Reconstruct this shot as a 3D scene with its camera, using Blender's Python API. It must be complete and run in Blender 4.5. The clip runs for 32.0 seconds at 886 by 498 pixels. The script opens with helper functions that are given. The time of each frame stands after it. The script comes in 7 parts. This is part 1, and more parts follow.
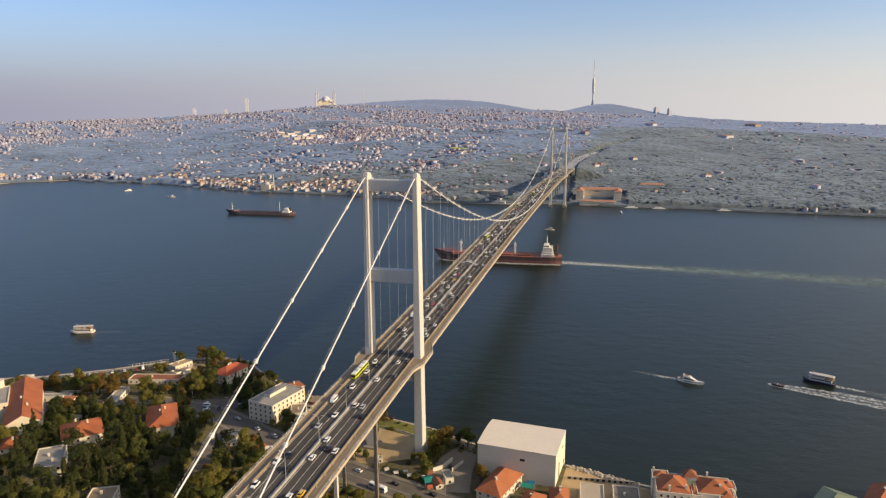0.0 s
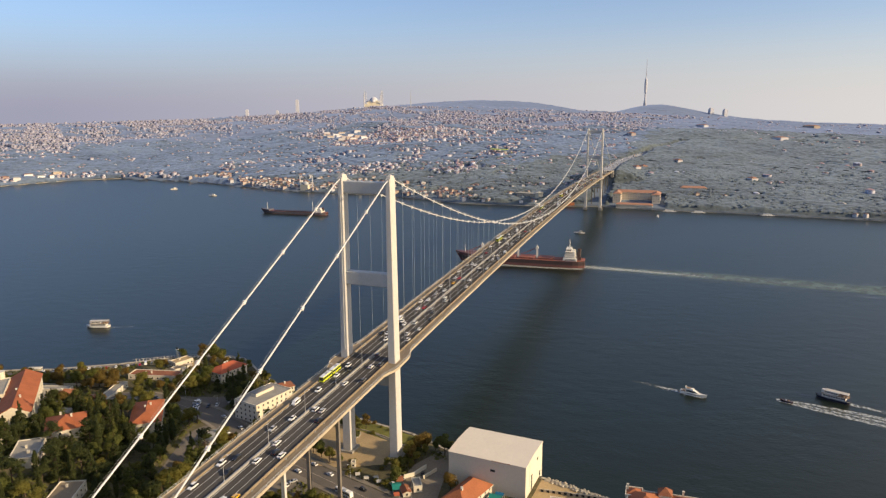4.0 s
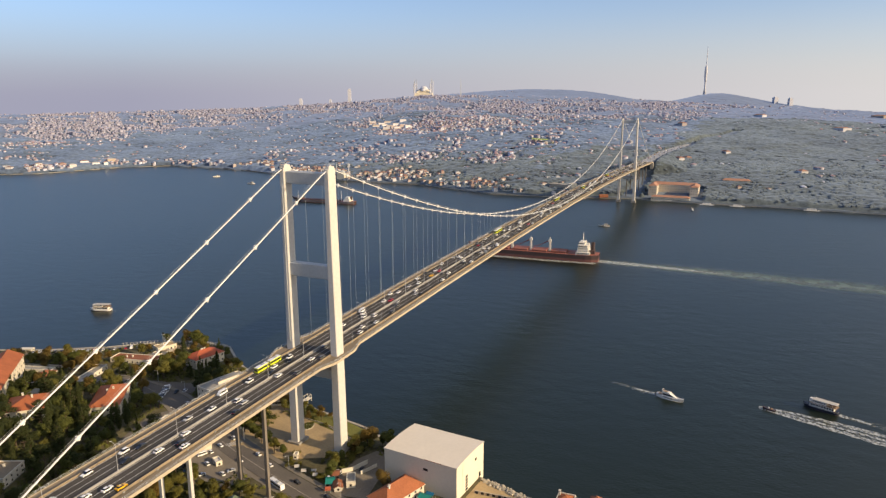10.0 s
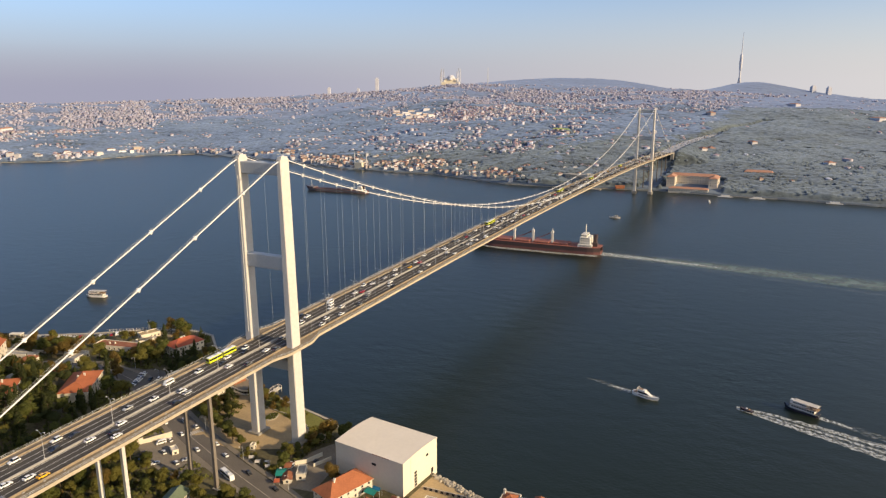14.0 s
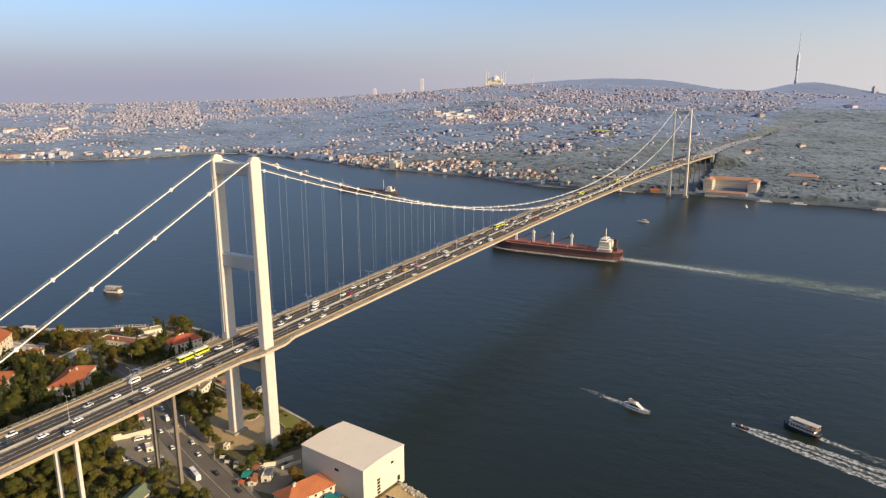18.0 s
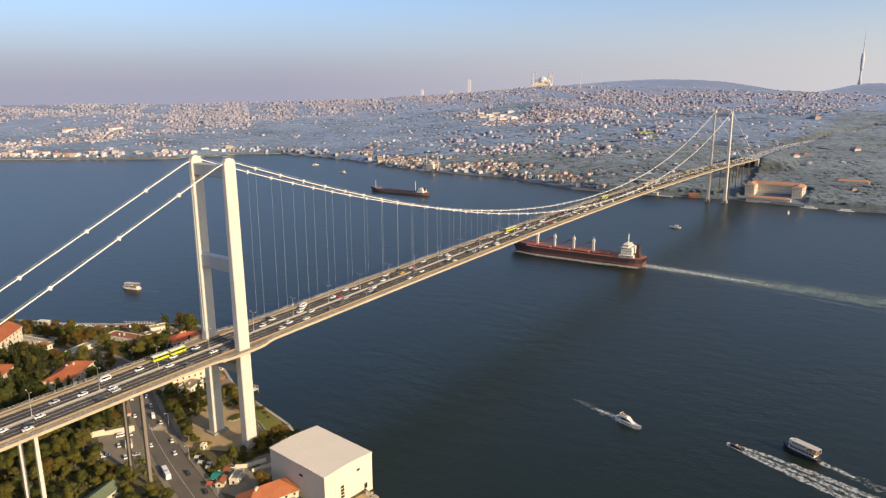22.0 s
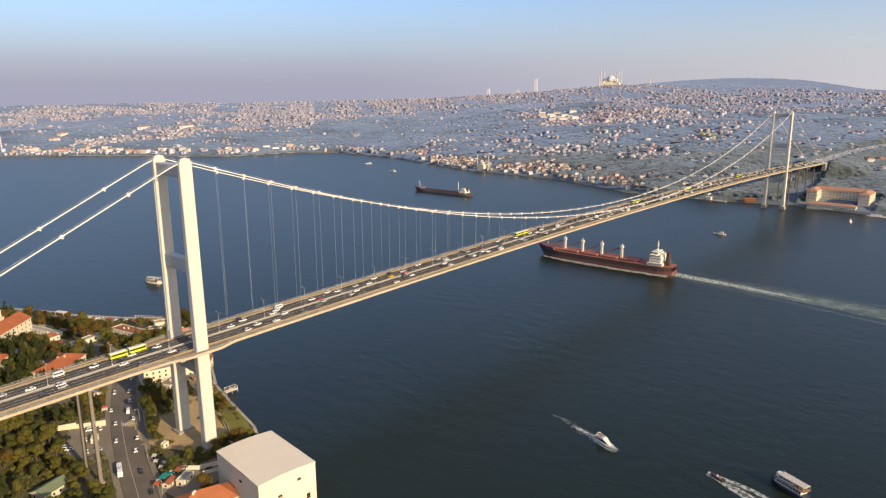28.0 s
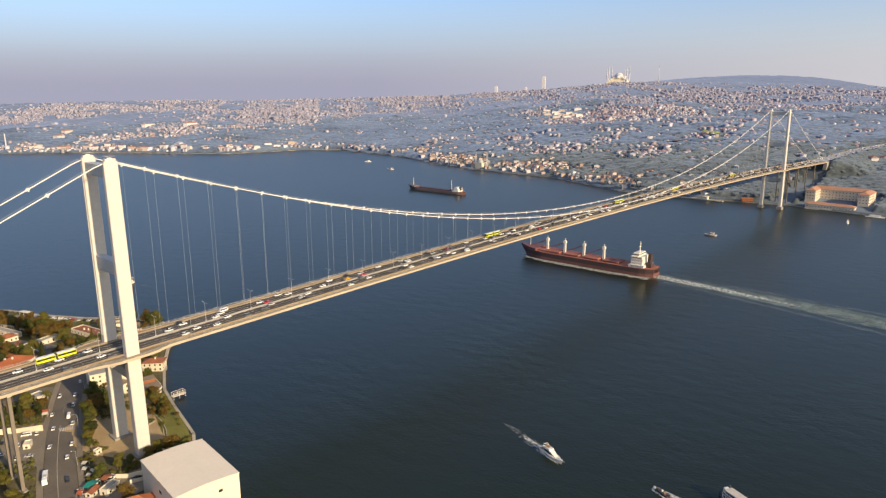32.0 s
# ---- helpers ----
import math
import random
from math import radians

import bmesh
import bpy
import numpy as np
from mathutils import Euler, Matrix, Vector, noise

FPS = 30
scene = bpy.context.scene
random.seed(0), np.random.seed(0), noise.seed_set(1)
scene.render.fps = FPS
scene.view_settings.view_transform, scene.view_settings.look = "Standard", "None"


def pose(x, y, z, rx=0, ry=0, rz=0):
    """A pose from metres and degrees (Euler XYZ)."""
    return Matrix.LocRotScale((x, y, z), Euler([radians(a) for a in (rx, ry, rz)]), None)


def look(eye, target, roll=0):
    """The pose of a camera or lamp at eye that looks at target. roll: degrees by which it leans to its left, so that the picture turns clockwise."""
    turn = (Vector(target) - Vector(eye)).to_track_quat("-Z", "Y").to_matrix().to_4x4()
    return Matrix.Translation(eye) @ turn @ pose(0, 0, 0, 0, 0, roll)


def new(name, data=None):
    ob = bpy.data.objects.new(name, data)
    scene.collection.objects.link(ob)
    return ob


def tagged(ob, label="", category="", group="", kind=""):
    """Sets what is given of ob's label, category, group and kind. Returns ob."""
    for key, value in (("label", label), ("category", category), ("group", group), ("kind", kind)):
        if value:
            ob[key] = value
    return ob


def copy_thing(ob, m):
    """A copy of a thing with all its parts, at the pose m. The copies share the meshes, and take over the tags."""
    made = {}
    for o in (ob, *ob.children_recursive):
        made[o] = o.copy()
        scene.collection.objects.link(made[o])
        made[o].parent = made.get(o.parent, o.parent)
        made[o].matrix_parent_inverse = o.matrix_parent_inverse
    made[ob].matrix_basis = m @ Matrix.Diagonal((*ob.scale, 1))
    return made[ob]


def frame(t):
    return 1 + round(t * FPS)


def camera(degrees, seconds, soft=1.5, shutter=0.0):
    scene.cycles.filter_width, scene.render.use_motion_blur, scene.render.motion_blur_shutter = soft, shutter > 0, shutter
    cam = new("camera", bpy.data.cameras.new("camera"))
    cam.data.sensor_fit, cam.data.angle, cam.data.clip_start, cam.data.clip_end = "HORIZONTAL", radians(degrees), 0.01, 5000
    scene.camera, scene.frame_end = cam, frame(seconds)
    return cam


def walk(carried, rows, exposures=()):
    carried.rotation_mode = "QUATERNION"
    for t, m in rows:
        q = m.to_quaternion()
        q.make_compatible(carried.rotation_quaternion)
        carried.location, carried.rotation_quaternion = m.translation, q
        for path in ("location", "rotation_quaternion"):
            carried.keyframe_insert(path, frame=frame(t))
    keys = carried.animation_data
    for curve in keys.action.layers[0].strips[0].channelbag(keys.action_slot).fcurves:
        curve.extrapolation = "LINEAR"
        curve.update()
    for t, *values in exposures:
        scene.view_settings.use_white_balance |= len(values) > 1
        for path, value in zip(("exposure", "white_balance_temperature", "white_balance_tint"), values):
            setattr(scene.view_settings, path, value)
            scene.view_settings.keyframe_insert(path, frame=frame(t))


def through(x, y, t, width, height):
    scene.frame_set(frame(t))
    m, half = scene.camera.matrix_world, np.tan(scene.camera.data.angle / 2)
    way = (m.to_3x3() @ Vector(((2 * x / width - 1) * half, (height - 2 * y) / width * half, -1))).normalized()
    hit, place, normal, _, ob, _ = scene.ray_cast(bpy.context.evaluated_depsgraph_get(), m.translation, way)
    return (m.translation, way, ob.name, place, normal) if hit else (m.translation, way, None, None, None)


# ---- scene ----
cam = camera(66.45, 32.0, soft=1.3)
PATH = [
    (0, (-349.69, -118.85, 197.88), (-254.797, -94.415, 177.906), -0.14),
    (0.5, (-347.42, -123.74, 197.88), (-252.771, -98.388, 177.911), -0.14),
    (1, (-345.13, -128.62, 197.88), (-250.732, -102.316, 177.946), -0.14),
    (1.5, (-342.81, -133.48, 197.88), (-248.672, -106.239, 177.996), -0.14),
    (2, (-340.47, -138.31, 197.88), (-246.598, -110.148, 178.033), -0.14),
    (2.5, (-338.11, -143.13, 197.88), (-244.519, -114.023, 178.044), -0.14),
    (4.5, (-328.39, -162.18, 197.88), (-235.972, -129.513, 178.073), -0.14),
    (5, (-325.89, -166.89, 197.88), (-233.726, -133.484, 178.111), -0.14),
    (5.5, (-323.36, -171.57, 197.88), (-231.461, -137.442, 178.120), -0.14),
    (6, (-320.80, -176.22, 197.88), (-229.161, -141.413, 178.116), -0.14),
    (6.5, (-318.21, -180.85, 197.88), (-226.828, -145.397, 178.081), -0.14),
    (7, (-315.59, -185.46, 197.88), (-224.485, -149.355, 177.982), -0.14),
    (7.5, (-312.95, -190.03, 197.88), (-222.134, -153.273, 177.823), -0.14),
    (8, (-310.27, -194.58, 197.88), (-219.770, -157.167, 177.603), -0.14),
    (8.5, (-307.55, -199.09, 197.88), (-217.381, -161.053, 177.341), -0.14),
    (9, (-304.81, -203.58, 197.88), (-214.957, -164.941, 177.059), -0.14),
    (9.5, (-302.03, -208.04, 197.88), (-212.501, -168.802, 176.793), -0.14),
    (10, (-299.22, -212.46, 197.88), (-210.004, -172.646, 176.553), -0.14),
    (10.5, (-296.38, -216.86, 197.88), (-207.450, -176.522, 176.315), -0.14),
    (11, (-293.50, -221.22, 197.88), (-204.849, -180.414, 176.053), -0.14),
    (11.5, (-290.58, -225.55, 197.88), (-202.201, -184.323, 175.765), -0.14),
    (12, (-287.63, -229.84, 197.88), (-199.521, -188.186, 175.497), -0.14),
    (12.5, (-284.65, -234.10, 197.88), (-196.833, -191.928, 175.291), -0.14),
    (13, (-281.62, -238.33, 197.88), (-194.126, -195.584, 175.136), -0.14),
    (13.5, (-278.56, -242.52, 197.88), (-191.390, -199.156, 175.052), -0.14),
    (14, (-275.46, -246.67, 197.88), (-188.626, -202.644, 175.047), -0.14),
    (14.5, (-272.33, -250.78, 197.88), (-185.836, -206.071, 175.064), -0.14),
    (16.5, (-259.38, -266.85, 197.88), (-174.632, -218.919, 175.070), -0.14),
    (17, (-256.04, -270.76, 197.88), (-171.750, -222.029, 175.091), -0.14),
    (17.5, (-252.66, -274.64, 197.88), (-168.826, -225.112, 175.115), -0.14),
    (18, (-249.24, -278.47, 197.88), (-165.881, -228.127, 175.155), -0.14),
    (18.5, (-245.78, -282.26, 197.88), (-162.905, -231.097, 175.197), -0.14),
    (19, (-242.27, -286.00, 197.88), (-159.886, -234.041, 175.236), -0.14),
    (19.5, (-238.72, -289.70, 197.88), (-156.819, -236.961, 175.279), -0.14),
    (20, (-235.12, -293.35, 197.88), (-153.720, -239.837, 175.311), -0.14),
    (20.5, (-231.48, -296.96, 197.88), (-150.596, -242.665, 175.315), -0.14),
    (21, (-227.80, -300.52, 197.88), (-147.444, -245.439, 175.311), -0.14),
    (21.5, (-224.06, -304.04, 197.88), (-144.256, -248.157, 175.334), -0.14),
    (22, (-220.28, -307.50, 197.88), (-141.023, -250.847, 175.340), -0.14),
    (22.5, (-216.46, -310.92, 197.88), (-137.745, -253.507, 175.332), -0.14),
    (23, (-212.58, -314.28, 197.88), (-134.431, -256.120, 175.313), -0.14),
    (23.5, (-208.66, -317.60, 197.88), (-131.086, -258.680, 175.284), -0.14),
    (24, (-204.69, -320.86, 197.88), (-127.705, -261.181, 175.270), -0.14),
    (24.5, (-200.67, -324.08, 197.88), (-124.276, -263.644, 175.254), -0.14),
    (25, (-196.60, -327.24, 197.88), (-120.799, -266.070, 175.231), -0.14),
    (25.5, (-192.48, -330.34, 197.88), (-117.302, -268.422, 175.204), -0.14),
    (27.5, (-175.48, -342.22, 197.88), (-102.441, -277.772, 175.267), -0.14),
    (28, (-171.10, -345.05, 197.88), (-98.478, -280.132, 175.263), -0.14),
    (28.5, (-166.66, -347.82, 197.88), (-94.420, -282.485, 175.264), -0.14),
    (29, (-162.17, -350.54, 197.88), (-90.267, -284.828, 175.267), -0.14),
    (29.5, (-157.63, -353.19, 197.88), (-85.980, -287.205, 175.258), -0.14),
    (30, (-153.03, -355.79, 197.88), (-81.537, -289.642, 175.226), -0.14),
    (30.5, (-148.38, -358.32, 197.88), (-76.956, -292.112, 175.181), -0.14),
    (31, (-143.66, -360.80, 197.88), (-72.286, -294.562, 175.115), -0.14),
    (31.5, (-138.90, -363.21, 197.88), (-67.575, -296.940, 175.032), -0.14),
    (32, (-134.07, -365.56, 197.88), (-62.828, -299.244, 174.918), -0.14),
]
walk(cam, [(t, look(e, a, r)) for t, e, a, r in PATH], exposures=[(0, 0.44), (16, 0.52), (32, 0.57)])

# ---- daylight: low autumn sun from across the bridge, hazy air ----
SUN_UP, SUN_TO = 21.0, Vector((-0.06, -1.0))
sun_data = bpy.data.lights.new("sun", "SUN")
sun_data.energy, sun_data.angle, sun_data.color = 4.5, radians(0.6), (1.0, 0.755, 0.46)
sun = new("sun", sun_data)
way = Vector((SUN_TO.x, SUN_TO.y, math.tan(radians(SUN_UP)))).normalized()
sun.rotation_euler = way.to_track_quat("Z", "Y").to_euler()

world = bpy.data.worlds.new("sky")
scene.world = world
world.use_nodes = True
wn, wl = world.node_tree.nodes, world.node_tree.links
wn.clear()
sky = wn.new("ShaderNodeTexSky")
sky.sky_type, sky.sun_disc = "NISHITA", False
sky.sun_elevation, sky.sun_rotation = radians(SUN_UP), radians(183)
sky.altitude, sky.air_density, sky.dust_density, sky.ozone_density = 100, 1.0, 0.8, 4.0
wtc = wn.new("ShaderNodeTexCoord")
wsep = wn.new("ShaderNodeSeparateXYZ")
wl.new(wtc.outputs["Generated"], wsep.inputs[0])
wramp = wn.new("ShaderNodeValToRGB")            # how thick the haze lies over the horizon
wramp.color_ramp.interpolation = "B_SPLINE"
for i, (pos, v) in enumerate(((0.0, 0.97), (0.02, 0.95), (0.06, 0.7), (0.12, 0.2), (0.2, 0.12), (0.45, 0.08), (0.8, 0.0))):
    e = wramp.color_ramp.elements[i] if i < 2 else wramp.color_ramp.elements.new(pos)
    e.position, e.color = pos, (v, v, v, 1)
wl.new(wsep.outputs["Z"], wramp.inputs[0])
wside = wn.new("ShaderNodeMapRange")            # warmer and brighter towards the sun
wside.inputs["From Min"].default_value, wside.inputs["From Max"].default_value = 0.75, -0.6
wl.new(wsep.outputs["Y"], wside.inputs["Value"])
whaze = wn.new("ShaderNodeMix")
whaze.data_type = "RGBA"
whaze.inputs["A"].default_value = (2.04, 2.02, 2.62, 1)
whaze.inputs["B"].default_value = (4.9, 4.65, 4.3, 1)
wl.new(wside.outputs[0], whaze.inputs["Factor"])
wsun = wn.new("ShaderNodeVectorMath")           # the hazy glow round the sun
wsun.operation = "DOT_PRODUCT"
wsun.inputs[1].default_value = way
wl.new(wtc.outputs["Generated"], wsun.inputs[0])
wglow = wn.new("ShaderNodeMapRange")
wglow.interpolation_type = "SMOOTHSTEP"
wglow.inputs["From Min"].default_value, wglow.inputs["From Max"].default_value = -0.05, 0.9
wglow.inputs["To Max"].default_value = 0.9
wl.new(wsun.outputs["Value"], wglow.inputs["Value"])
wmost = wn.new("ShaderNodeMath")
wmost.operation = "MAXIMUM"
wl.new(wramp.outputs["Color"], wmost.inputs[0])
wl.new(wglow.outputs[0], wmost.inputs[1])
wmix = wn.new("ShaderNodeMix")
wmix.data_type = "RGBA"
wl.new(wmost.outputs[0], wmix.inputs["Factor"])
wtone = wn.new("ShaderNodeMix")
wtone.data_type, wtone.blend_type = "RGBA", "MULTIPLY"
wtone.inputs["Factor"].default_value, wtone.inputs["B"].default_value = 1.0, (0.86, 0.85, 0.93, 1)
wl.new(sky.outputs[0], wtone.inputs["A"])
wl.new(wtone.outputs["Result"], wmix.inputs["A"])
wl.new(whaze.outputs["Result"], wmix.inputs["B"])
wbg = wn.new("ShaderNodeBackground")
wbg.inputs["Strength"].default_value = 0.130
wout = wn.new("ShaderNodeOutputWorld")
wl.new(wmix.outputs["Result"], wbg.inputs["Color"])
wl.new(wbg.outputs[0], wout.inputs[0])


# ---- materials ----
def material(name, color, rough=0.8, metal=0.0, var=0.25, coarse=0.05, fine=1.5, bump=0.0, bump_scale=None, palette=None, by="object",
             shift=0.0, sheen=0.0, sheen_tint=(0.6, 0.7, 0.85), spec=0.4, coat=0.0, through=0.0):
    """A procedural surface: its colour varies at two scales, by thing or by loose piece, with fine relief."""
    m = bpy.data.materials.new(name)
    m.use_nodes = True
    n, l = m.node_tree.nodes, m.node_tree.links
    p = n["Principled BSDF"]
    p.inputs["Roughness"].default_value, p.inputs["Metallic"].default_value = rough, metal
    p.inputs["Specular IOR Level"].default_value = spec
    p.inputs["Coat Weight"].default_value = coat
    # far materials use the sheen as a stand-in for haze
    p.inputs["Sheen Weight"].default_value, p.inputs["Sheen Roughness"].default_value = sheen, 0.5 + 0.3 * (sheen > 0.45)
    p.inputs["Sheen Tint"].default_value = (*sheen_tint, 1)
    geo = n.new("ShaderNodeNewGeometry")
    info = n.new("ShaderNodeObjectInfo")
    chance = geo.outputs["Random Per Island"] if by == "island" else info.outputs["Random"]
    if palette:
        ramp = n.new("ShaderNodeValToRGB")
        ramp.color_ramp.interpolation = "CONSTANT"
        for i, (pos, c) in enumerate(palette):
            e = ramp.color_ramp.elements[i] if i < 2 else ramp.color_ramp.elements.new(pos)
            e.position, e.color = pos, (*c, 1)
        l.new(chance, ramp.inputs[0])
        base = ramp.outputs["Color"]
    else:
        rgb = n.new("ShaderNodeRGB")
        rgb.outputs[0].default_value = (*color, 1)
        base = rgb.outputs[0]
    big, small = n.new("ShaderNodeTexNoise"), n.new("ShaderNodeTexNoise")
    big.inputs["Scale"].default_value, small.inputs["Scale"].default_value = coarse, fine
    big.inputs["Detail"].default_value, small.inputs["Detail"].default_value = 4, 5
    for t in (big, small):
        l.new(geo.outputs["Position"], t.inputs["Vector"])
    add = n.new("ShaderNodeMath")
    l.new(big.outputs["Fac"], add.inputs[0])
    l.new(small.outputs["Fac"], add.inputs[1])
    last = add.outputs[0]
    if shift:
        s = n.new("ShaderNodeMath")
        s.operation = "MULTIPLY_ADD"
        s.inputs[1].default_value = shift
        l.new(chance, s.inputs[0])
        l.new(last, s.inputs[2])
        last = s.outputs[0]
    rng = n.new("ShaderNodeMapRange")
    rng.inputs["From Min"].default_value, rng.inputs["From Max"].default_value = 0.6, 1.4 + shift
    rng.inputs["To Min"].default_value, rng.inputs["To Max"].default_value = 1 - var, 1 + var
    l.new(last, rng.inputs["Value"])
    hsv = n.new("ShaderNodeHueSaturation")
    l.new(rng.outputs[0], hsv.inputs["Value"])
    l.new(base, hsv.inputs["Color"])
    l.new(hsv.outputs[0], p.inputs["Base Color"])
    if through:                                 # thin leaves let light through
        tr, mx = n.new("ShaderNodeBsdfTranslucent"), n.new("ShaderNodeMixShader")
        mx.inputs[0].default_value = through
        l.new(hsv.outputs[0], tr.inputs["Color"])
        l.new(p.outputs[0], mx.inputs[1])
        l.new(tr.outputs[0], mx.inputs[2])
        l.new(mx.outputs[0], n["Material Output"].inputs["Surface"])
    if bump:
        b = n.new("ShaderNodeBump")
        b.inputs["Strength"].default_value, b.inputs["Distance"].default_value = 1.0, bump
        src = small
        if bump_scale:
            src = n.new("ShaderNodeTexNoise")
            src.inputs["Scale"].default_value, src.inputs["Detail"].default_value = bump_scale, 4
            l.new(geo.outputs["Position"], src.inputs["Vector"])
        l.new(src.outputs["Fac"], b.inputs["Height"])
        l.new(b.outputs[0], p.inputs["Normal"])
    return m


M_steel = material("painted_steel", (0.540, 0.522, 0.498), 0.5, 0, 0.10, 0.03, 0.6)
# dark brown grey paints the shade under the deck onto the piers
M_pier_shade = material("dark_shaded_steel", (0.176, 0.154, 0.132), 0.6, 0, 0.15, 0.05, 0.8)
M_steel_grey = material("grey_painted_steel", (0.387, 0.405, 0.422), 0.5, 0, 0.12, 0.05, 0.8)
M_cable = material("painted_cable", (0.634, 0.634, 0.634), 0.4, 0, 0.08, 0.1, 3.0)
M_hanger = material("grey_hanger_rope", (0.30, 0.35, 0.40), 0.5, 0, 0.08, 0.1, 3.0)
M_asphalt = material("asphalt", (0.070, 0.065, 0.060), 0.95, 0, 0.35, 0.04, 2.5, 0.004, spec=0.15)
M_asphalt_worn = material("worn_asphalt", (0.122, 0.108, 0.092), 0.92, 0, 0.3, 0.06, 1.5, 0.004)
M_line = material("road_paint", (0.546, 0.546, 0.528), 0.7, 0, 0.2, 0.3, 4.0)
M_concrete = material("pale_concrete", (0.422, 0.361, 0.273), 0.85, 0, 0.2, 0.08, 1.2, 0.01)
M_walk = material("brown_walkway", (0.238, 0.189, 0.128), 0.9, 0, 0.25, 0.08, 1.0)
M_dark_concrete = material("grey_concrete", (0.264, 0.255, 0.238), 0.9, 0, 0.2, 0.06, 0.8, 0.01)
M_sand = material("sandy_paving", (0.378, 0.282, 0.154), 0.95, 0, 0.25, 0.08, 0.8)
M_paving = material("grey_paving", (0.194, 0.169, 0.132), 0.9, 0, 0.25, 0.07, 0.9)
M_grass = material("grass", (0.150, 0.150, 0.034), 0.95, 0, 0.4, 0.09, 1.4)
M_soil = material("earth_and_undergrowth", (0.092, 0.081, 0.040), 1.0, 0, 0.55, 0.05, 0.5, 0.15, 0.8)
# bluish base and blue sheen put distance haze into the hillside colour
M_far_soil_hazy = material("wooded_hillside_hazed", (0.090, 0.110, 0.128), 1.0, 0, 0.2, 0.012, 0.08, 0, sheen=0.24, sheen_tint=(0.40, 0.57, 0.95))
M_stone = material("rough_stone", (0.370, 0.334, 0.273), 0.95, 0, 0.25, 0.1, 1.5, 0.02)
M_white = material("white_render", (0.648, 0.600, 0.496), 0.8, 0, 0.06, 0.05, 0.7)
M_sheet = material("white_sheet_roof", (0.672, 0.610, 0.516), 0.6, 0, 0.05, 0.06, 0.5)
M_cream = material("cream_render", (0.598, 0.546, 0.440), 0.85, 0, 0.10, 0.1, 0.9)
M_plaster = material("pale_plaster", (0.598, 0.554, 0.466), 0.85, 0, 0.12, 0.1, 0.9)
M_tile = material("terracotta_tiles", (0.326, 0.101, 0.040), 0.85, 0, 0.28, 0.15, 1.6, 0.03, 3.0)
M_tile_red = material("red_tiles", (0.370, 0.092, 0.044), 0.85, 0, 0.22, 0.15, 1.6, 0.03, 3.0)
M_tile_brown = material("brown_red_tiles", (0.317, 0.110, 0.048), 0.85, 0, 0.28, 0.15, 1.6, 0.03, 3.0)
M_tile_old = material("weathered_tiles", (0.238, 0.092, 0.048), 0.9, 0, 0.35, 0.2, 1.6, 0.03, 3.0)
M_flat_roof = material("bitumen_roof", (0.290, 0.277, 0.246), 0.9, 0, 0.25, 0.15, 1.0)
M_green_roof = material("green_sheet_roof", (0.141, 0.176, 0.114), 0.6, 0, 0.2, 0.1, 1.0)
M_teal = material("teal_tarpaulin", (0.018, 0.211, 0.176), 0.6, 0, 0.25, 0.3, 2.0)
M_blue_tarp = material("blue_tarpaulin", (0.018, 0.141, 0.264), 0.6, 0, 0.25, 0.3, 2.0)
M_lime = material("lime_sheet_roof", (0.396, 0.484, 0.088), 0.6, 0, 0.2, 0.1, 1.0)
M_glass = material("dark_window_glass", (0.022, 0.026, 0.031), 0.12, 0, 0.2, 0.4, 2.0, spec=0.7)
M_dark = material("dark_opening", (0.018, 0.018, 0.018), 0.9, 0, 0.2, 0.4, 2.0)
M_tyre = material("black_rubber", (0.018, 0.018, 0.018), 0.9, 0, 0.2, 1, 5.0)
M_bark = material("bark", (0.097, 0.070, 0.048), 0.95, 0, 0.3, 0.5, 5.0)
M_leaf = material("green_leaves", (0.122, 0.134, 0.033), 0.75, 0, 0.3, 0.06, 1.1, by="island", shift=0.7, spec=0.25, through=0.55)
M_leaf_dark = material("dark_evergreen_leaves", (0.066, 0.079, 0.026), 0.8, 0, 0.3, 0.06, 1.1, by="island", shift=0.7, spec=0.25, through=0.55)
M_leaf_olive = material("olive_leaves", (0.190, 0.176, 0.042), 0.8, 0, 0.3, 0.06, 1.1, by="island", shift=0.7, spec=0.25, through=0.55)
M_leaf_autumn = material("autumn_leaves", (0.205, 0.142, 0.038), 0.8, 0, 0.3, 0.06, 1.1, by="island", shift=0.7, spec=0.25, through=0.55)
M_brush = material("brush_leaves", (0.113, 0.116, 0.032), 0.8, 0, 0.45, 0.05, 0.4, spec=0.2, by="island", shift=0.6, through=0.25)
# painted haze: leaf colours grow bluer and paler with distance, under a blue sheen
M_far_green_hazy = material("woodland_leaves_light_haze", (0.073, 0.090, 0.092), 0.95, 0, 0.9, 0.006, 0.12, sheen=0.30, sheen_tint=(0.42, 0.57, 0.86))
M_far_leaf_hazy = material("woodland_leaves_hazed", (0.083, 0.109, 0.138), 0.95, 0, 0.85, 0.007, 0.12, sheen=0.30, sheen_tint=(0.38, 0.56, 1.00))
M_far_mid_hazy = material("woodland_leaves_more_haze", (0.095, 0.126, 0.172), 0.95, 0, 0.75, 0.006, 0.10, sheen=0.29, sheen_tint=(0.38, 0.56, 1.00))
M_far_ridge_hazy = material("woodland_leaves_most_haze", (0.112, 0.140, 0.195), 0.95, 0, 0.2, 0.006, 0.08, sheen=0.30, sheen_tint=(0.40, 0.56, 1.00))
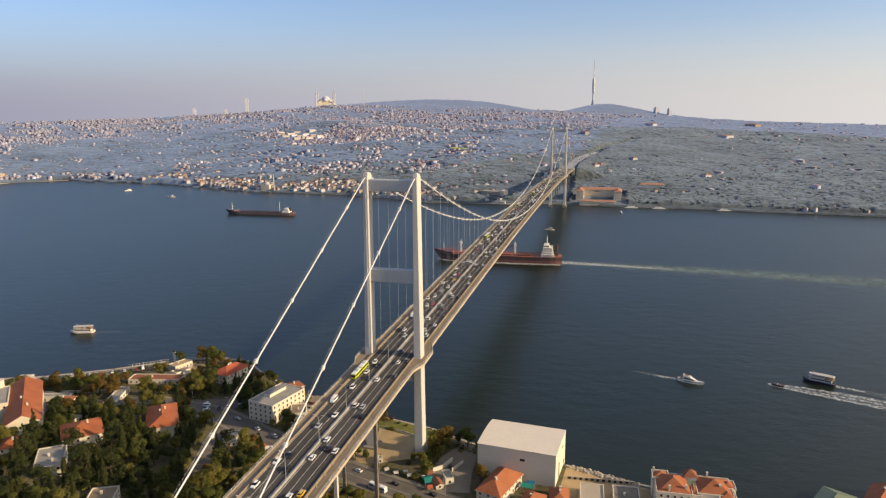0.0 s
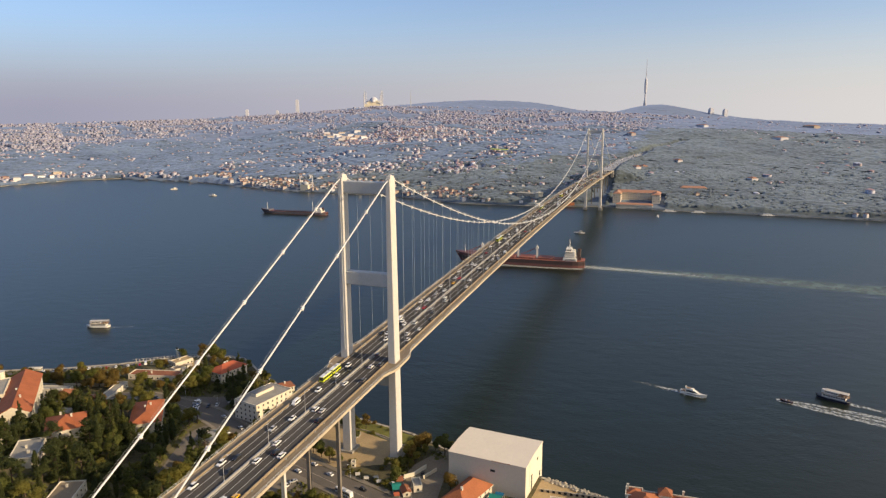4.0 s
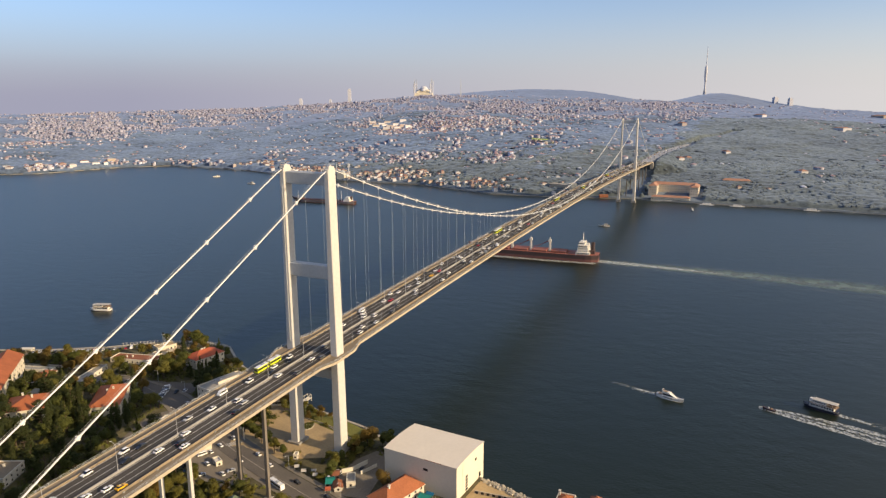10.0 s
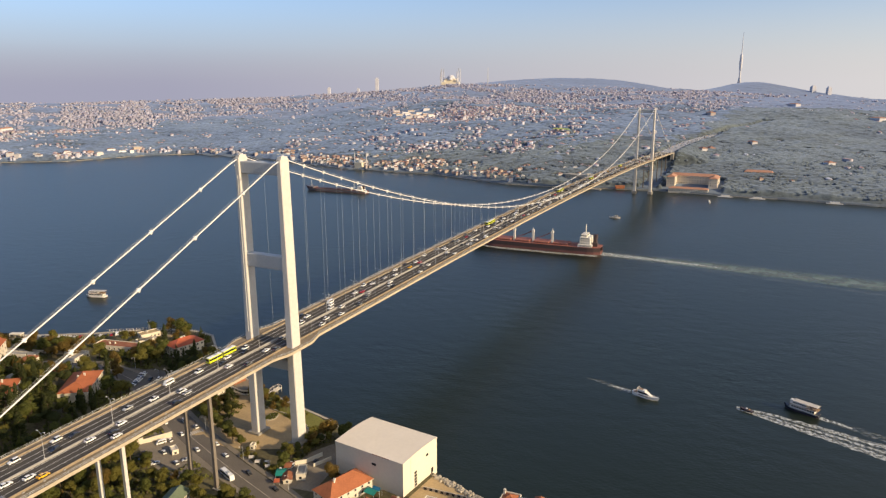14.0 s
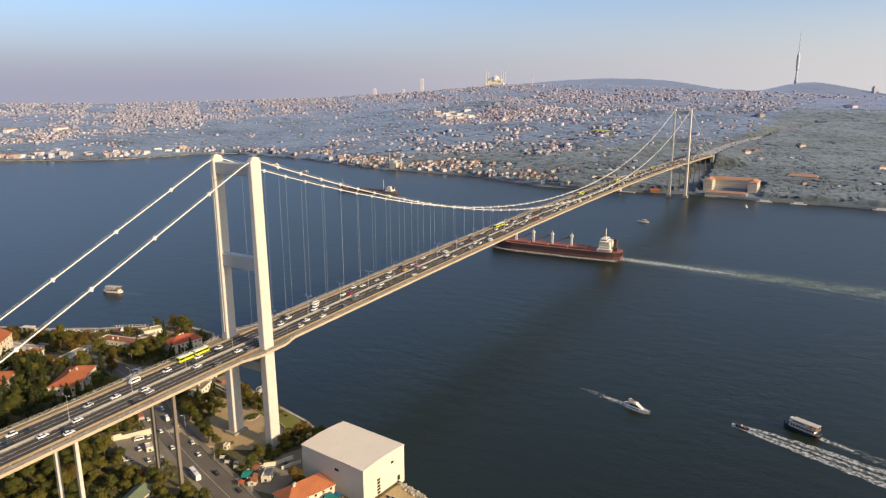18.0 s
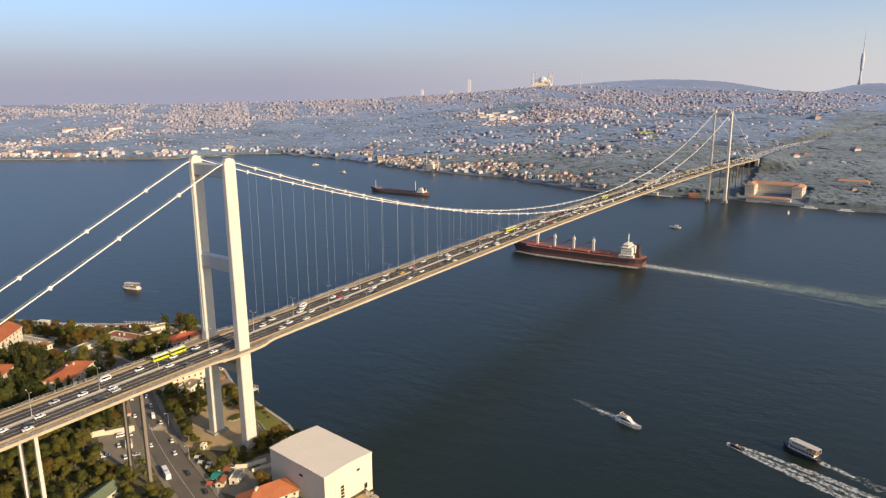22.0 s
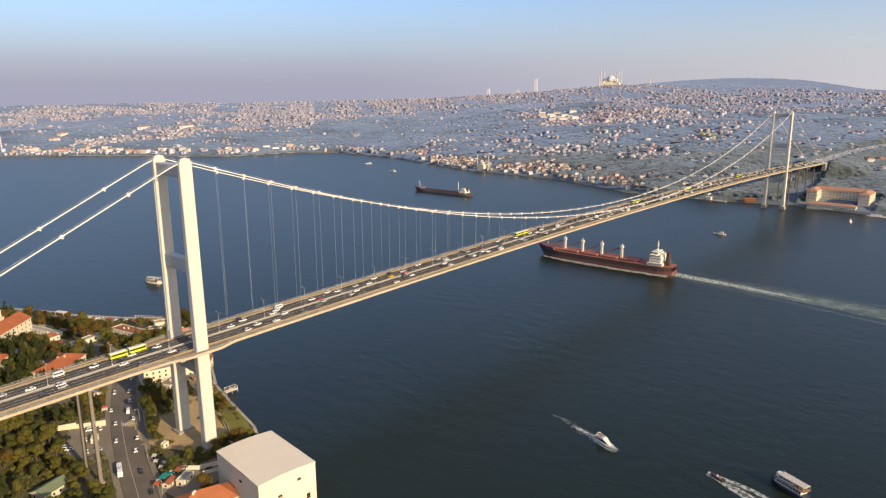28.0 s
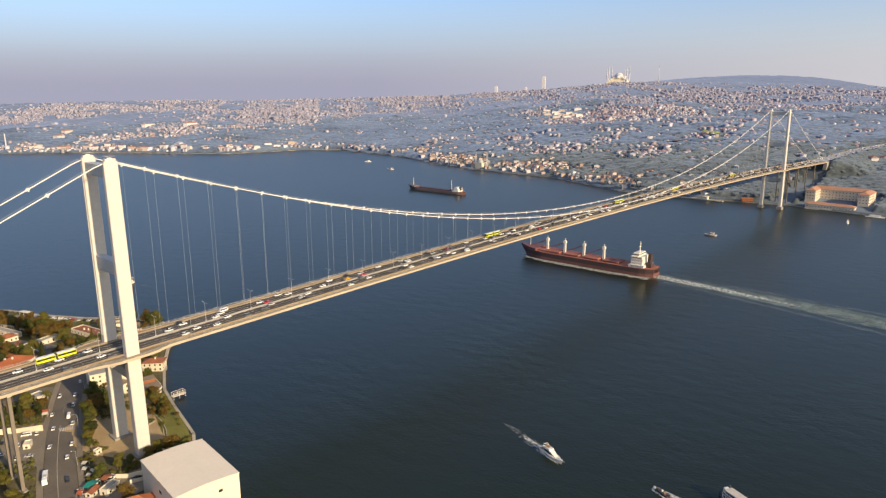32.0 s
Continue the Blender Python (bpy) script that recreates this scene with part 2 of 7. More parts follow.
# blue-shifted palettes and blue sheen imitate haze over the far houses
M_far_wall = material("far_house_walls_hazed", (0.528, 0.528, 0.528), 0.85, 0, 0.15, 0.02, 0.2, by="island", sheen=0.16, sheen_tint=(0.62, 0.68, 0.95), palette=(
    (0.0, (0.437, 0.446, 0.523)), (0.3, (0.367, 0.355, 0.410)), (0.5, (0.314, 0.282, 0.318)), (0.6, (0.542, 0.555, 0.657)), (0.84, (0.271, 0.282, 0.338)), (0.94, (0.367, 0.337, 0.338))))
M_far_roof = material("far_house_roofs_hazed", (0.352, 0.176, 0.106), 0.85, 0, 0.15, 0.02, 0.2, by="island", sheen=0.16, sheen_tint=(0.62, 0.68, 0.95), palette=(
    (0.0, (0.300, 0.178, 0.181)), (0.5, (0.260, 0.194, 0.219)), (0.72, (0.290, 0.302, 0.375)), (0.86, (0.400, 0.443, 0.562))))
# walls and roofs close in tone and bluish: haze put into their colours
M_far_wall_hazy = material("ridge_house_walls_hazed", (0.352, 0.352, 0.352), 0.9, 0, 0.10, 0.02, 0.2, by="island", sheen=0.32, sheen_tint=(0.60, 0.66, 0.98), palette=(
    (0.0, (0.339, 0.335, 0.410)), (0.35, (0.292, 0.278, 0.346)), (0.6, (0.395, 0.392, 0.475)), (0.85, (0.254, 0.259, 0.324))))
M_far_roof_hazy = material("ridge_house_roofs_hazed", (0.264, 0.176, 0.176), 0.9, 0, 0.10, 0.02, 0.2, by="island", sheen=0.32, sheen_tint=(0.60, 0.66, 0.98), palette=(
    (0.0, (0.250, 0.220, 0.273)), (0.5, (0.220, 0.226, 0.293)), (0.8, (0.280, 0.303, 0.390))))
# tile red lightened and muted: haze put into the roof colour
M_tile_far = material("far_tiles_hazed", (0.370, 0.202, 0.141), 0.9, 0, 0.15, 0.05, 0.5)
# cool base and blue sheen stand in for haze on the far landmarks
M_far_steel = material("far_white_stone_hazed", (0.500, 0.505, 0.545), 0.8, 0, 0.1, 0.02, 0.3, sheen=0.30, sheen_tint=(0.70, 0.75, 1.00))
# cream stone with a pale sheen added as haze
M_far_cream = material("far_cream_stone_hazed", (0.600, 0.530, 0.430), 0.85, 0, 0.12, 0.03, 0.3, sheen=0.3, sheen_tint=(0.75, 0.72, 0.8))
# blue sheen lays haze over the far road's grey
M_far_road = material("far_motorway_hazed", (0.135, 0.132, 0.130), 0.9, 0, 0.25, 0.02, 0.3, sheen=0.35, sheen_tint=(0.55, 0.62, 0.8))
M_hull_red = material("red_hull_paint", (0.150, 0.066, 0.062), 0.55, 0, 0.25, 0.05, 0.6)
M_hull_dark = material("dark_hull_paint", (0.066, 0.046, 0.048), 0.5, 0, 0.25, 0.05, 0.6)
M_hull_grey = material("grey_hull_paint", (0.132, 0.123, 0.132), 0.5, 0, 0.2, 0.05, 0.6)
M_hull_navy = material("navy_hull_paint", (0.019, 0.023, 0.040), 0.4, 0, 0.2, 0.2, 1.0)
M_hatch = material("orange_red_deck_paint", (0.299, 0.114, 0.084), 0.7, 0, 0.25, 0.08, 0.6)
M_ship_white = material("ship_white_paint", (0.660, 0.642, 0.598), 0.5, 0, 0.1, 0.1, 0.8)
M_canvas = material("weathered_canvas", (0.458, 0.431, 0.396), 0.8, 0, 0.15, 0.3, 2.0)
M_wood = material("teak_deck", (0.264, 0.176, 0.106), 0.7, 0, 0.2, 0.5, 3.0)
M_lamp = material("galvanised_steel", (0.484, 0.493, 0.502), 0.45, 0.4, 0.1, 0.5, 3.0)
PAINTS = {name: material(name + "_car_paint", c, 0.3, 0, 0.04, 0.5, 3, coat=0.6) for name, c in dict(
    white=(0.78, 0.78, 0.77), silver=(0.42, 0.43, 0.44), black=(0.02, 0.02, 0.022), red=(0.42, 0.02, 0.03), blue=(0.03, 0.10, 0.24),
    yellow=(0.75, 0.42, 0.02), grey=(0.13, 0.135, 0.14), lime=(0.55, 0.62, 0.03), beige=(0.5, 0.42, 0.30)).items()}


def water_material():
    m = bpy.data.materials.new("strait_water")
    m.use_nodes = True
    n, l = m.node_tree.nodes, m.node_tree.links
    p = n["Principled BSDF"]
    p.inputs["Base Color"].default_value = (0.008, 0.022, 0.030, 1)
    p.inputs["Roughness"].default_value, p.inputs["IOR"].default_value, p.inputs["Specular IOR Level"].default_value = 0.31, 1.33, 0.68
    p.inputs["Specular Tint"].default_value = (1.0, 0.86, 0.66, 1)      # warm tint painted into steep reflections, against the sky's blue
    geo = n.new("ShaderNodeNewGeometry")
    drift = n.new("ShaderNodeTexNoise")
    drift.inputs["Scale"].default_value, drift.inputs["Detail"].default_value = 0.006, 3
    l.new(geo.outputs["Position"], drift.inputs["Vector"])
    mix = n.new("ShaderNodeMix")
    mix.data_type = "RGBA"
    mix.inputs["A"].default_value, mix.inputs["B"].default_value = (0.008, 0.013, 0.008, 1), (0.013, 0.020, 0.012, 1)
    l.new(drift.outputs["Fac"], mix.inputs["Factor"])
    l.new(mix.outputs["Result"], p.inputs["Base Color"])
    stretch = n.new("ShaderNodeMapping")
    stretch.inputs["Scale"].default_value, stretch.inputs["Rotation"].default_value = (1.0, 0.62, 1.0), (0, 0, 0.9)
    l.new(geo.outputs["Position"], stretch.inputs["Vector"])
    waves, chop = n.new("ShaderNodeTexNoise"), n.new("ShaderNodeTexNoise")
    waves.inputs["Scale"].default_value, waves.inputs["Detail"].default_value = 0.09, 5
    chop.inputs["Scale"].default_value, chop.inputs["Detail"].default_value = 0.6, 3
    for t in (waves, chop):
        l.new(stretch.outputs[0], t.inputs["Vector"])
    add = n.new("ShaderNodeMath")
    add.operation = "MULTIPLY_ADD"
    add.inputs[1].default_value = 0.35
    l.new(chop.outputs["Fac"], add.inputs[0])
    l.new(waves.outputs["Fac"], add.inputs[2])
    b = n.new("ShaderNodeBump")
    b.inputs["Strength"].default_value, b.inputs["Distance"].default_value = 1.0, 0.5
    l.new(add.outputs[0], b.inputs["Height"])
    l.new(b.outputs[0], p.inputs["Normal"])
    gust = n.new("ShaderNodeTexNoise")          # gusts ruffle some patches and leave others smooth
    gust.inputs["Scale"].default_value, gust.inputs["Detail"].default_value = 0.011, 4
    l.new(geo.outputs["Position"], gust.inputs["Vector"])
    ruffle = n.new("ShaderNodeMapRange")
    ruffle.inputs["From Min"].default_value, ruffle.inputs["From Max"].default_value = 0.38, 0.66
    ruffle.inputs["To Min"].default_value, ruffle.inputs["To Max"].default_value = 0.35, 1.0
    l.new(gust.outputs["Fac"], ruffle.inputs["Value"])
    l.new(ruffle.outputs[0], b.inputs["Strength"])
    return m


def churned_material():
    """Aerated pale green water left behind a propeller."""
    m = bpy.data.materials.new("churned_water")
    m.use_nodes = True
    n, l = m.node_tree.nodes, m.node_tree.links
    p = n["Principled BSDF"]
    p.inputs["Base Color"].default_value, p.inputs["Roughness"].default_value = (0.15, 0.21, 0.20, 1), 0.6
    geo = n.new("ShaderNodeNewGeometry")
    a = n.new("ShaderNodeTexNoise")
    a.inputs["Scale"].default_value, a.inputs["Detail"].default_value = 0.06, 7
    l.new(geo.outputs["Position"], a.inputs["Vector"])
    r = n.new("ShaderNodeMapRange")
    r.inputs["From Min"].default_value, r.inputs["From Max"].default_value = 0.22, 0.6
    r.inputs["To Max"].default_value = 0.72
    l.new(a.outputs["Fac"], r.inputs["Value"])
    l.new(r.outputs[0], p.inputs["Alpha"])
    return m


def foam_material(name, cover):
    """Broken white foam: bubbles with clear water between them."""
    m = bpy.data.materials.new(name)
    m.use_nodes = True
    n, l = m.node_tree.nodes, m.node_tree.links
    p = n["Principled BSDF"]
    p.inputs["Base Color"].default_value, p.inputs["Roughness"].default_value = (0.72, 0.76, 0.76, 1), 0.8
    geo = n.new("ShaderNodeNewGeometry")
    a = n.new("ShaderNodeTexNoise")
    a.inputs["Scale"].default_value, a.inputs["Detail"].default_value = 0.42, 8
    l.new(geo.outputs["Position"], a.inputs["Vector"])
    r = n.new("ShaderNodeMapRange")
    r.inputs["From Min"].default_value, r.inputs["From Max"].default_value = 0.52 - cover * 0.3, 0.85 - cover * 0.2
    r.inputs["To Max"].default_value = 0.15 + cover * 0.75
    l.new(a.outputs["Fac"], r.inputs["Value"])
    l.new(r.outputs[0], p.inputs["Alpha"])
    return m


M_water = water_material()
M_churn = churned_material()
M_foam = foam_material("fresh_foam", 0.72)
M_foam_thin = foam_material("spread_foam", 0.24)


# ---- mesh helpers ----
class Shape:
    """Vertices and faces gathered for one mesh."""

    def __init__(self):
        self.v, self.f = [], []

    def add(self, verts, faces):
        k = len(self.v)
        self.v.extend(verts)
        self.f.extend([tuple(i + k for i in f) for f in faces])
        return self

    def box(self, x, y, z, sx, sy, sz, yaw=0.0, top=1.0, topy=None):
        """A box on z, centred on x, y, whose top may be narrower."""
        c, s = math.cos(radians(yaw)), math.sin(radians(yaw))
        topy = top if topy is None else topy
        vs = []
        for dz, kx, ky in ((0, 1, 1), (sz, top, topy)):
            for ux, uy in ((-1, -1), (1, -1), (1, 1), (-1, 1)):
                a, b = ux * sx / 2 * kx, uy * sy / 2 * ky
                vs.append((x + a * c - b * s, y + a * s + b * c, z + dz))
        return self.add(vs, [(3, 2, 1, 0), (4, 5, 6, 7), (0, 1, 5, 4), (1, 2, 6, 5), (2, 3, 7, 6), (3, 0, 4, 7)])

    def tube(self, points, radius, n=6, closed=True):
        """A round bar along points; radius may be one number or one for each point."""
        pts = [Vector(p) for p in points]
        rad = radius if hasattr(radius, "__len__") else [radius] * len(pts)
        vs, fs = [], []
        for i, p in enumerate(pts):
            d = (pts[min(i + 1, len(pts) - 1)] - pts[max(i - 1, 0)]).normalized()
            side = d.cross(Vector((0, 0, 1)))
            side = side.normalized() if side.length > 1e-3 else Vector((1, 0, 0))
            up = side.cross(d).normalized()
            for k in range(n):
                a = 2 * math.pi * k / n
                vs.append(tuple(p + (side * math.cos(a) + up * math.sin(a)) * rad[i]))
        for i in range(len(pts) - 1):
            for k in range(n):
                a, b = i * n + k, i * n + (k + 1) % n
                fs.append((a, b, b + n, a + n))
        if closed:
            fs.append(tuple(range(n - 1, -1, -1)))
            fs.append(tuple(range(len(vs) - n, len(vs))))
        return self.add(vs, fs)

    def loft(self, rings, cap=True):
        """Skin over rings of equal length."""
        n = len(rings[0])
        vs = [tuple(p) for r in rings for p in r]
        fs = []
        for i in range(len(rings) - 1):
            for k in range(n):
                a, b = i * n + k, i * n + (k + 1) % n
                fs.append((a, b, b + n, a + n))
        if cap:
            fs.append(tuple(range(n - 1, -1, -1)))
            fs.append(tuple(range(len(vs) - n, len(vs))))
        return self.add(vs, fs)

    def prism(self, poly, z0, z1):
        n = len(poly)
        vs = [(x, y, z0) for x, y in poly] + [(x, y, z1) for x, y in poly]
        fs = [tuple(range(n - 1, -1, -1)), tuple(range(n, 2 * n))] + [(k, (k + 1) % n, n + (k + 1) % n, n + k) for k in range(n)]
        return self.add(vs, fs)

    def mesh(self, name, mats, smooth=False):
        me = bpy.data.meshes.new(name)
        me.from_pydata(self.v, [], self.f)
        for m in mats if isinstance(mats, (list, tuple)) else [mats]:
            me.materials.append(m)
        if smooth:
            me.polygons.foreach_set("use_smooth", [True] * len(me.polygons))
        me.update()
        return me


def part(name, shape, mat, parent, label="", at=None, smooth=False):
    """One mesh object under a thing or under a part."""
    me = shape if isinstance(shape, bpy.types.Mesh) else shape.mesh(name, mat, smooth)
    ob = new(name, me)
    ob.parent = parent
    if at is not None:
        ob.matrix_basis = at
    return tagged(ob, label)


def thing(name, label, category, group="", kind="", at=None):
    ob = tagged(new(name), label, category, group, kind)
    ob.empty_display_size = 0.5
    if at is not None:
        ob.matrix_basis = at
    return ob


def structure(name, shape, mat, label, category, smooth=False, kind="structure"):
    return tagged(new(name, shape.mesh(name, mat, smooth)), label, category, "", kind)


def mesh_from_arrays(name, verts, faces, mat, smooth=False):
    """A mesh from arrays of points and of triangles or quads."""
    me = bpy.data.meshes.new(name)
    verts, faces = np.asarray(verts, np.float32), np.asarray(faces, np.int32)
    k = faces.shape[1]
    me.vertices.add(len(verts))
    me.vertices.foreach_set("co", verts.ravel())
    me.loops.add(faces.size)
    me.loops.foreach_set("vertex_index", faces.ravel())
    me.polygons.add(len(faces))
    me.polygons.foreach_set("loop_start", np.arange(0, faces.size, k, dtype=np.int32))
    if smooth:
        me.polygons.foreach_set("use_smooth", np.ones(len(faces), bool))
    me.materials.append(mat)
    me.update(calc_edges=True)
    return me


def strip(line, width, z, step=6.0):
    """A ribbon along a line of points; z is a height, or a function of x and y."""
    pts = []
    for (ax, ay), (bx, by) in zip(line, line[1:]):
        n = max(1, int(math.hypot(bx - ax, by - ay) / step))
        pts += [(ax + (bx - ax) * i / n, ay + (by - ay) * i / n) for i in range(n)]
    pts.append(line[-1])
    for _ in range(4):
        pts = [pts[0]] + [((a[0] + 2 * b[0] + c[0]) / 4, (a[1] + 2 * b[1] + c[1]) / 4) for a, b, c in zip(pts, pts[1:], pts[2:])] + [pts[-1]]
    vs, fs = [], []
    for i, (x, y) in enumerate(pts):
        a, b = pts[max(i - 1, 0)], pts[min(i + 1, len(pts) - 1)]
        d = math.hypot(b[0] - a[0], b[1] - a[1])
        nx, ny = -(b[1] - a[1]) / d, (b[0] - a[0]) / d
        w = width[0] + (width[1] - width[0]) * i / (len(pts) - 1) if isinstance(width, tuple) else width
        for s in (-0.5, 0.0, 0.5):
            px, py = x + nx * s * w, y + ny * s * w
            vs.append((px, py, z(px, py) if callable(z) else z))
        if i:
            k = 3 * i
            fs += [(k - 3, k, k + 1, k - 2), (k - 2, k + 1, k + 2, k - 1)]
    return Shape().add(vs, [tuple(reversed(f)) for f in fs])


# ---- the lie of the land ----
# x runs along the bridge from the near tower to the far one, y across it, z up from the water
NEAR_SHORE = [(-160, -900), (-60, -420), (-22, -262), (-14, -190), (-6, -138), (5, -98), (17.6, -40), (30, -13), (39, 29),
              (46, 58), (65, 99), (84, 132), (107, 160), (107, 190), (92, 221), (66, 252), (41, 292), (29, 321), (3, 367),
              (-40, 450), (-150, 640), (-420, 1100)]
FAR_SHORE = [(1000, -2600), (1060, -1400), (1080, -600), (1094, -370), (1105, -240), (1104, -130), (1122, -12), (1105, 80),
             (1084, 200), (1080, 290), (1170, 510), (1166, 640), (1182, 800), (1288, 1160), (1312, 1450), (1222, 1550),
             (982, 1611), (827, 1825), (660, 2022), (503, 2147), (100, 2600), (-300, 3300)]
RIDGE_DEG = [-40, -17, -8, -2.7, 2, 8, 11, 16.7, 22, 26, 30, 34, 40, 48, 56, 62, 71, 85, 100]
RIDGE_Z = [105, 125, 140, 160, 172, 195, 202, 212, 222, 224, 204, 184, 164, 150, 140, 146, 136, 120, 110]
FAR_HILLS = [(17.0, 4350, 5.5, 82), (11.5, 4450, 4.0, 48), (24.0, 4400, 5.0, 40), (3.2, 4600, 3.6, 100), (-1.5, 4700, 4.5, 52), (-9.0, 4700, 6.0, 25)]


def inland(x, y, line):
    """Distance inland of a shore line: positive on its left-hand side when the line is followed."""
    x, y = np.asarray(x, float), np.asarray(y, float)
    best, side = np.full(x.shape, 1e9), np.zeros(x.shape)
    for (ax, ay), (bx, by) in zip(line, line[1:]):
        dx, dy = bx - ax, by - ay
        u = np.clip(((x - ax) * dx + (y - ay) * dy) / (dx * dx + dy * dy), 0, 1)
        px, py = x - ax - u * dx, y - ay - u * dy
        d = np.hypot(px, py)
        s = np.sign(dx * (y - ay) - dy * (x - ax))
        closer = d < best - 1e-6
        best, side = np.where(closer, d, best), np.where(closer, s, side)
    return best * side


def swell(x, y, size, seed):
    """Soft rolling variation between -1 and 1."""
    a = np.sin(x / size * 1.7 + seed) * np.cos(y / size * 1.3 - seed * 2.1)
    b = np.sin((x + y) / size * 2.9 + seed * 3.3) * np.cos((x - y) / size * 2.3 + seed)
    c = np.sin(x / size * 5.1 - y / size * 3.7 + seed * 1.9)
    return a * 0.55 + b * 0.3 + c * 0.15


def near_h(x, y):
    x, y = np.asarray(x, float), np.asarray(y, float)
    d = inland(x, y, NEAR_SHORE)
    rise = np.clip(d - 62, 0, 240) * 0.19 + np.clip(d - 302, 0, 900) * 0.05
    side = np.clip((np.abs(y - 20) - 30) / 60, 0.35, 1)
    h = 2.4 + rise * side + np.clip(d - 60, 0, 200) / 200 * 5 * swell(x, y, 70, 1.3)
    return np.where(d > 0, h, -4.0)


def far_h(x, y):
    x, y = np.asarray(x, float), np.asarray(y, float)
    d = -inland(x, y, FAR_SHORE)
    r, deg = np.hypot(x + 250, y + 250), np.degrees(np.arctan2(y + 250, x + 250))
    top = np.interp(deg, RIDGE_DEG, RIDGE_Z)
    s = np.clip(d, 0, None) / (np.clip(d, 0, None) + np.clip(3600 - r, 0, None) + 1e-6)
    h = 3 + (top - 3) * s ** 0.85 + 4 * s * (1 - s) * (16 * swell(x, y, 420, 0.7) + 6 * swell(x, y, 130, 2.2))
    h = h - np.clip(r - 3600, 0, None) * 0.06
    for hd, hr, w, z in FAR_HILLS:
        h = h + z * np.exp(-((deg - hd) / w) ** 2 - ((r - hr) / 420) ** 2)
    side = np.abs(y - np.interp(x, (1330, 1480, 1620, 1800, 2000, 2300), (0, -3, -14, -42, -95, -200)))      # the motorway's ledge
    ledge = 58.0 + np.clip(x - 1345, 0, None) * 0.02 - np.clip(side - 17, 0, None) * 0.32 - np.clip(1349 - x, 0, None) * 0.9
    h = np.where(x < 2150, np.maximum(h, ledge), h)
    h = np.where((x > 1349) & (x < 2000) & (side < 15), np.minimum(h, 58.6 + (x - 1345) * 0.02), h)
    return np.where(d > 0, h, -4.0)



# ---- water and land ----
def near_z(x, y):
    return float(near_h(x, y))


def far_z(x, y):
    return float(far_h(x, y))


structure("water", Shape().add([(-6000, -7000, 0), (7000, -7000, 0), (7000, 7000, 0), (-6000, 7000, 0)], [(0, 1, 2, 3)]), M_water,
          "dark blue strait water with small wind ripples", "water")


def land(name, xs, ys, height, mat, label):
    gx, gy = np.meshgrid(xs, ys, indexing="ij")
    verts = np.stack([gx, gy, height(gx, gy)], -1).reshape(-1, 3)
    a = np.arange(len(xs) * len(ys)).reshape(len(xs), len(ys))
    faces = np.stack([a[:-1, :-1], a[1:, :-1], a[1:, 1:], a[:-1, 1:]], -1).reshape(-1, 4)
    z = verts[:, 2][faces]
    me = mesh_from_arrays(name, verts, faces[z.max(1) > -3.9], mat, True)
    return tagged(new(name, me), label, "ground", "", "structure")


land("ground", np.concatenate([np.linspace(-3200, -220, 50), np.linspace(-214, 130, 130)]),
     np.concatenate([np.linspace(-1800, -330, 30), np.linspace(-326, 480, 260), np.linspace(490, 2200, 40)]),
     near_h, M_soil, "wooded shore with earth and undergrowth beneath the trees")

polar_r, polar_t = np.concatenate([np.linspace(1150, 1700, 130), np.linspace(1708, 5400, 180)]), np.radians(np.linspace(-42, 100, 420))
pr, pt = np.meshgrid(polar_r, polar_t, indexing="ij")
pxs, pys = pr * np.cos(pt) - 250, pr * np.sin(pt) - 250
a = np.arange(pxs.size).reshape(pxs.shape)
quads = np.stack([a[:-1, :-1], a[1:, :-1], a[1:, 1:], a[:-1, 1:]], -1).reshape(-1, 4)
pz = far_h(pxs, pys)
keep = pz.ravel()[quads].max(1) > -3.9
tagged(new("ground_far_shore", mesh_from_arrays("ground_far_shore", np.stack([pxs, pys, pz], -1).reshape(-1, 3), quads[keep], M_far_soil_hazy, True)),
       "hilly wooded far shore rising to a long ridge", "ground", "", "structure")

# quay edges: stone wall along both shores
def quay(name, line, mat, top, label):
    s = Shape()
    for (ax, ay), (bx, by) in zip(line, line[1:]):
        yaw = math.degrees(math.atan2(by - ay, bx - ax))
        s.box((ax + bx) / 2, (ay + by) / 2, -3, math.hypot(bx - ax, by - ay) + 1.2, 1.8, 3 + top, yaw)
    return structure(name, s, mat, label, "quay")


quay("quay_near", NEAR_SHORE[1:-1], M_stone, 2.7, "low pale stone quay wall along the water")
quay("quay_far", FAR_SHORE[2:-3], M_dark_concrete, 1.6, "low stone quay wall along the far shore")

ROAD = [(-320, -760), (-232, -545), (-150, -330), (-108, -210), (-84, -135), (-64, -80), (-48, -35), (-37, 2), (-22, 45), (-2, 92), (14, 125), (20, 160), (12, 205), (-14, 262), (-52, 340)]
structure("road", strip(ROAD, 15.0, lambda x, y: near_z(x, y) + 0.12), M_asphalt_worn, "worn grey asphalt coast road passing under the bridge", "road")
structure("road_marking", strip([(x - 1.5, y) for x, y in ROAD], 0.3, lambda x, y: near_z(x, y) + 0.17), M_stone, "faded pale lane line on the coast road", "marking")
structure("pavement_inland", strip([(x - 9.3, y + 1.5) for x, y in ROAD], 3.0, lambda x, y: near_z(x, y) + 0.26), M_paving, "grey paved footway beside the coast road", "pavement")
structure("pavement_shore", strip([(x + 9.3, y - 1.5) for x, y in ROAD], 3.0, lambda x, y: near_z(x, y) + 0.26), M_paving, "grey paved footway beside the coast road", "pavement")
zebra = thing("zebra_crossing", "white painted stripes of a crossing on the coast road", "crossing", kind="structure", at=pose(-20.5, 48.5, near_z(-20.5, 48.5) + 0.2, 0, 0, 66))
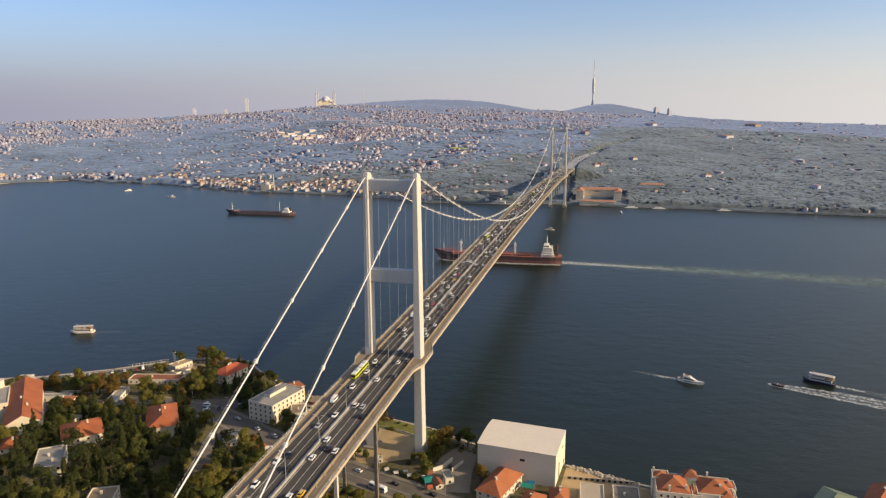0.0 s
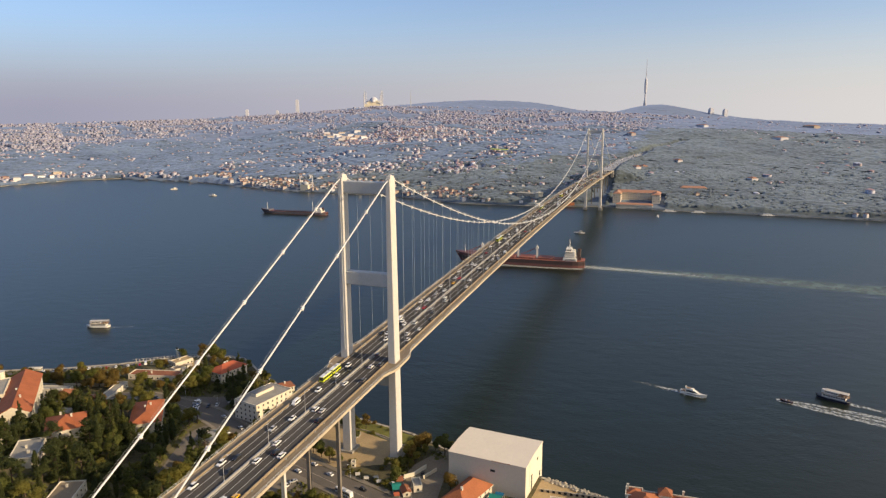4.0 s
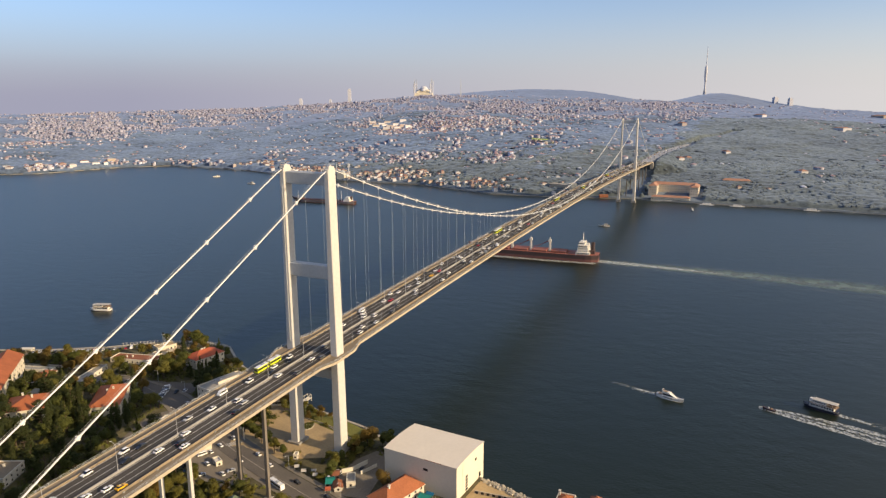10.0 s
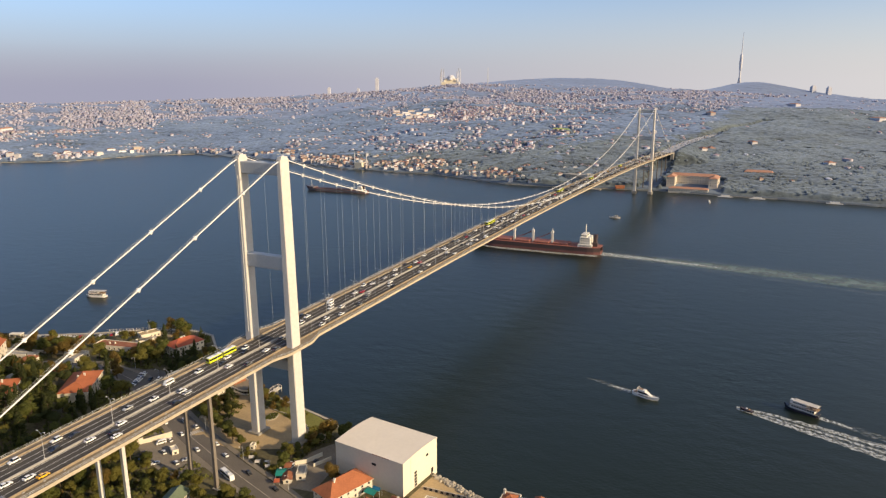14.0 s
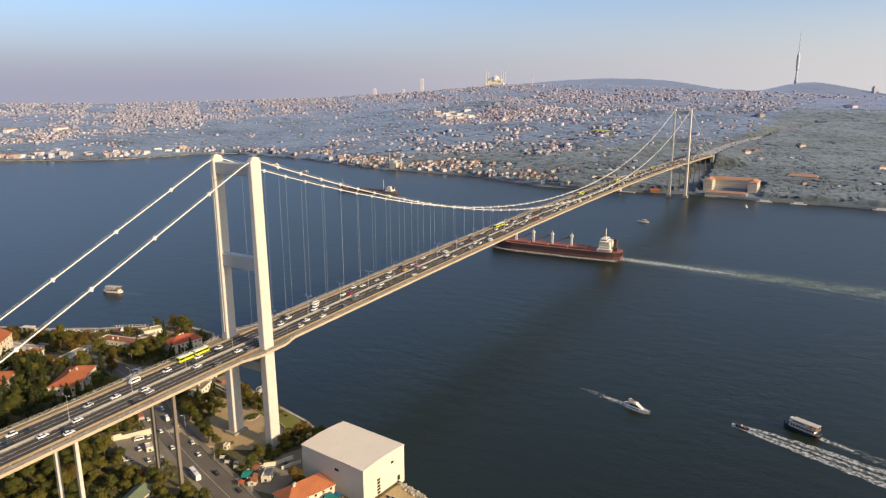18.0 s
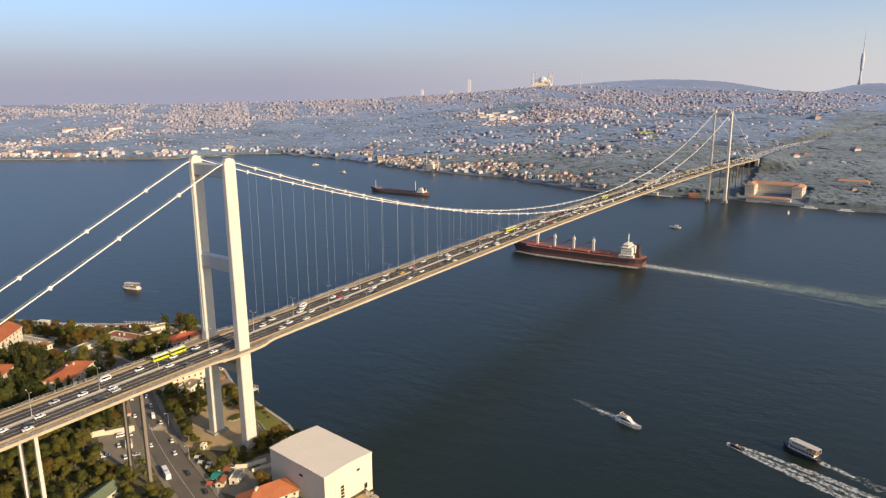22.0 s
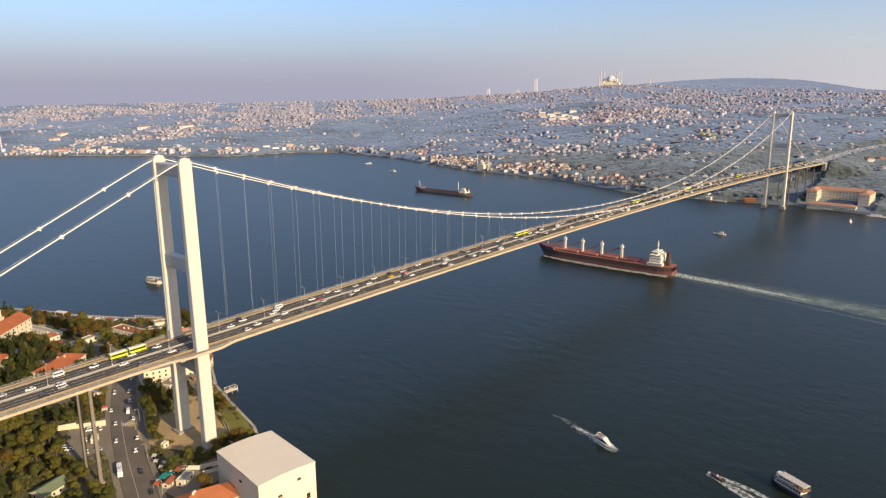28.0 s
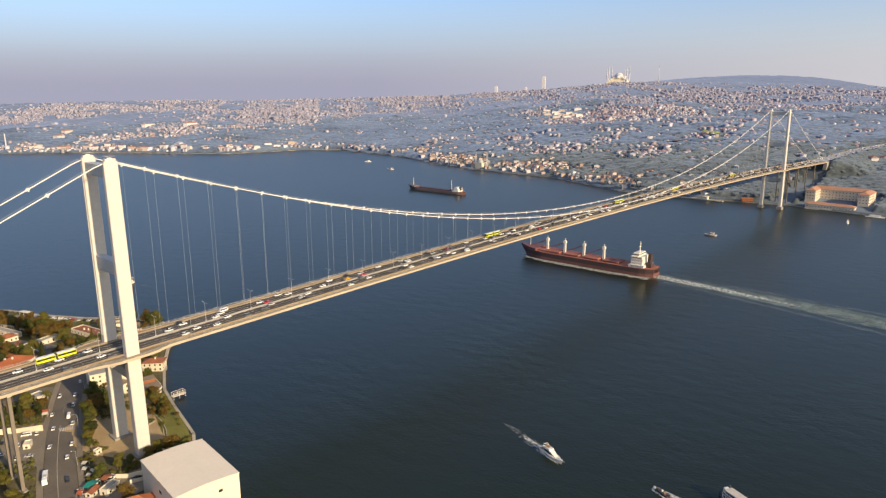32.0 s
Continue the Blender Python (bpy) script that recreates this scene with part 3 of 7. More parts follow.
bar = Shape().box(0, 0, 0, 4.2, 0.55, 0.02).mesh("stripe", M_line)
for i in range(12):
    part("stripe", bar, None, zebra, at=pose(0, -6.6 + i * 1.2, 0))
structure("road_side", strip([(4, 108), (-14, 112), (-40, 100), (-70, 88)], 9.0, lambda x, y: near_z(x, y) + 0.10), M_asphalt_worn, "narrow asphalt side street", "road")


def sheet(name, poly, up, mat, label, category="pavement"):
    """A flat paved or planted area with a low edge, on level ground."""
    return structure(name, Shape().prism(poly, 2.3, 2.4 + up), mat, label, category)


sheet("plaza", [(-27, 44), (-20, 8), (-3, -24), (16, -27), (25, 0), (30, 34), (36, 62), (6, 66)], 0.14, M_sand, "sandy paved plaza round the tower legs")
sheet("lawn", [(14, -24), (26, -18), (33, 4), (39, 30), (44, 52), (34, 50), (25, 26), (18, 2)], 0.22, M_grass, "strip of green grass along the shore", "lawn")
sheet("yard", [(-40, -30), (-24, -26), (-4, -28), (14, -36), (17, -48), (-16, -49), (-36, -52)], 0.12, M_paving, "grey paved yard beside the big white hall")
sheet("quay_terrace", [(-22, -97), (3, -99), (-8, -138), (-20, -190), (-48, -190), (-42, -120)], 0.16, M_sand, "pale stone terrace along the water")
structure("parking_ground", strip([(-53, 14), (-50, 26), (-46, 38), (-40, 52), (-32, 68)], 21, lambda x, y: near_z(x, y) + 0.16), M_paving, "sandy grey paved car park under the bridge", "parking")
sheet("quay_promenade", [(30, 300), (42, 288), (66, 250), (90, 220), (84, 214), (58, 244), (32, 282), (22, 300), (2, 352), (6, 362)], 0.12, M_paving, "pale paved quayside promenade")
sheet("bathing_terrace", [(60, 205), (69, 188), (89, 186), (97, 192), (90, 207), (81, 212)], 0.9, M_sand, "raised sandy bathing terrace on the quay end")
sheet("corner_street", [(6, 128), (30, 122), (46, 112), (54, 118), (38, 136), (30, 165), (14, 170)], 0.1, M_asphalt_worn, "open asphalt street corner", "road")

# ---- the suspension bridge ----
SPAN, HALF, TOP = 1074.0, 14.1, 165.0
DECK_X, DECK_Z = [-700, -420, -140, 0, 180, 360, 537, 714, 894, 1074, 1325, 1600, 1900], [36, 46.5, 56.0, 60.0, 64.6, 68.2, 69.8, 70.2, 68.6, 65.4, 58.2, 60.0, 68.0]


def deck_z(x):
    """Height of the deck's outer lower edge, smoothed."""
    return sum(float(np.interp(x + o, DECK_X, DECK_Z)) * w for o, w in ((-60, 1), (-30, 2), (0, 3), (30, 2), (60, 1))) / 9


def road_z(x):
    return deck_z(x) + 1.25


def edge_y(x):
    """Half the deck's width: it widens round the tower legs."""
    b = max(0.0, 1 - max(0.0, min(abs(x), abs(x - SPAN)) - 8) / 13)
    return 16.7 + 3.3 * b * b * (3 - 2 * b)


bridge = thing("suspension_bridge", "long pale grey steel suspension bridge with two portal towers", "bridge")
xs = sorted(set([float(x) for x in range(-420, 1342, 12)] + [float(x) for x in range(-24, 25, 4)] + [SPAN + x for x in range(-24, 25, 4)]))


def along(section, stations=None):
    """A bar along the deck: section(x) gives its outline as (y, z) points."""
    return Shape().loft([[(x, y, z) for y, z in section(x)] for x in (stations or xs)])


def girder(x):
    z, e = deck_z(x), 16.7
    return [(-e, z), (-10.5, z - 2.0), (10.5, z - 2.0), (e, z), (e, z + 0.9), (-e, z + 0.9)]


part("deck_girder", along(girder), M_steel, bridge, "pale grey steel box girder")
for s in (-1, 1):
    part("walkway", along(lambda x, s=s: [(s * 12.6, deck_z(x) + 0.2), (s * edge_y(x), deck_z(x) + 0.2), (s * edge_y(x), deck_z(x) + 1.05), (s * 12.6, deck_z(x) + 1.05)][::s]),
         M_walk, bridge, "brown footway beside the roadway")
    part("fascia", along(lambda x, s=s: [(s * (edge_y(x) + 0.02), deck_z(x) - 0.1), (s * (edge_y(x) + 0.35), deck_z(x) - 0.1), (s * (edge_y(x) + 0.35), deck_z(x) + 1.3), (s * (edge_y(x) + 0.02), deck_z(x) + 1.3)][::s]),
         M_concrete, bridge, "pale edge beam")
    part("barrier", along(lambda x, s=s: [(s * 12.0, deck_z(x) + 1.1), (s * 12.6, deck_z(x) + 1.1), (s * 12.5, deck_z(x) + 2.05), (s * 12.15, deck_z(x) + 2.05)][::s]),
         M_walk, bridge, "tan roadside crash barrier")
    part("roadway", along(lambda x, s=s: [(s * 0.6, deck_z(x) + 0.95), (s * 12.0, deck_z(x) + 0.95), (s * 12.0, road_z(x)), (s * 0.6, road_z(x))][::s]),
         M_asphalt, bridge, "dark asphalt carriageway with three lanes")
    for y in (1.2, 11.6):
        part("edge_line", along(lambda x, s=s, y=y: [(s * (y - 0.12), road_z(x) + 0.01), (s * (y + 0.12), road_z(x) + 0.01), (s * (y + 0.12), road_z(x) + 0.03), (s * (y - 0.12), road_z(x) + 0.03)][::s]), M_line, bridge)
    for y in (4.6, 8.1):
        part("lane_line", along(lambda x, s=s, y=y: [(s * (y - 0.09), road_z(x) + 0.01), (s * (y + 0.09), road_z(x) + 0.01), (s * (y + 0.09), road_z(x) + 0.03), (s * (y - 0.09), road_z(x) + 0.03)][::s]), M_line, bridge)
    for h in (0.55, 1.15):
        part("handrail", Shape().tube([(x, s * (edge_y(x) + 0.15), deck_z(x) + 1.3 + h) for x in xs], 0.07, 4), M_steel_grey, bridge)
part("median_barrier", along(lambda x: [(-0.6, deck_z(x) + 1.0), (0.6, deck_z(x) + 1.0), (0.6, road_z(x) + 0.3), (0.22, road_z(x) + 0.85), (-0.22, road_z(x) + 0.85), (-0.6, road_z(x) + 0.3)]),
     M_dark_concrete, bridge, "grey median barrier between the carriageways")
post = Shape().box(0, 0, 0, 0.12, 0.12, 1.25).mesh("rail_post", M_steel_grey)
block = Shape().box(0, 0, 0, 0.9, 0.5, 0.55, top=0.7).mesh("barrier_post", M_dark_concrete)
for s in (-1, 1):
    for i in range(76):
        x = -200 + i * 5.0
        part("rail_post", post, None, bridge, at=pose(x, s * (edge_y(x) + 0.15), deck_z(x) + 1.25))
    for i in range(54):
        x = -230 + i * 8.0
        part("barrier_post", block, None, bridge, at=pose(x, s * 12.95, deck_z(x) + 1.05))


def tower(x0, base):
    t = []
    for s in (-1, 1):
        rings = []
        for z, w in ((base, 5.2), (60, 4.4), (110, 3.6), (163.5, 2.8)):
            k = (z - base) / (163.5 - base)
            y = s * (14.9 + (HALF - 14.9) * k)
            c = 0.35
            rings.append([(x0 + a, y + b, z) for a, b in ((-3.5, -w / 2 + c), (-3.5 + c, -w / 2), (3.5 - c, -w / 2), (3.5, -w / 2 + c), (3.5, w / 2 - c), (3.5 - c, w / 2), (-3.5 + c, w / 2), (-3.5, w / 2 - c))])
        leg = part("tower_leg", Shape().loft(rings), M_steel, bridge, "tall tapering pale steel tower leg")
        y = s * 14.9
        part("plinth", Shape().box(x0, y, base - 6, 10.5, 8.6, 6.8, top=0.96), M_dark_concrete, bridge, "grey concrete plinth")
        part("saddle", Shape().box(x0, s * HALF, 163.5, 5.4, 2.5, 1.3, top=0.94).box(x0, s * HALF, 164.8, 2.6, 1.3, 0.5, top=0.8), M_steel, leg, "cable saddle housing")
        part("saddle_rail", Shape().tube([(x0 - 2.8, s * HALF - 1.3, 166.0), (x0 + 2.8, s * HALF - 1.3, 166.0), (x0 + 2.8, s * HALF + 1.3, 166.0), (x0 - 2.8, s * HALF + 1.3, 166.0), (x0 - 2.8, s * HALF - 1.3, 166.0)], 0.07, 4), M_steel_grey, leg)
        for zz in (36, 84, 134):
            k = (zz - base) / (163.5 - base)
            w = float(np.interp(zz, (base, 60, 110, 163.5), (5.2, 4.4, 3.6, 2.8)))
            part("joint_band", Shape().box(x0, s * (14.9 + (HALF - 14.9) * k), zz, 7.04, w + 0.04, 0.2), M_steel, leg)
    for z0, z1, n in ((155.0, 161.5, "upper"), (104.0, 111.5, "middle"), (46.5, 52.5, "lower")):
        k = ((z0 + z1) / 2 - base) / (163.5 - base)
        y = 14.9 + (HALF - 14.9) * k
        # a darker grey than the legs paints the beam's shade
        part("cross_beam", Shape().loft([[(x0 + a, yy, z) for a, z in ((-2.4, z0 + 0.4), (-2.0, z0), (2.0, z0), (2.4, z0 + 0.4), (2.4, z1 - 0.4), (2.0, z1), (-2.0, z1), (-2.4, z1 - 0.4))] for yy in (-y, 0, y)]),
             M_steel_grey, bridge, "steel cross beam between the tower legs, coloured darker grey for shade")
    part("ladder_cage", Shape().box(x0 - 3.7, HALF + 0.2, 66, 0.4, 0.8, 88), M_steel_grey, bridge)


tower(0.0, 3.0)
tower(SPAN, 4.0)


def cable_z(x):
    if x < 0:
        return TOP - 0.4 + x * 0.489 + 0.00004 * x * (x + 231)
    if x > SPAN:
        u = x - SPAN
        return TOP - 0.4 - u * 0.415 + 0.0002 * u * (u - 255)
    return 76.2 + (TOP - 1.2 - 76.2) * ((x - SPAN / 2) / (SPAN / 2)) ** 2 - 0.8 * math.sin(2 * math.pi * x / SPAN) ** 2


cx = [float(x) for x in np.concatenate([np.linspace(-231, 0, 30), np.linspace(12, SPAN - 12, 100), np.linspace(SPAN, SPAN + 255, 30)])]
band = Shape().tube([(-1.0, 0, 0), (1.0, 0, 0)], 0.62, 8).box(0, 0, -1.15, 0.8, 0.5, 0.9).box(0, 0, 0.5, 0.5, 0.9, 0.5).mesh("cable_band", M_cable)
rope = None
for s in (-1, 1):
    part("main_cable", Shape().tube([(x, s * HALF, cable_z(x)) for x in cx], 0.32, 8), M_cable, bridge, "thick white painted main cable", smooth=True)
    for o in (-0.42, 0.42):
        part("hand_rope", Shape().tube([(x, s * HALF + o, cable_z(x) + 1.15) for x in cx], 0.035, 4), M_steel_grey, bridge)
    for i in range(62):
        x = 17.0 + i * 17.05
        if x > SPAN - 12:
            break
        h = cable_z(x) - deck_z(x) - 1.0
        part("hanger", Shape().tube([(x, s * HALF, deck_z(x) + 1.0), (x, s * HALF, cable_z(x) - 0.3)], 0.055, 4), M_hanger, bridge)
        part("cable_band", band, None, bridge, at=pose(x, s * HALF, cable_z(x), 0, math.degrees(math.atan2(cable_z(x - 1) - cable_z(x + 1), 2)), 0))
    for x in (-30, -62, -94, -126, -158, -190, SPAN + 40, SPAN + 80, SPAN + 120, SPAN + 160, SPAN + 200):
        part("cable_band", band, None, bridge, at=pose(x, s * HALF, cable_z(x), 0, math.degrees(math.atan2(cable_z(x - 1) - cable_z(x + 1), 2)), 0))
    part("anchor_block", Shape().box(-238, s * HALF, near_z(-238, s * HALF) - 2, 16, 7, 54 - near_z(-238, s * HALF), top=0.8), M_dark_concrete, bridge, "grey concrete cable anchorage")
    part("anchor_block", Shape().box(SPAN + 262, s * HALF, far_z(SPAN + 262, 0) - 2, 16, 7, 62 - far_z(SPAN + 262, 0), top=0.8), M_dark_concrete, bridge, "grey concrete cable anchorage")
    for x in (-57, -106, -156, -206):
        g = near_z(x, s * 8.5)
        # the pair at -57 is coloured dark for shade, the others stay pale
        part("pier", Shape().box(x, s * 8.6, g - 1, 1.7, 1.7, deck_z(x) - 2.0 - g + 1.05, top=0.9), M_steel if x < -100 else M_pier_shade, bridge, "slender grey steel pier")
        part("pier_foot", Shape().box(x, s * 8.6, g - 1, 3.4, 3.4, 1.8), M_dark_concrete, bridge)
    for x in (SPAN + 52, SPAN + 104, SPAN + 156, SPAN + 208):
        g = far_z(x, s * 8.5)
        part("pier", Shape().box(x, s * 8.6, g - 1, 1.8, 1.8, deck_z(x) - 2.0 - g + 1.05, top=0.9), M_pier_shade, bridge, "slender grey steel pier")
for x in (-57, -106, -156, -206):
    part("pier_cap", Shape().box(x, 0, deck_z(x) - 3.0, 1.8, 22, 1.05), M_steel_grey, bridge)
for s in (-1, 1):
    part("maintenance_cradle", Shape().box(-9, s * 9.0, deck_z(-9) - 4.2, 2.4, 4.5, 0.5).box(-9, s * 9.0, deck_z(-9) - 3.8, 2.2, 0.3, 2.2), M_steel_grey, bridge, "maintenance cradle under the deck")

# road on beyond the far end of the bridge
structure("road_far_approach", strip([(1330, 0), (1480, -3), (1620, -14), (1800, -42), (2000, -95)], 27, lambda x, y: road_z(1345) + (x - 1345) * 0.02 + 0.5), M_far_road,
          "wide grey motorway climbing away from the bridge", "road")
abut = Shape().box(1346, 0, far_z(1346, 0) - 3, 10, 30, deck_z(1340) - far_z(1346, 0) + 3.2, top=0.9)
structure("abutment", abut, M_dark_concrete, "grey concrete abutment at the bridge end", "abutment")


# ---- buildings of the near shore ----
def window_meshes(w, h, key, cache={}):
    if key not in cache:
        f = Shape()
        for dx, dz, sx, sz in ((-w / 2, 0, 0.14, h), (w / 2, 0, 0.14, h), (0, 0, w, 0.14), (0, h - 0.14, w, 0.14)):
            f.box(dx, -0.03, dz, sx, 0.16, sz)
        f.box(0, -0.08, -0.12, w + 0.3, 0.28, 0.12)
        cache[key] = (f.mesh("window", M_plaster), Shape().box(0, 0.0, 0.05, w - 0.1, 0.06, h - 0.1).mesh("pane", M_glass))
    return cache[key]


FOOTPRINTS = []


def building(name, label, x, y, yaw, w, d, h, roof="hip", wall=None, cover=None, floors=2, rise=3.0, eave=0.7, cols=(5, 3), chimneys=1, category="house", base=None, group=""):
    z = min(near_z(x + a, y + b) for a in (-w / 3, w / 3) for b in (-d / 3, d / 3)) if base is None else base
    FOOTPRINTS.append((x, y, max(w, d) / 2 if max(w, d) < 1.6 * min(w, d) else 0, w, d, yaw))
    ob = thing(name, label, category, group, at=pose(x, y, z, 0, 0, yaw))
    wall, cover = wall or M_plaster, cover or M_tile
    part("wall", Shape().box(0, 0, -4, w, d, h + 4), wall, ob)
    part("plinth", Shape().box(0, 0, -4, w + 0.2, d + 0.2, 4.5), M_dark_concrete, ob)
    W, D = w / 2 + eave, d / 2 + eave
    s = Shape()
    if roof == "hip":
        r = max(0.0, W - D) if w >= d else max(0.0, D - W)
        ends = ((-r, 0), (r, 0)) if w >= d else ((0, -r), (0, r))
        v = [(-W, -D, h), (W, -D, h), (W, D, h), (-W, D, h), (*ends[0], h + rise), (*ends[1], h + rise)]
        f = [(0, 1, 5, 4), (1, 2, 5), (2, 3, 4, 5), (3, 0, 4)] if w >= d else [(0, 1, 4), (1, 2, 5, 4), (2, 3, 5), (3, 0, 4, 5)]
        s.add(v, f + [(3, 2, 1, 0)])
        rf = part("roof", s, cover, ob, "hipped tiled roof")
        part("ridge", Shape().tube([(*ends[0], h + rise), (*ends[1], h + rise + 0.001)] if r > 0.2 else [(0, 0, h + rise - 0.1), (0, 0, h + rise + 0.2)], 0.16, 5), cover, rf)
        part("eaves", Shape().box(0, 0, h - 0.28, 2 * W - 0.06, 2 * D - 0.06, 0.27), M_plaster, ob)
    elif roof == "gable":
        s.add([(-W, -D, h), (W, -D, h), (W, D, h), (-W, D, h), (-W, 0, h + rise), (W, 0, h + rise)], [(0, 1, 5, 4), (2, 3, 4, 5), (3, 2, 1, 0), (1, 2, 5), (3, 0, 4)])
        part("roof", s, cover, ob, "pitched tiled roof")
        for e in (-1, 1):
            part("gable", Shape().add([(e * (w / 2 + 0.72), -d / 2, h), (e * (w / 2 + 0.72), d / 2, h), (e * (w / 2 + 0.72), 0, h + rise * d / 2 / D)], [(0, 1, 2)] if e > 0 else [(2, 1, 0)]), wall, ob)
        part("eaves", Shape().box(0, 0, h - 0.25, 2 * W - 0.06, 2 * D - 0.06, 0.24), M_plaster, ob)
    else:
        part("roof", Shape().box(0, 0, h, w - 0.5, d - 0.5, 0.15), cover, ob, "flat roof")
        p = Shape()
        for a, b, c, e in ((0, -d / 2 + 0.15, w + 0.2, 0.4), (0, d / 2 - 0.15, w + 0.2, 0.4), (-w / 2 + 0.15, 0, 0.4, d - 0.6), (w / 2 - 0.15, 0, 0.4, d - 0.6)):
            p.box(a, b, h - 0.1, c, e, 0.8)
        part("parapet", p, wall, ob)
    fh = h / floors
    fr, pane = window_meshes(1.3, min(1.7, fh * 0.55), round(fh, 2))
    for k in range(floors):
        zz = k * fh + fh * 0.3
        for side, n, ln, off in ((0, cols[0], w, d), (180, cols[0], w, d), (90, cols[1], d, w), (270, cols[1], d, w)):
            a = radians(yaw + side)
            if max(-math.sin(a) * u + math.cos(a) * v for u, v in ((1.0, -0.05), (0.6, 0.8), (0.3, 0.95))) < 0.12:
                continue                        # blind rear walls
            for i in range(n):
                u = (i + 0.5) / n * ln - ln / 2
                m = pose(0, 0, 0, 0, 0, side) @ pose(u, -off / 2 - 0.02, zz)
                wdw = part("window", fr, None, ob, at=m)
                part("pane", pane, None, wdw)
    rnd = random.Random(int(x * 7 + y))
    for i in range(chimneys):
        cx, cy = rnd.uniform(-w / 4, w / 4), rnd.uniform(-d / 6, d / 6)
        part("chimney", Shape().box(cx, cy, h, 0.9, 0.9, rise * 0.8 + 1.2 if roof != "flat" else 1.5).box(cx, cy, h + (rise * 0.8 + 1.2 if roof != "flat" else 1.5), 1.1, 1.1, 0.2), M_plaster, ob)
    return ob


# big white windowless hall with a shallow barrel roof
hall = thing("white_hall", "big plain white windowless hall with shallow curved roof", "hall", at=pose(-2.5, -74.8, 2.4, 0, 0, -5.0))
FOOTPRINTS.append((-2.5, -74.8, 0, 31, 43, -5))
HW, HD, HH = 30.8, 42.8, 18.3
part("wall", Shape().box(0, 0, -3, HW, HD, HH + 3), M_white, hall)
arc = [(-HW / 2 - 0.25 + (HW + 0.5) * i / 12, HH + 0.05 + 0.9 * math.sin(math.pi * i / 12)) for i in range(13)]
part("roof", Shape().loft([[(a, yy, z) for a, z in arc] + [(a, yy, z - 0.35) for a, z in reversed(arc)] for yy in (-HD / 2 - 0.3, HD / 2 + 0.3)]), M_sheet, hall, "shallow curved white sheet roof")
for yy in (-HD / 2 + 0.01, HD / 2 - 0.3):
    part("gable", Shape().loft([[(a, y2, z - 0.3) for a, z in arc[1:-1]] + [(arc[-2][0], y2, HH - 0.4), (arc[1][0], y2, HH - 0.4)] for y2 in (yy, yy + 0.28)]), M_white, hall)
part("gutter_stain", Shape().box(-HW / 2 - 0.30, -8, HH - 0.15, 0.15, 10, 0.22), M_tile_old, hall)
part("vent", Shape().box(-HW / 2 - 0.05, -3.5, 12.0, 0.14, 2.6, 1.3), M_dark, hall, "dark ventilation opening")
part("vent", Shape().box(6, -HD / 2 - 0.05, 12.2, 2.0, 0.14, 1.3), M_dark, hall, "dark ventilation opening")
part("door", Shape().box(10.8, -HD / 2 - 0.05, 0.4, 2.0, 0.14, 2.8), M_dark, hall, "dark doorway")
for i in range(5):
    part("louvre", Shape().box(-4.5, -HD / 2 - 0.05, 0.6 + i * 1.75, 2.2, 0.14, 1.25), M_dark, hall, "dark louvre opening")
part("ladder", Shape().tube([(-9, -HD / 2 - 0.2, 0), (-9, -HD / 2 - 0.2, HH)], 0.05, 4), M_steel_grey, hall)

building("workshop_house", "cream house with steep brown red tiled roof beside the white hall", -31, -67, -17, 26, 13.5, 6.0, "hip", M_plaster, M_tile_brown, 2, 5.0, cols=(6, 3), chimneys=2)
building("annex_house", "low annex with brown red tiled roof beside the white hall", -43, -85, -12, 18, 10, 4.2, "hip", M_plaster, M_tile_brown, 1, 3.2, cols=(4, 2))
building("annex_house", "low annex with brown red tiled roof beside the white hall", -33, -98, 6, 14, 9, 4.0, "hip", M_plaster, M_tile_brown, 1, 3.0, cols=(3, 2), chimneys=2)
building("office_block", "cream four storey office block with a flat grey roof", 27.5, 91.5, -12.7, 32, 20, 12.6, "flat", M_cream, M_flat_roof, 4, cols=(8, 5), chimneys=0, category="building")
pent = thing("roof_shed", "grey roof shed with dark tarred top on the office block", "shed", at=pose(30, 94, 15.15, 0, 0, -12.7))
part("wall", Shape().box(0, 0, 0, 16, 5, 2.2), M_plaster, pent)
part("roof", Shape().box(0, 0, 2.2, 16.6, 5.6, 0.25), M_dark_concrete, pent)
building("gate_house", "white two storey house with a red hipped roof on the shore", 72, 153, -14, 24, 15, 7.6, "hip", M_white, M_tile_red, 2, 3.8, cols=(7, 4), chimneys=3)
building("long_villa", "cream villa with a long orange tiled hipped roof among trees", -22, 142, 38, 33, 17, 10.0, "hip", M_cream, M_tile, 2, 4.0, cols=(7, 4), chimneys=2)
building("tiled_villa", "villa with a broad orange tiled roof among dark trees", -59, 166, 45, 22, 20, 7.5, "hip", M_plaster, M_tile, 2, 4.4, cols=(5, 4), chimneys=2)
building("school_building", "long cream school building with a bright orange tiled roof", -37, 228, 44, 66, 18, 11, "gable", M_cream, M_tile, 3, 5.0, cols=(12, 3), chimneys=2, category="building", base=12)
building("school_wing", "cream wing with flat roof and a round roof turret", -38, 247, 44, 30, 12, 13, "flat", M_cream, M_flat_roof, 3, cols=(7, 3), chimneys=1, category="building", base=12)
turret = thing("roof_turret", "small round cream turret on the school roof", "turret", at=pose(-26, 258, 25.1))
part("drum", Shape().tube([(0, 0, 0), (0, 0, 4.5)], 2.6, 14), M_cream, turret)
part("cap", Shape().tube([(0, 0, 4.5), (0, 0, 5.0)], 2.9, 14), M_plaster, turret)
building("red_cottage", "small house with an orange roof among dark trees", -86, 186, 30, 13, 10, 6, "hip", M_plaster, M_tile, 2, 3.0, cols=(3, 2))
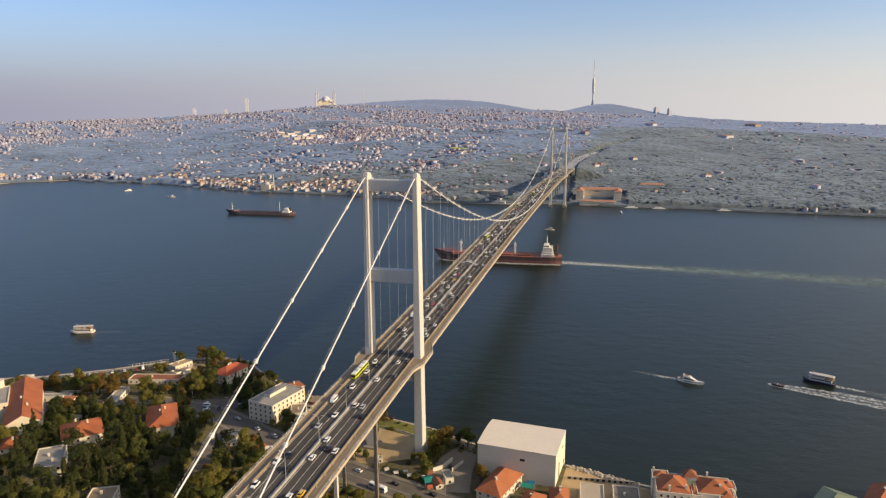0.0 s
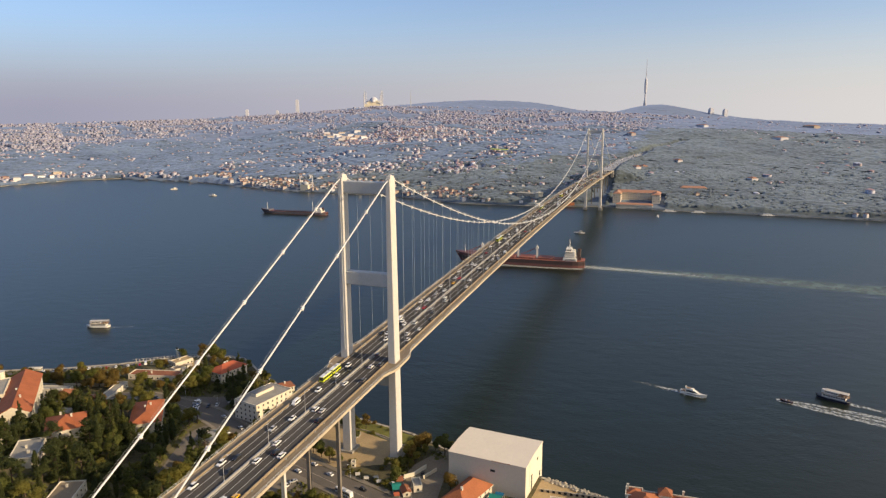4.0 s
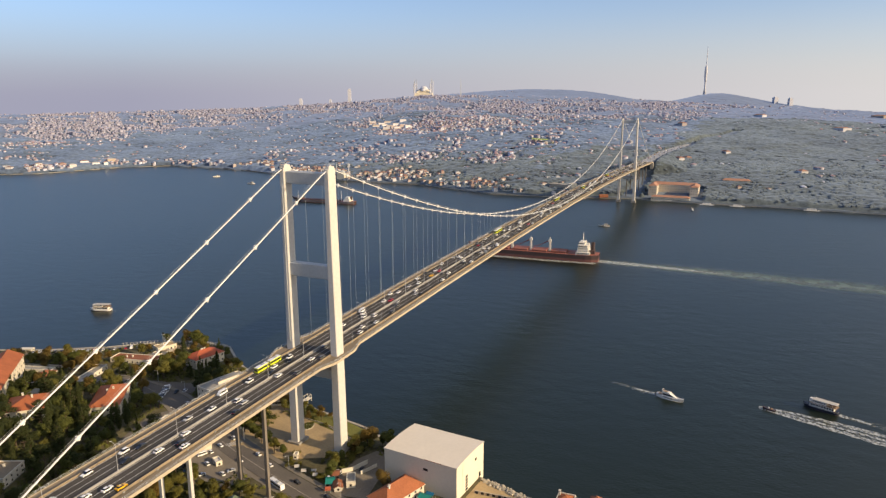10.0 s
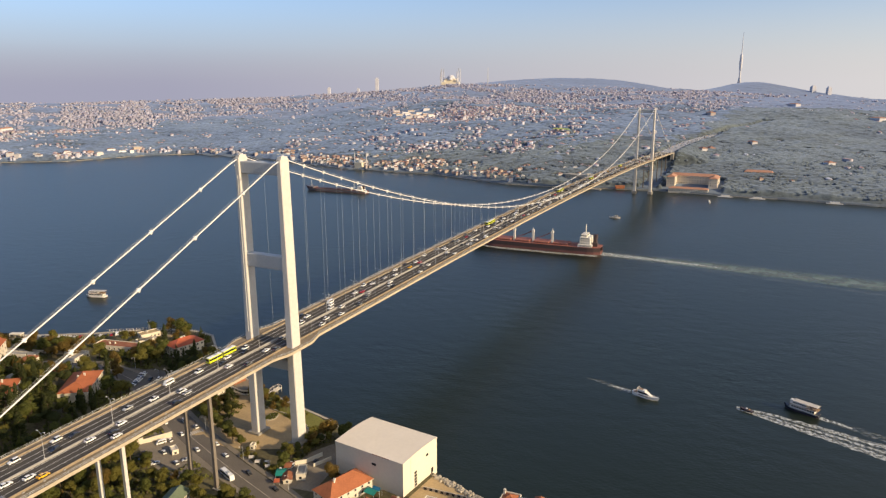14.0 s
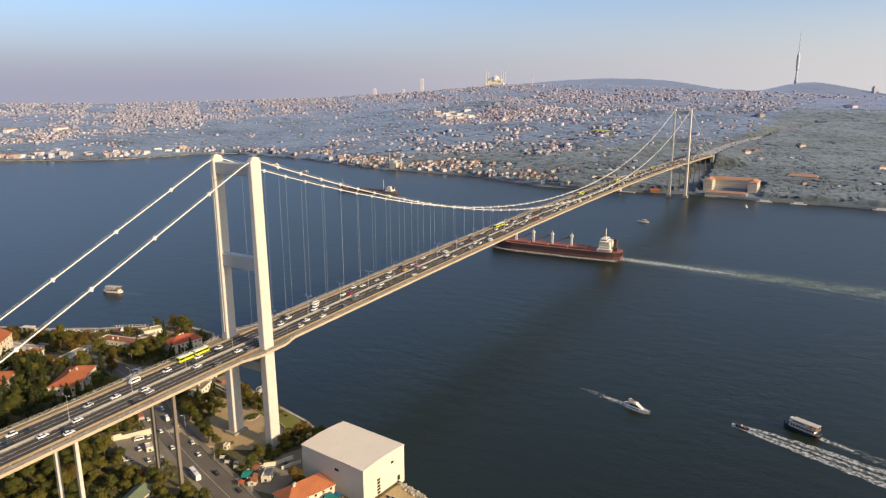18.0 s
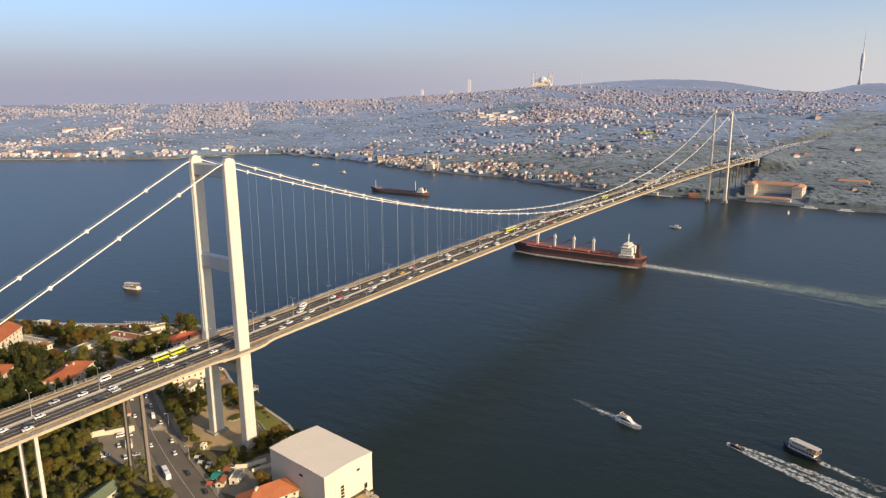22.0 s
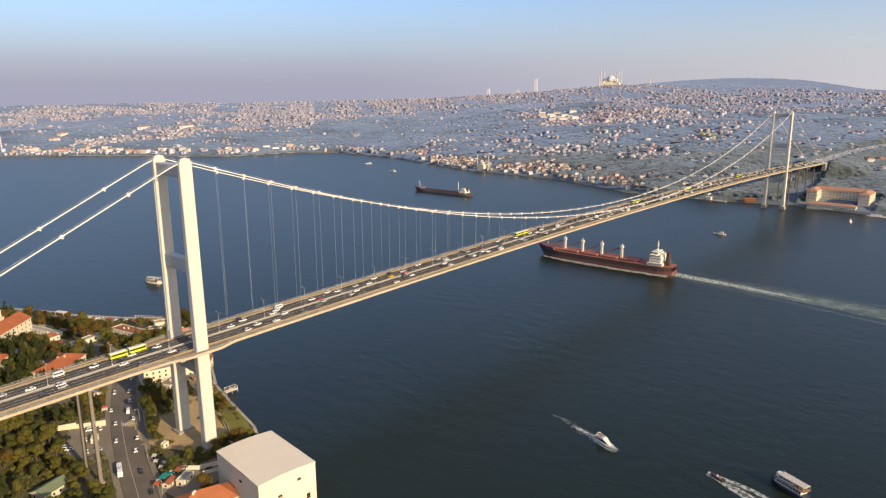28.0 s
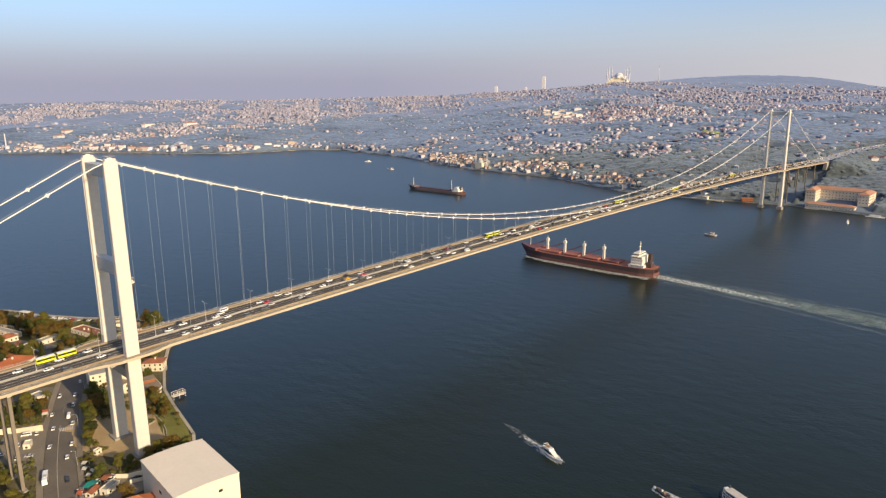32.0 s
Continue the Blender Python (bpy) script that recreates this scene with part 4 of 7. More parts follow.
building("flat_roof_house", "grey house with a pale flat roof among dark trees", -95, 152, 38, 22, 13, 6.5, "flat", M_plaster, M_flat_roof, 2, cols=(5, 3), chimneys=2)
building("terrace_house", "low house with a dark flat roof and pale parapet", -114, 106, 25, 17, 12, 5, "flat", M_plaster, M_walk, 2, cols=(4, 3))
building("corner_house", "low pale house with a flat roof beside the street corner", -20, 97, 20, 12, 8, 4.2, "flat", M_plaster, M_flat_roof, 1, cols=(4, 3), chimneys=0)


def round_end(r, y0, y1, n=14):
    """A plan with straight sides and one half-round end."""
    return [(r, y1), (-r, y1)] + [(-r * math.cos(math.pi * i / n), y0 - r * math.sin(math.pi * i / n)) for i in range(n + 1)]


cafe = thing("shore_cafe", "white waterside cafe with a rounded end and a brown roof", "cafe", at=pose(39, 64, near_z(39, 64), 0, 0, -10))
FOOTPRINTS.append((39, 63, 0, 13, 22, -10))
part("wall", Shape().prism(round_end(5.6, -6, 9), -2, 1.2), M_white, cafe)
part("window_band", Shape().prism(round_end(5.3, -6, 8.7), 1.2, 3.2), M_glass, cafe, "dark curved band of windows")
for i in range(9):
    x, y = -5.5 * math.cos(math.pi * i / 8), -6 - 5.5 * math.sin(math.pi * i / 8)
    part("mullion", Shape().tube([(x, y, 1.2), (x, y, 3.2)], 0.13, 6), M_white, cafe, "white window post")
for y in (-2.5, 1, 4.5, 8.5):
    for x in (-5.45, 5.45):
        part("mullion", Shape().box(x, y, 1.2, 0.22, 0.4, 2.0), M_white, cafe, "white window post")
part("fascia", Shape().prism(round_end(6.3, -6, 9.5), 3.2, 4.2), M_white, cafe, "white rounded fascia")
part("roof", Shape().prism(round_end(6.0, -6, 9.2), 4.2, 4.45), M_walk, cafe, "brown flat roof")
part("parapet", Shape().prism([(-4.6, 2), (4.6, 2), (4.6, 8.6), (-4.6, 8.6)], 4.45, 6.4), M_tile_old, cafe, "brown upper floor set back")
part("upper_roof", Shape().prism([(-5.1, 1.5), (5.1, 1.5), (5.1, 9.1), (-5.1, 9.1)], 6.4, 6.65), M_walk, cafe)
building("shore_house", "cream shore house with a brown roof beside the tower leg", 57, 96, -40, 14, 10, 6.5, "hip", M_cream, M_tile_old, 2, 2.2, cols=(4, 3))
building("street_house", "white house with a brown flat roof terrace beside the coast road", 23, 74, 24, 15, 10, 6.4, "flat", M_white, M_walk, 2, cols=(4, 3), chimneys=1)
building("hut", "small pale hut with a grey pyramid roof among trees", -33, 196, 20, 6, 6, 3, "hip", M_plaster, M_flat_roof, 1, 2.0, cols=(1, 1), chimneys=0)
building("lower_house", "low house with a green sheet roof beneath the bridge", -78, -2, 20, 14, 9, 4.0, "gable", M_plaster, M_green_roof, 1, 2.4, cols=(4, 2), chimneys=0)
building("lower_house", "low house with an olive sheet roof among trees", -93, -34, 30, 12, 8, 4.0, "gable", M_plaster, M_green_roof, 1, 2.2, cols=(3, 2), chimneys=0)
building("seaside_shed", "low shed with a pale brown roof beside the road", 15, 208, 18, 34, 7, 3.6, "flat", M_plaster, M_flat_roof, 1, cols=(8, 1), chimneys=0, category="shed")
building("garage_row", "long low white garage row behind the promenade", 4, 262, 106, 46, 6, 3.6, "flat", M_white, M_flat_roof, 1, cols=(10, 1), chimneys=0, category="shed")
building("quay_restaurant", "long low restaurant with a brown flat roof and pale rim", 53, 203, -77, 38, 11, 3.4, "flat", M_cream, M_tile_old, 1, cols=(9, 2), chimneys=2, category="cafe")
building("beach_pavilion", "low sand coloured pavilion on the quay", 81, 203, -20, 15, 9, 4.0, "flat", M_cream, M_sand, 1, cols=(5, 3), chimneys=1, category="cafe")
building("beach_pavilion", "low tan roofed pavilion stepping down to the quay", 71, 196, -20, 12, 7, 2.6, "flat", M_cream, M_walk, 1, cols=(4, 2), chimneys=0, category="cafe")
building("side_cottage", "small cottage with brown tiled roof behind the promenade", 2, 236, 16, 11, 9, 4.5, "hip", M_plaster, M_tile_old, 1, 2.4, cols=(3, 2))
# mansion row on the quay south of the hall
FOOTPRINTS.append((-18.5, -163, 0, 24, 39, 2))
mansion = thing("quay_mansion", "large waterside mansion with many brown tiled roofs and white parapets", "house", at=pose(-18.5, -163, 2.4, 0, 0, 2))


def hip(s, x0, x1, y0, y1, z, rise):
    """A hipped roof over a rectangle, its ridge along the longer side."""
    w, d = (x1 - x0) / 2, (y1 - y0) / 2
    cx, cy, r = (x0 + x1) / 2, (y0 + y1) / 2, abs(w - d)
    e = ((cx - r, cy), (cx + r, cy)) if w >= d else ((cx, cy - r), (cx, cy + r))
    f = [(0, 1, 5, 4), (1, 2, 5), (2, 3, 4, 5), (3, 0, 4)] if w >= d else [(0, 1, 4), (1, 2, 5, 4), (2, 3, 5), (3, 0, 4, 5)]
    return s.add([(x0, y0, z), (x1, y0, z), (x1, y1, z), (x0, y1, z), (*e[0], z + rise), (*e[1], z + rise)], f + [(3, 2, 1, 0)])


for x, y, w, d, h in ((0, 9.5, 19, 17, 10.4), (1.5, -10, 17, 17, 10.4), (7, 15, 8, 8, 10.8), (-2, 0, 12, 7, 9.6), (-5, -15.5, 9, 8, 10.0), (4, -17, 8, 7, 10.6)):
    part("wall", Shape().box(x, y, -4, w, d, h + 4), M_white, mansion)
    p = Shape()
    for a, b, c, e in ((0, -d / 2, w + 0.4, 0.35), (0, d / 2, w + 0.4, 0.35), (-w / 2, 0, 0.35, d - 0.4), (w / 2, 0, 0.35, d - 0.4)):
        p.box(x + a, y + b, h - 0.2, c, e, 0.75)
    part("parapet", p, M_white, mansion, "white parapet rim")
    part("roof", hip(Shape(), x - w / 2 + 0.3, x + w / 2 - 0.3, y - d / 2 + 0.3, y + d / 2 - 0.3, h + 0.1, min(w, d) * 0.24), M_tile_brown, mansion, "brown red tiled hipped roof")
part("roof_tower", Shape().box(7.5, 0.5, 8, 6, 6, 4.6), M_white, mansion, "small square roof tower")
part("tower_roof", hip(Shape(), 4.0, 11.0, -3.0, 4.0, 12.6, 3.0), M_tile_old, mansion, "pyramid tiled roof")
part("roof_light", Shape().box(1.5, 1.0, 9.5, 4.5, 4, 1.6), M_green_roof, mansion, "grey green roof light")
for x, y in ((8.6, 18.2), (-8, 12), (9, -8), (-2, -12.5), (-6, 4)):
    part("chimney", Shape().box(x, y, 10, 0.9, 0.9, 3.6).box(x, y, 13.6, 1.15, 1.15, 0.25), M_plaster, mansion)
fr, pane = window_meshes(1.3, 1.7, 3.5)
for k in range(3):
    for i in range(5):
        part("pane", pane, None, part("window", fr, None, mansion, at=pose(-9.52, 3.0 + i * 3.2, 1.0 + k * 3.4, 0, 0, -90)))
        part("pane", pane, None, part("window", fr, None, mansion, at=pose(-5.5 + i * 3.2, -18.52, 1.0 + k * 3.4)))
building("quay_house", "waterside house with a green sheet roof", -1, -233, -30, 24, 16, 8, "hip", M_white, M_green_roof, 2, 3.0, cols=(6, 4), chimneys=0)
building("quay_house", "waterside house with pale gable and red tiled roof", 8, -258, -30, 22, 14, 8.5, "gable", M_white, M_tile, 2, 4.0, cols=(5, 4), chimneys=1)
building("lime_shed", "low shed with a lime green sheet roof", -8, -212, -25, 14, 9, 4.5, "gable", M_plaster, M_lime, 1, 2.0, cols=(3, 2), chimneys=0, category="shed")
building("terrace_shed", "flat roofed beige shed on the stone terrace", -27, -114, 3, 16, 12, 4.2, "flat", M_plaster, M_concrete, 1, cols=(4, 3), chimneys=0, category="shed")
building("terrace_shed", "flat roofed grey shed on the stone terrace", -24, -131, 3, 15, 13, 3.8, "flat", M_plaster, M_paving, 1, cols=(4, 3), chimneys=1, category="shed")
building("kiosk", "small white kiosk with flat roof beside the yard", -27, -38, 30, 9, 4.5, 3.4, "flat", M_white, M_flat_roof, 1, cols=(2, 1), chimneys=0, category="kiosk")
building("kiosk", "small brown roofed stall beside the coast road", -34, -34.5, 35, 6, 4, 2.8, "gable", M_plaster, M_tile_old, 1, 1.2, cols=(2, 1), chimneys=0, category="kiosk")


def awning(x, y, yaw, w, d, h, mat, label):
    ob = thing("awning", label, "awning", at=pose(x, y, near_z(x, y), 0, 0, yaw))
    part("cover", Shape().loft([[(-w / 2, yy, h - 0.9), (0, yy, h), (w / 2, yy, h - 0.9), (w / 2, yy, h - 1.0), (0, yy, h - 0.1), (-w / 2, yy, h - 1.0)] for yy in (-d / 2, d / 2)]), mat, ob)
    for a in (-1, 1):
        for b in (-1, 1):
            part("post", Shape().tube([(a * w * 0.46, b * d * 0.46, 0), (a * w * 0.46, b * d * 0.46, h - 0.95)], 0.07, 6), M_steel_grey, ob)


awning(-32, -28.5, 30, 7, 5, 3.4, M_teal, "teal tarpaulin awning over a market stall")
awning(-24, -27, 25, 6, 4, 3.0, M_tile_old, "brown canvas awning over a market stall")
awning(-38, -31, 30, 4, 3, 2.8, M_tile_red, "small red canvas awning over a market stall")
awning(-20.5, 76, 64, 6, 3.4, 3.0, M_tile_red, "red canvas awning over a shop front beside the coast road")
awning(-21.8, 73, 64, 3, 3.2, 2.8, M_canvas, "white canvas awning beside the red shop awning")
for x, y in ((-26, -3), (-28, -9), (-26, -14), (-29, -17)):
    awning(x, y, 30, 3.2, 2.6, 2.5, M_canvas, "small pale canvas awning over a market stall")
awning(-27, -81, -5, 5, 6.5, 4.6, M_teal, "teal tarpaulin cover leaning beside the white hall")
awning(-24.2, -82.5, -5, 2.6, 4.5, 5.0, M_blue_tarp, "blue tarpaulin cover beside the white hall")
for i in range(3):
    awning(62 + i * 8, 186 + i * 4, 35, 6, 5, 3.2, M_concrete, "cream canvas awning over a quayside terrace")

beacon = thing("harbour_beacon", "slim white harbour beacon column on the quay end", "beacon", at=pose(92.5, 216.5, 2.4))
part("column", Shape().tube([(0, 0, 0), (0, 0, 7.2)], [0.95, 0.7], 12), M_white, beacon)
part("gallery", Shape().tube([(0, 0, 7.2), (0, 0, 7.5)], 1.25, 12), M_white, beacon)
part("lantern", Shape().tube([(0, 0, 7.5), (0, 0, 8.9), (0, 0, 9.5)], [0.7, 0.7, 0.1], 10), M_glass, beacon)

# post fence round the quay end, garden walls, plaza bed, rock heap
fence = thing("quay_fence", "row of pale posts with a rail along the quay edge", "fence", at=pose(0, 0, 0))
fp = Shape().box(0, 0, 0, 0.25, 0.25, 2.6).mesh("post", M_plaster)
rail = [(104.5, 160), (105, 188), (91, 218), (72, 243)]
for (ax, ay), (bx, by) in zip(rail, rail[1:]):
    n = int(math.hypot(bx - ax, by - ay) / 2.5)
    for i in range(n):
        part("post", fp, None, fence, at=pose(ax + (bx - ax) * i / n, ay + (by - ay) * i / n, 2.35))
part("rail", Shape().tube([(x, y, 4.9) for x, y in rail], 0.08, 4), M_plaster, fence)


def wall_run(name, line, h, mat, label):
    s = Shape()
    for (ax, ay), (bx, by) in zip(line, line[1:]):
        s.box((ax + bx) / 2, (ay + by) / 2, min(near_z(ax, ay), near_z(bx, by)) - 1.0, math.hypot(bx - ax, by - ay) + 0.3, 0.45, h + 1.0 + abs(near_z(ax, ay) - near_z(bx, by)), math.degrees(math.atan2(by - ay, bx - ax)))
    return structure(name, s, mat, label, "wall")


wall_run("wall_garden", [(6, 219), (1, 208), (-6, 196), (-12, 184), (-15, 177), (-10, 172)], 1.8, M_tile_old, "curved brown garden wall among trees")
wall_run("wall_promenade", [(4, 300), (14, 268), (24, 236), (30, 220)], 2.2, M_plaster, "long pale wall behind the promenade")
wall_run("wall_parking", [(-57, 67), (-43, 61), (-29, 54)], 2.6, M_cream, "tan retaining wall beside the car park")
wall_run("wall_yard", [(-20, -28), (-16, -32), (-6, -35.5)], 2.4, M_white, "white boundary wall beside the yard")
wall_run("wall_lane", [(-17, -38), (-7, -42)], 2.0, M_white, "white boundary wall along the lane")
wall_run("wall_lawn", [(26, 36), (24, 14), (16, -6), (12, -22)], 0.7, M_stone, "low pale stone kerb wall along the lawn")
bed = thing("flower_bed", "round hedge bed with pale stone rim on the plaza", "flower bed", at=pose(17, 20, 2.54))
ring = [(5.2 * math.cos(2 * math.pi * i / 20), 3.6 * math.sin(2 * math.pi * i / 20)) for i in range(20)]
part("rim", Shape().prism(ring, 0, 0.35), M_stone, bed)
hedge = Shape()
rr = random.Random(5)
for i in range(90):
    a, q = rr.uniform(0, 6.28), math.sqrt(rr.random())
    hedge.box(4.6 * q * math.cos(a), 3.0 * q * math.sin(a), 0.3, rr.uniform(0.5, 1.0), rr.uniform(0.5, 1.0), rr.uniform(0.4, 0.9), rr.uniform(0, 90), 0.5)
part("hedge", hedge, M_leaf, bed)
rocks = Shape()
for i in range(230):
    u = rr.random()
    k = 1 if rr.random() < 0.5 else 0
    bx, by = (5 + (-6 - 5) * u, -101 + (-138 + 101) * u)
    s = rr.uniform(0.7, 1.7)
    rocks.box(bx - rr.uniform(-0.5, 3.4), by, 2.2 + rr.uniform(0, 0.5), s, s * rr.uniform(0.6, 1.1), s * rr.uniform(0.4, 0.8), rr.uniform(0, 180), rr.uniform(0.4, 0.8))
structure("rock_bank", rocks, M_stone, "bank of loose pale stones along the quay edge", "rocks", kind="stuff")
niche = Shape().box(0, 0, 0, 1.5, 0.7, 1.3).mesh("slot", M_dark)
wall_run("wall_lawn", [(22.8, 9.3), (20.5, 1.0), (17.1, -7.1)], 0.9, M_stone, "low pale stone wall beside the lawn")
building("kiosk", "small white ticket box under the trees of the plaza", -17, 4, 20, 3.4, 2.4, 2.6, "flat", M_white, M_flat_roof, 1, cols=(1, 1), chimneys=0, category="kiosk")
building("park_hut", "small white roofed hut in the car park", -41.3, 38.6, 62, 6, 3.4, 2.6, "flat", M_white, M_sheet, 1, cols=(2, 1), chimneys=0, category="hut")
tw = thing("terrace_wall", "pale terrace wall with a row of dark slots", "wall", at=pose(-8, -118, 2.5, 0, 0, 94))
part("wall", Shape().box(0, 0, 0, 36, 0.6, 1.8), M_concrete, tw)
for i in range(12):
    part("slot", niche, None, tw, at=pose(-16.5 + i * 3, 0, 0.25))
shelter = thing("quay_shelter", "low white roofed shelter on the promenade", "shelter", at=pose(33, 301, near_z(33, 301), 0, 0, -67))
part("roof", Shape().box(0, 0, 2.7, 10.5, 4.6, 0.35, top=0.97), M_white, shelter, "white slab roof")
part("rear_wall", Shape().box(0, 1.9, 0, 9.6, 0.25, 2.7), M_white, shelter)
for a in (-4.6, 0, 4.6):
    part("post", Shape().box(a, -1.9, 0, 0.25, 0.25, 2.7), M_white, shelter)
pier = thing("bathing_pier", "small white timber landing stage with open frame", "pier", at=pose(47, 44, 0))
part("platform", Shape().box(2, 0, 2.0, 9, 3.4, 0.3), M_white, pier)
for a in (-2, 2, 6):
    for b in (-1.5, 1.5):
        part("pile", Shape().tube([(a, b, -3), (a, b, 4.6)], 0.14, 6), M_white, pier)
part("frame", Shape().tube([(-2, -1.5, 4.6), (6, -1.5, 4.6), (6, 1.5, 4.6), (-2, 1.5, 4.6), (-2, -1.5, 4.6)], 0.12, 5), M_white, pier)


# ---- trees: tapered trunks with limbs, crowns of many loose leaf clumps ----
def leaf_cloud(rng, lobes, per, size, droop=0.0):
    """Many small leaf clumps set round lobes (centre, radii)."""
    vs, fs = [], []
    for c, r in lobes:
        d = rng.normal(size=(per, 3))
        d /= np.linalg.norm(d, axis=1)[:, None]
        p = np.array(c) + d * np.array(r) * rng.uniform(0.55, 1.06, (per, 1))
        n = d + rng.normal(scale=0.3, size=(per, 3)) + np.array([0, -0.15, 0.45 - droop])
        n /= np.linalg.norm(n, axis=1)[:, None]
        t = np.cross(n, rng.normal(size=(per, 3)))
        t /= np.linalg.norm(t, axis=1)[:, None]
        b = np.cross(n, t)
        s = rng.uniform(0.6, 1.25, (per, 1)) * size
        k = rng.uniform(0.5, 0.9, (per, 1))
        quad = np.stack([p - t * s, p - b * s * k, p + t * s, p + b * s * k], 1)
        quad[:, 0] += n * s * 0.25
        vs.append(quad.reshape(-1, 3))
    vs = np.concatenate(vs)
    return vs, np.arange(len(vs)).reshape(-1, 4)


def trunk_shape(rng, h, r, limbs, spread, lift):
    s = Shape()
    bend = rng.uniform(-0.04, 0.04, 2) * h
    s.tube([(0, 0, -0.8), (bend[0] * 0.3, bend[1] * 0.3, h * 0.45), (bend[0], bend[1], h)], [r, r * 0.7, r * 0.2], 7)
    for i in range(limbs):
        a, z = 2 * math.pi * (i + rng.random()) / limbs, h * rng.uniform(0.35, 0.75)
        e = (math.cos(a) * spread, math.sin(a) * spread, z + lift * rng.uniform(0.6, 1.1))
        s.tube([(0, 0, z), (e[0] * 0.5, e[1] * 0.5, z + (e[2] - z) * 0.65), e], [r * 0.45, r * 0.3, r * 0.1], 5)
    return s


def tree_proto(kind, seed):
    rng = np.random.default_rng(seed)
    if kind == "cypress":
        h = rng.uniform(11, 15)
        lobes = [((0, 0, h * (0.16 + 0.84 * i / 9)), (1.5 * math.sin(math.pi * (0.16 + 0.8 * i / 9)) ** 0.8 + 0.25, 1.5 * math.sin(math.pi * (0.16 + 0.8 * i / 9)) ** 0.8 + 0.25, h * 0.09)) for i in range(10)]
        return trunk_shape(rng, h * 0.9, 0.25, 4, 0.6, 1.0), leaf_cloud(rng, lobes, 150, 0.30), M_leaf_dark, ("tall narrow dark green cypress", "tree")
    if kind == "pine":
        h = rng.uniform(10, 14)
        lobes = [((rng.uniform(-2.8, 2.8), rng.uniform(-2.8, 2.8), h * rng.uniform(0.62, 0.98)), (2.4, 2.4, 1.0)) for _ in range(9)]
        return trunk_shape(rng, h * 0.85, 0.32, 7, 2.6, 1.6), leaf_cloud(rng, lobes, 150, 0.36), M_leaf_dark, ("dark green pine with a layered crown", "tree")
    if kind == "cedar":
        h = rng.uniform(13, 17)
        lobes = []
        for i in range(9):
            u = i / 8
            reach = 3.3 * (1 - u) ** 0.8 + 0.25
            for k in range(5 if u < 0.7 else 2):
                a = rng.uniform(0, 6.28)
                q = reach * rng.uniform(0.45, 0.8) * (1 if u < 0.95 else 0)
                lobes.append(((math.cos(a) * q, math.sin(a) * q, h * (0.16 + 0.82 * u) + rng.uniform(-0.4, 0.4)), (reach * 0.55, reach * 0.55, h * 0.045)))
        return trunk_shape(rng, h * 0.92, 0.32, 6, 1.4, 0.8), leaf_cloud(rng, lobes, 70, 0.34, 0.25), M_leaf_dark if seed % 2 else M_leaf, ("tall pointed conifer with tiered drooping branches", "tree")
    if kind == "shrub":
        lobes = [((rng.uniform(-1.3, 1.3), rng.uniform(-1.3, 1.3), rng.uniform(0.6, 1.5)), (1.2, 1.2, 0.9)) for _ in range(5)]
        return trunk_shape(rng, 1.2, 0.1, 4, 0.8, 0.5), leaf_cloud(rng, lobes, 110, 0.24), M_leaf_olive, ("low olive green garden shrub", "shrub")
    if kind == "palm":
        h = 7.5
        vs, fs = [], []
        for i in range(26):
            a, up = 2 * math.pi * i / 26 + rng.uniform(-0.1, 0.1), rng.uniform(0.1, 1.2)
            prev = None
            for k in range(6):
                u = k / 5
                rad, z = 3.1 * u, h + up * 2.2 * u - 3.0 * u * u
                w = 0.5 * math.sin(math.pi * min(0.95, u + 0.12)) + 0.05
                c = np.array([math.cos(a) * rad, math.sin(a) * rad, z])
                t = np.array([-math.sin(a), math.cos(a), 0]) * w
                cur = (c - t - (0, 0, w * 0.4), c, c + t - (0, 0, w * 0.4))
                if prev:
                    q = len(vs)
                    vs += [prev[0], prev[1], cur[1], cur[0], prev[1], prev[2], cur[2], cur[1]]
                    fs += [(q, q + 1, q + 2, q + 3), (q + 4, q + 5, q + 6, q + 7)]
                prev = cur
        return Shape().tube([(0, 0, -0.5), (0.1, 0, h * 0.5), (0, 0, h)], [0.45, 0.35, 0.38], 8), (np.array(vs), np.array(fs)), M_leaf_olive, ("palm with arching green fronds", "palm")
    h = rng.uniform(7.5, 11.5)
    n = int(rng.integers(8, 12))
    lobes = []
    for i in range(n):
        a, q = rng.uniform(0, 6.28), rng.uniform(0.3, 1.0)
        r = rng.uniform(1.5, 2.4)
        lobes.append(((math.cos(a) * 2.7 * q, math.sin(a) * 2.7 * q, h * rng.uniform(0.5, 0.88)), (r, r, r * 0.8)))
    mat, words = dict(broad=(M_leaf, ("broad green tree with an uneven crown", "tree")), olive=(M_leaf_olive, ("olive green broadleaf tree with loose crown", "tree")),
                      autumn=(M_leaf_autumn, ("broadleaf tree in golden brown autumn leaf", "tree")), dark=(M_leaf_dark, ("dense dark green broadleaf tree", "tree")))[kind]
    return trunk_shape(rng, h * 0.72, 0.3, 6, 2.2, 2.0), leaf_cloud(rng, lobes, 240, 0.36), mat, words


PROTOS = {}
for kind, count in dict(broad=3, olive=3, autumn=3, dark=3, cypress=2, pine=2, cedar=4, shrub=2, palm=1).items():
    PROTOS[kind] = []
    for i in range(count):
        trunk, (v, f), mat, words = tree_proto(kind, 40 + 7 * i + len(kind))
        PROTOS[kind].append((trunk.mesh("trunk", M_bark), mesh_from_arrays("crown", v, f, mat), words))


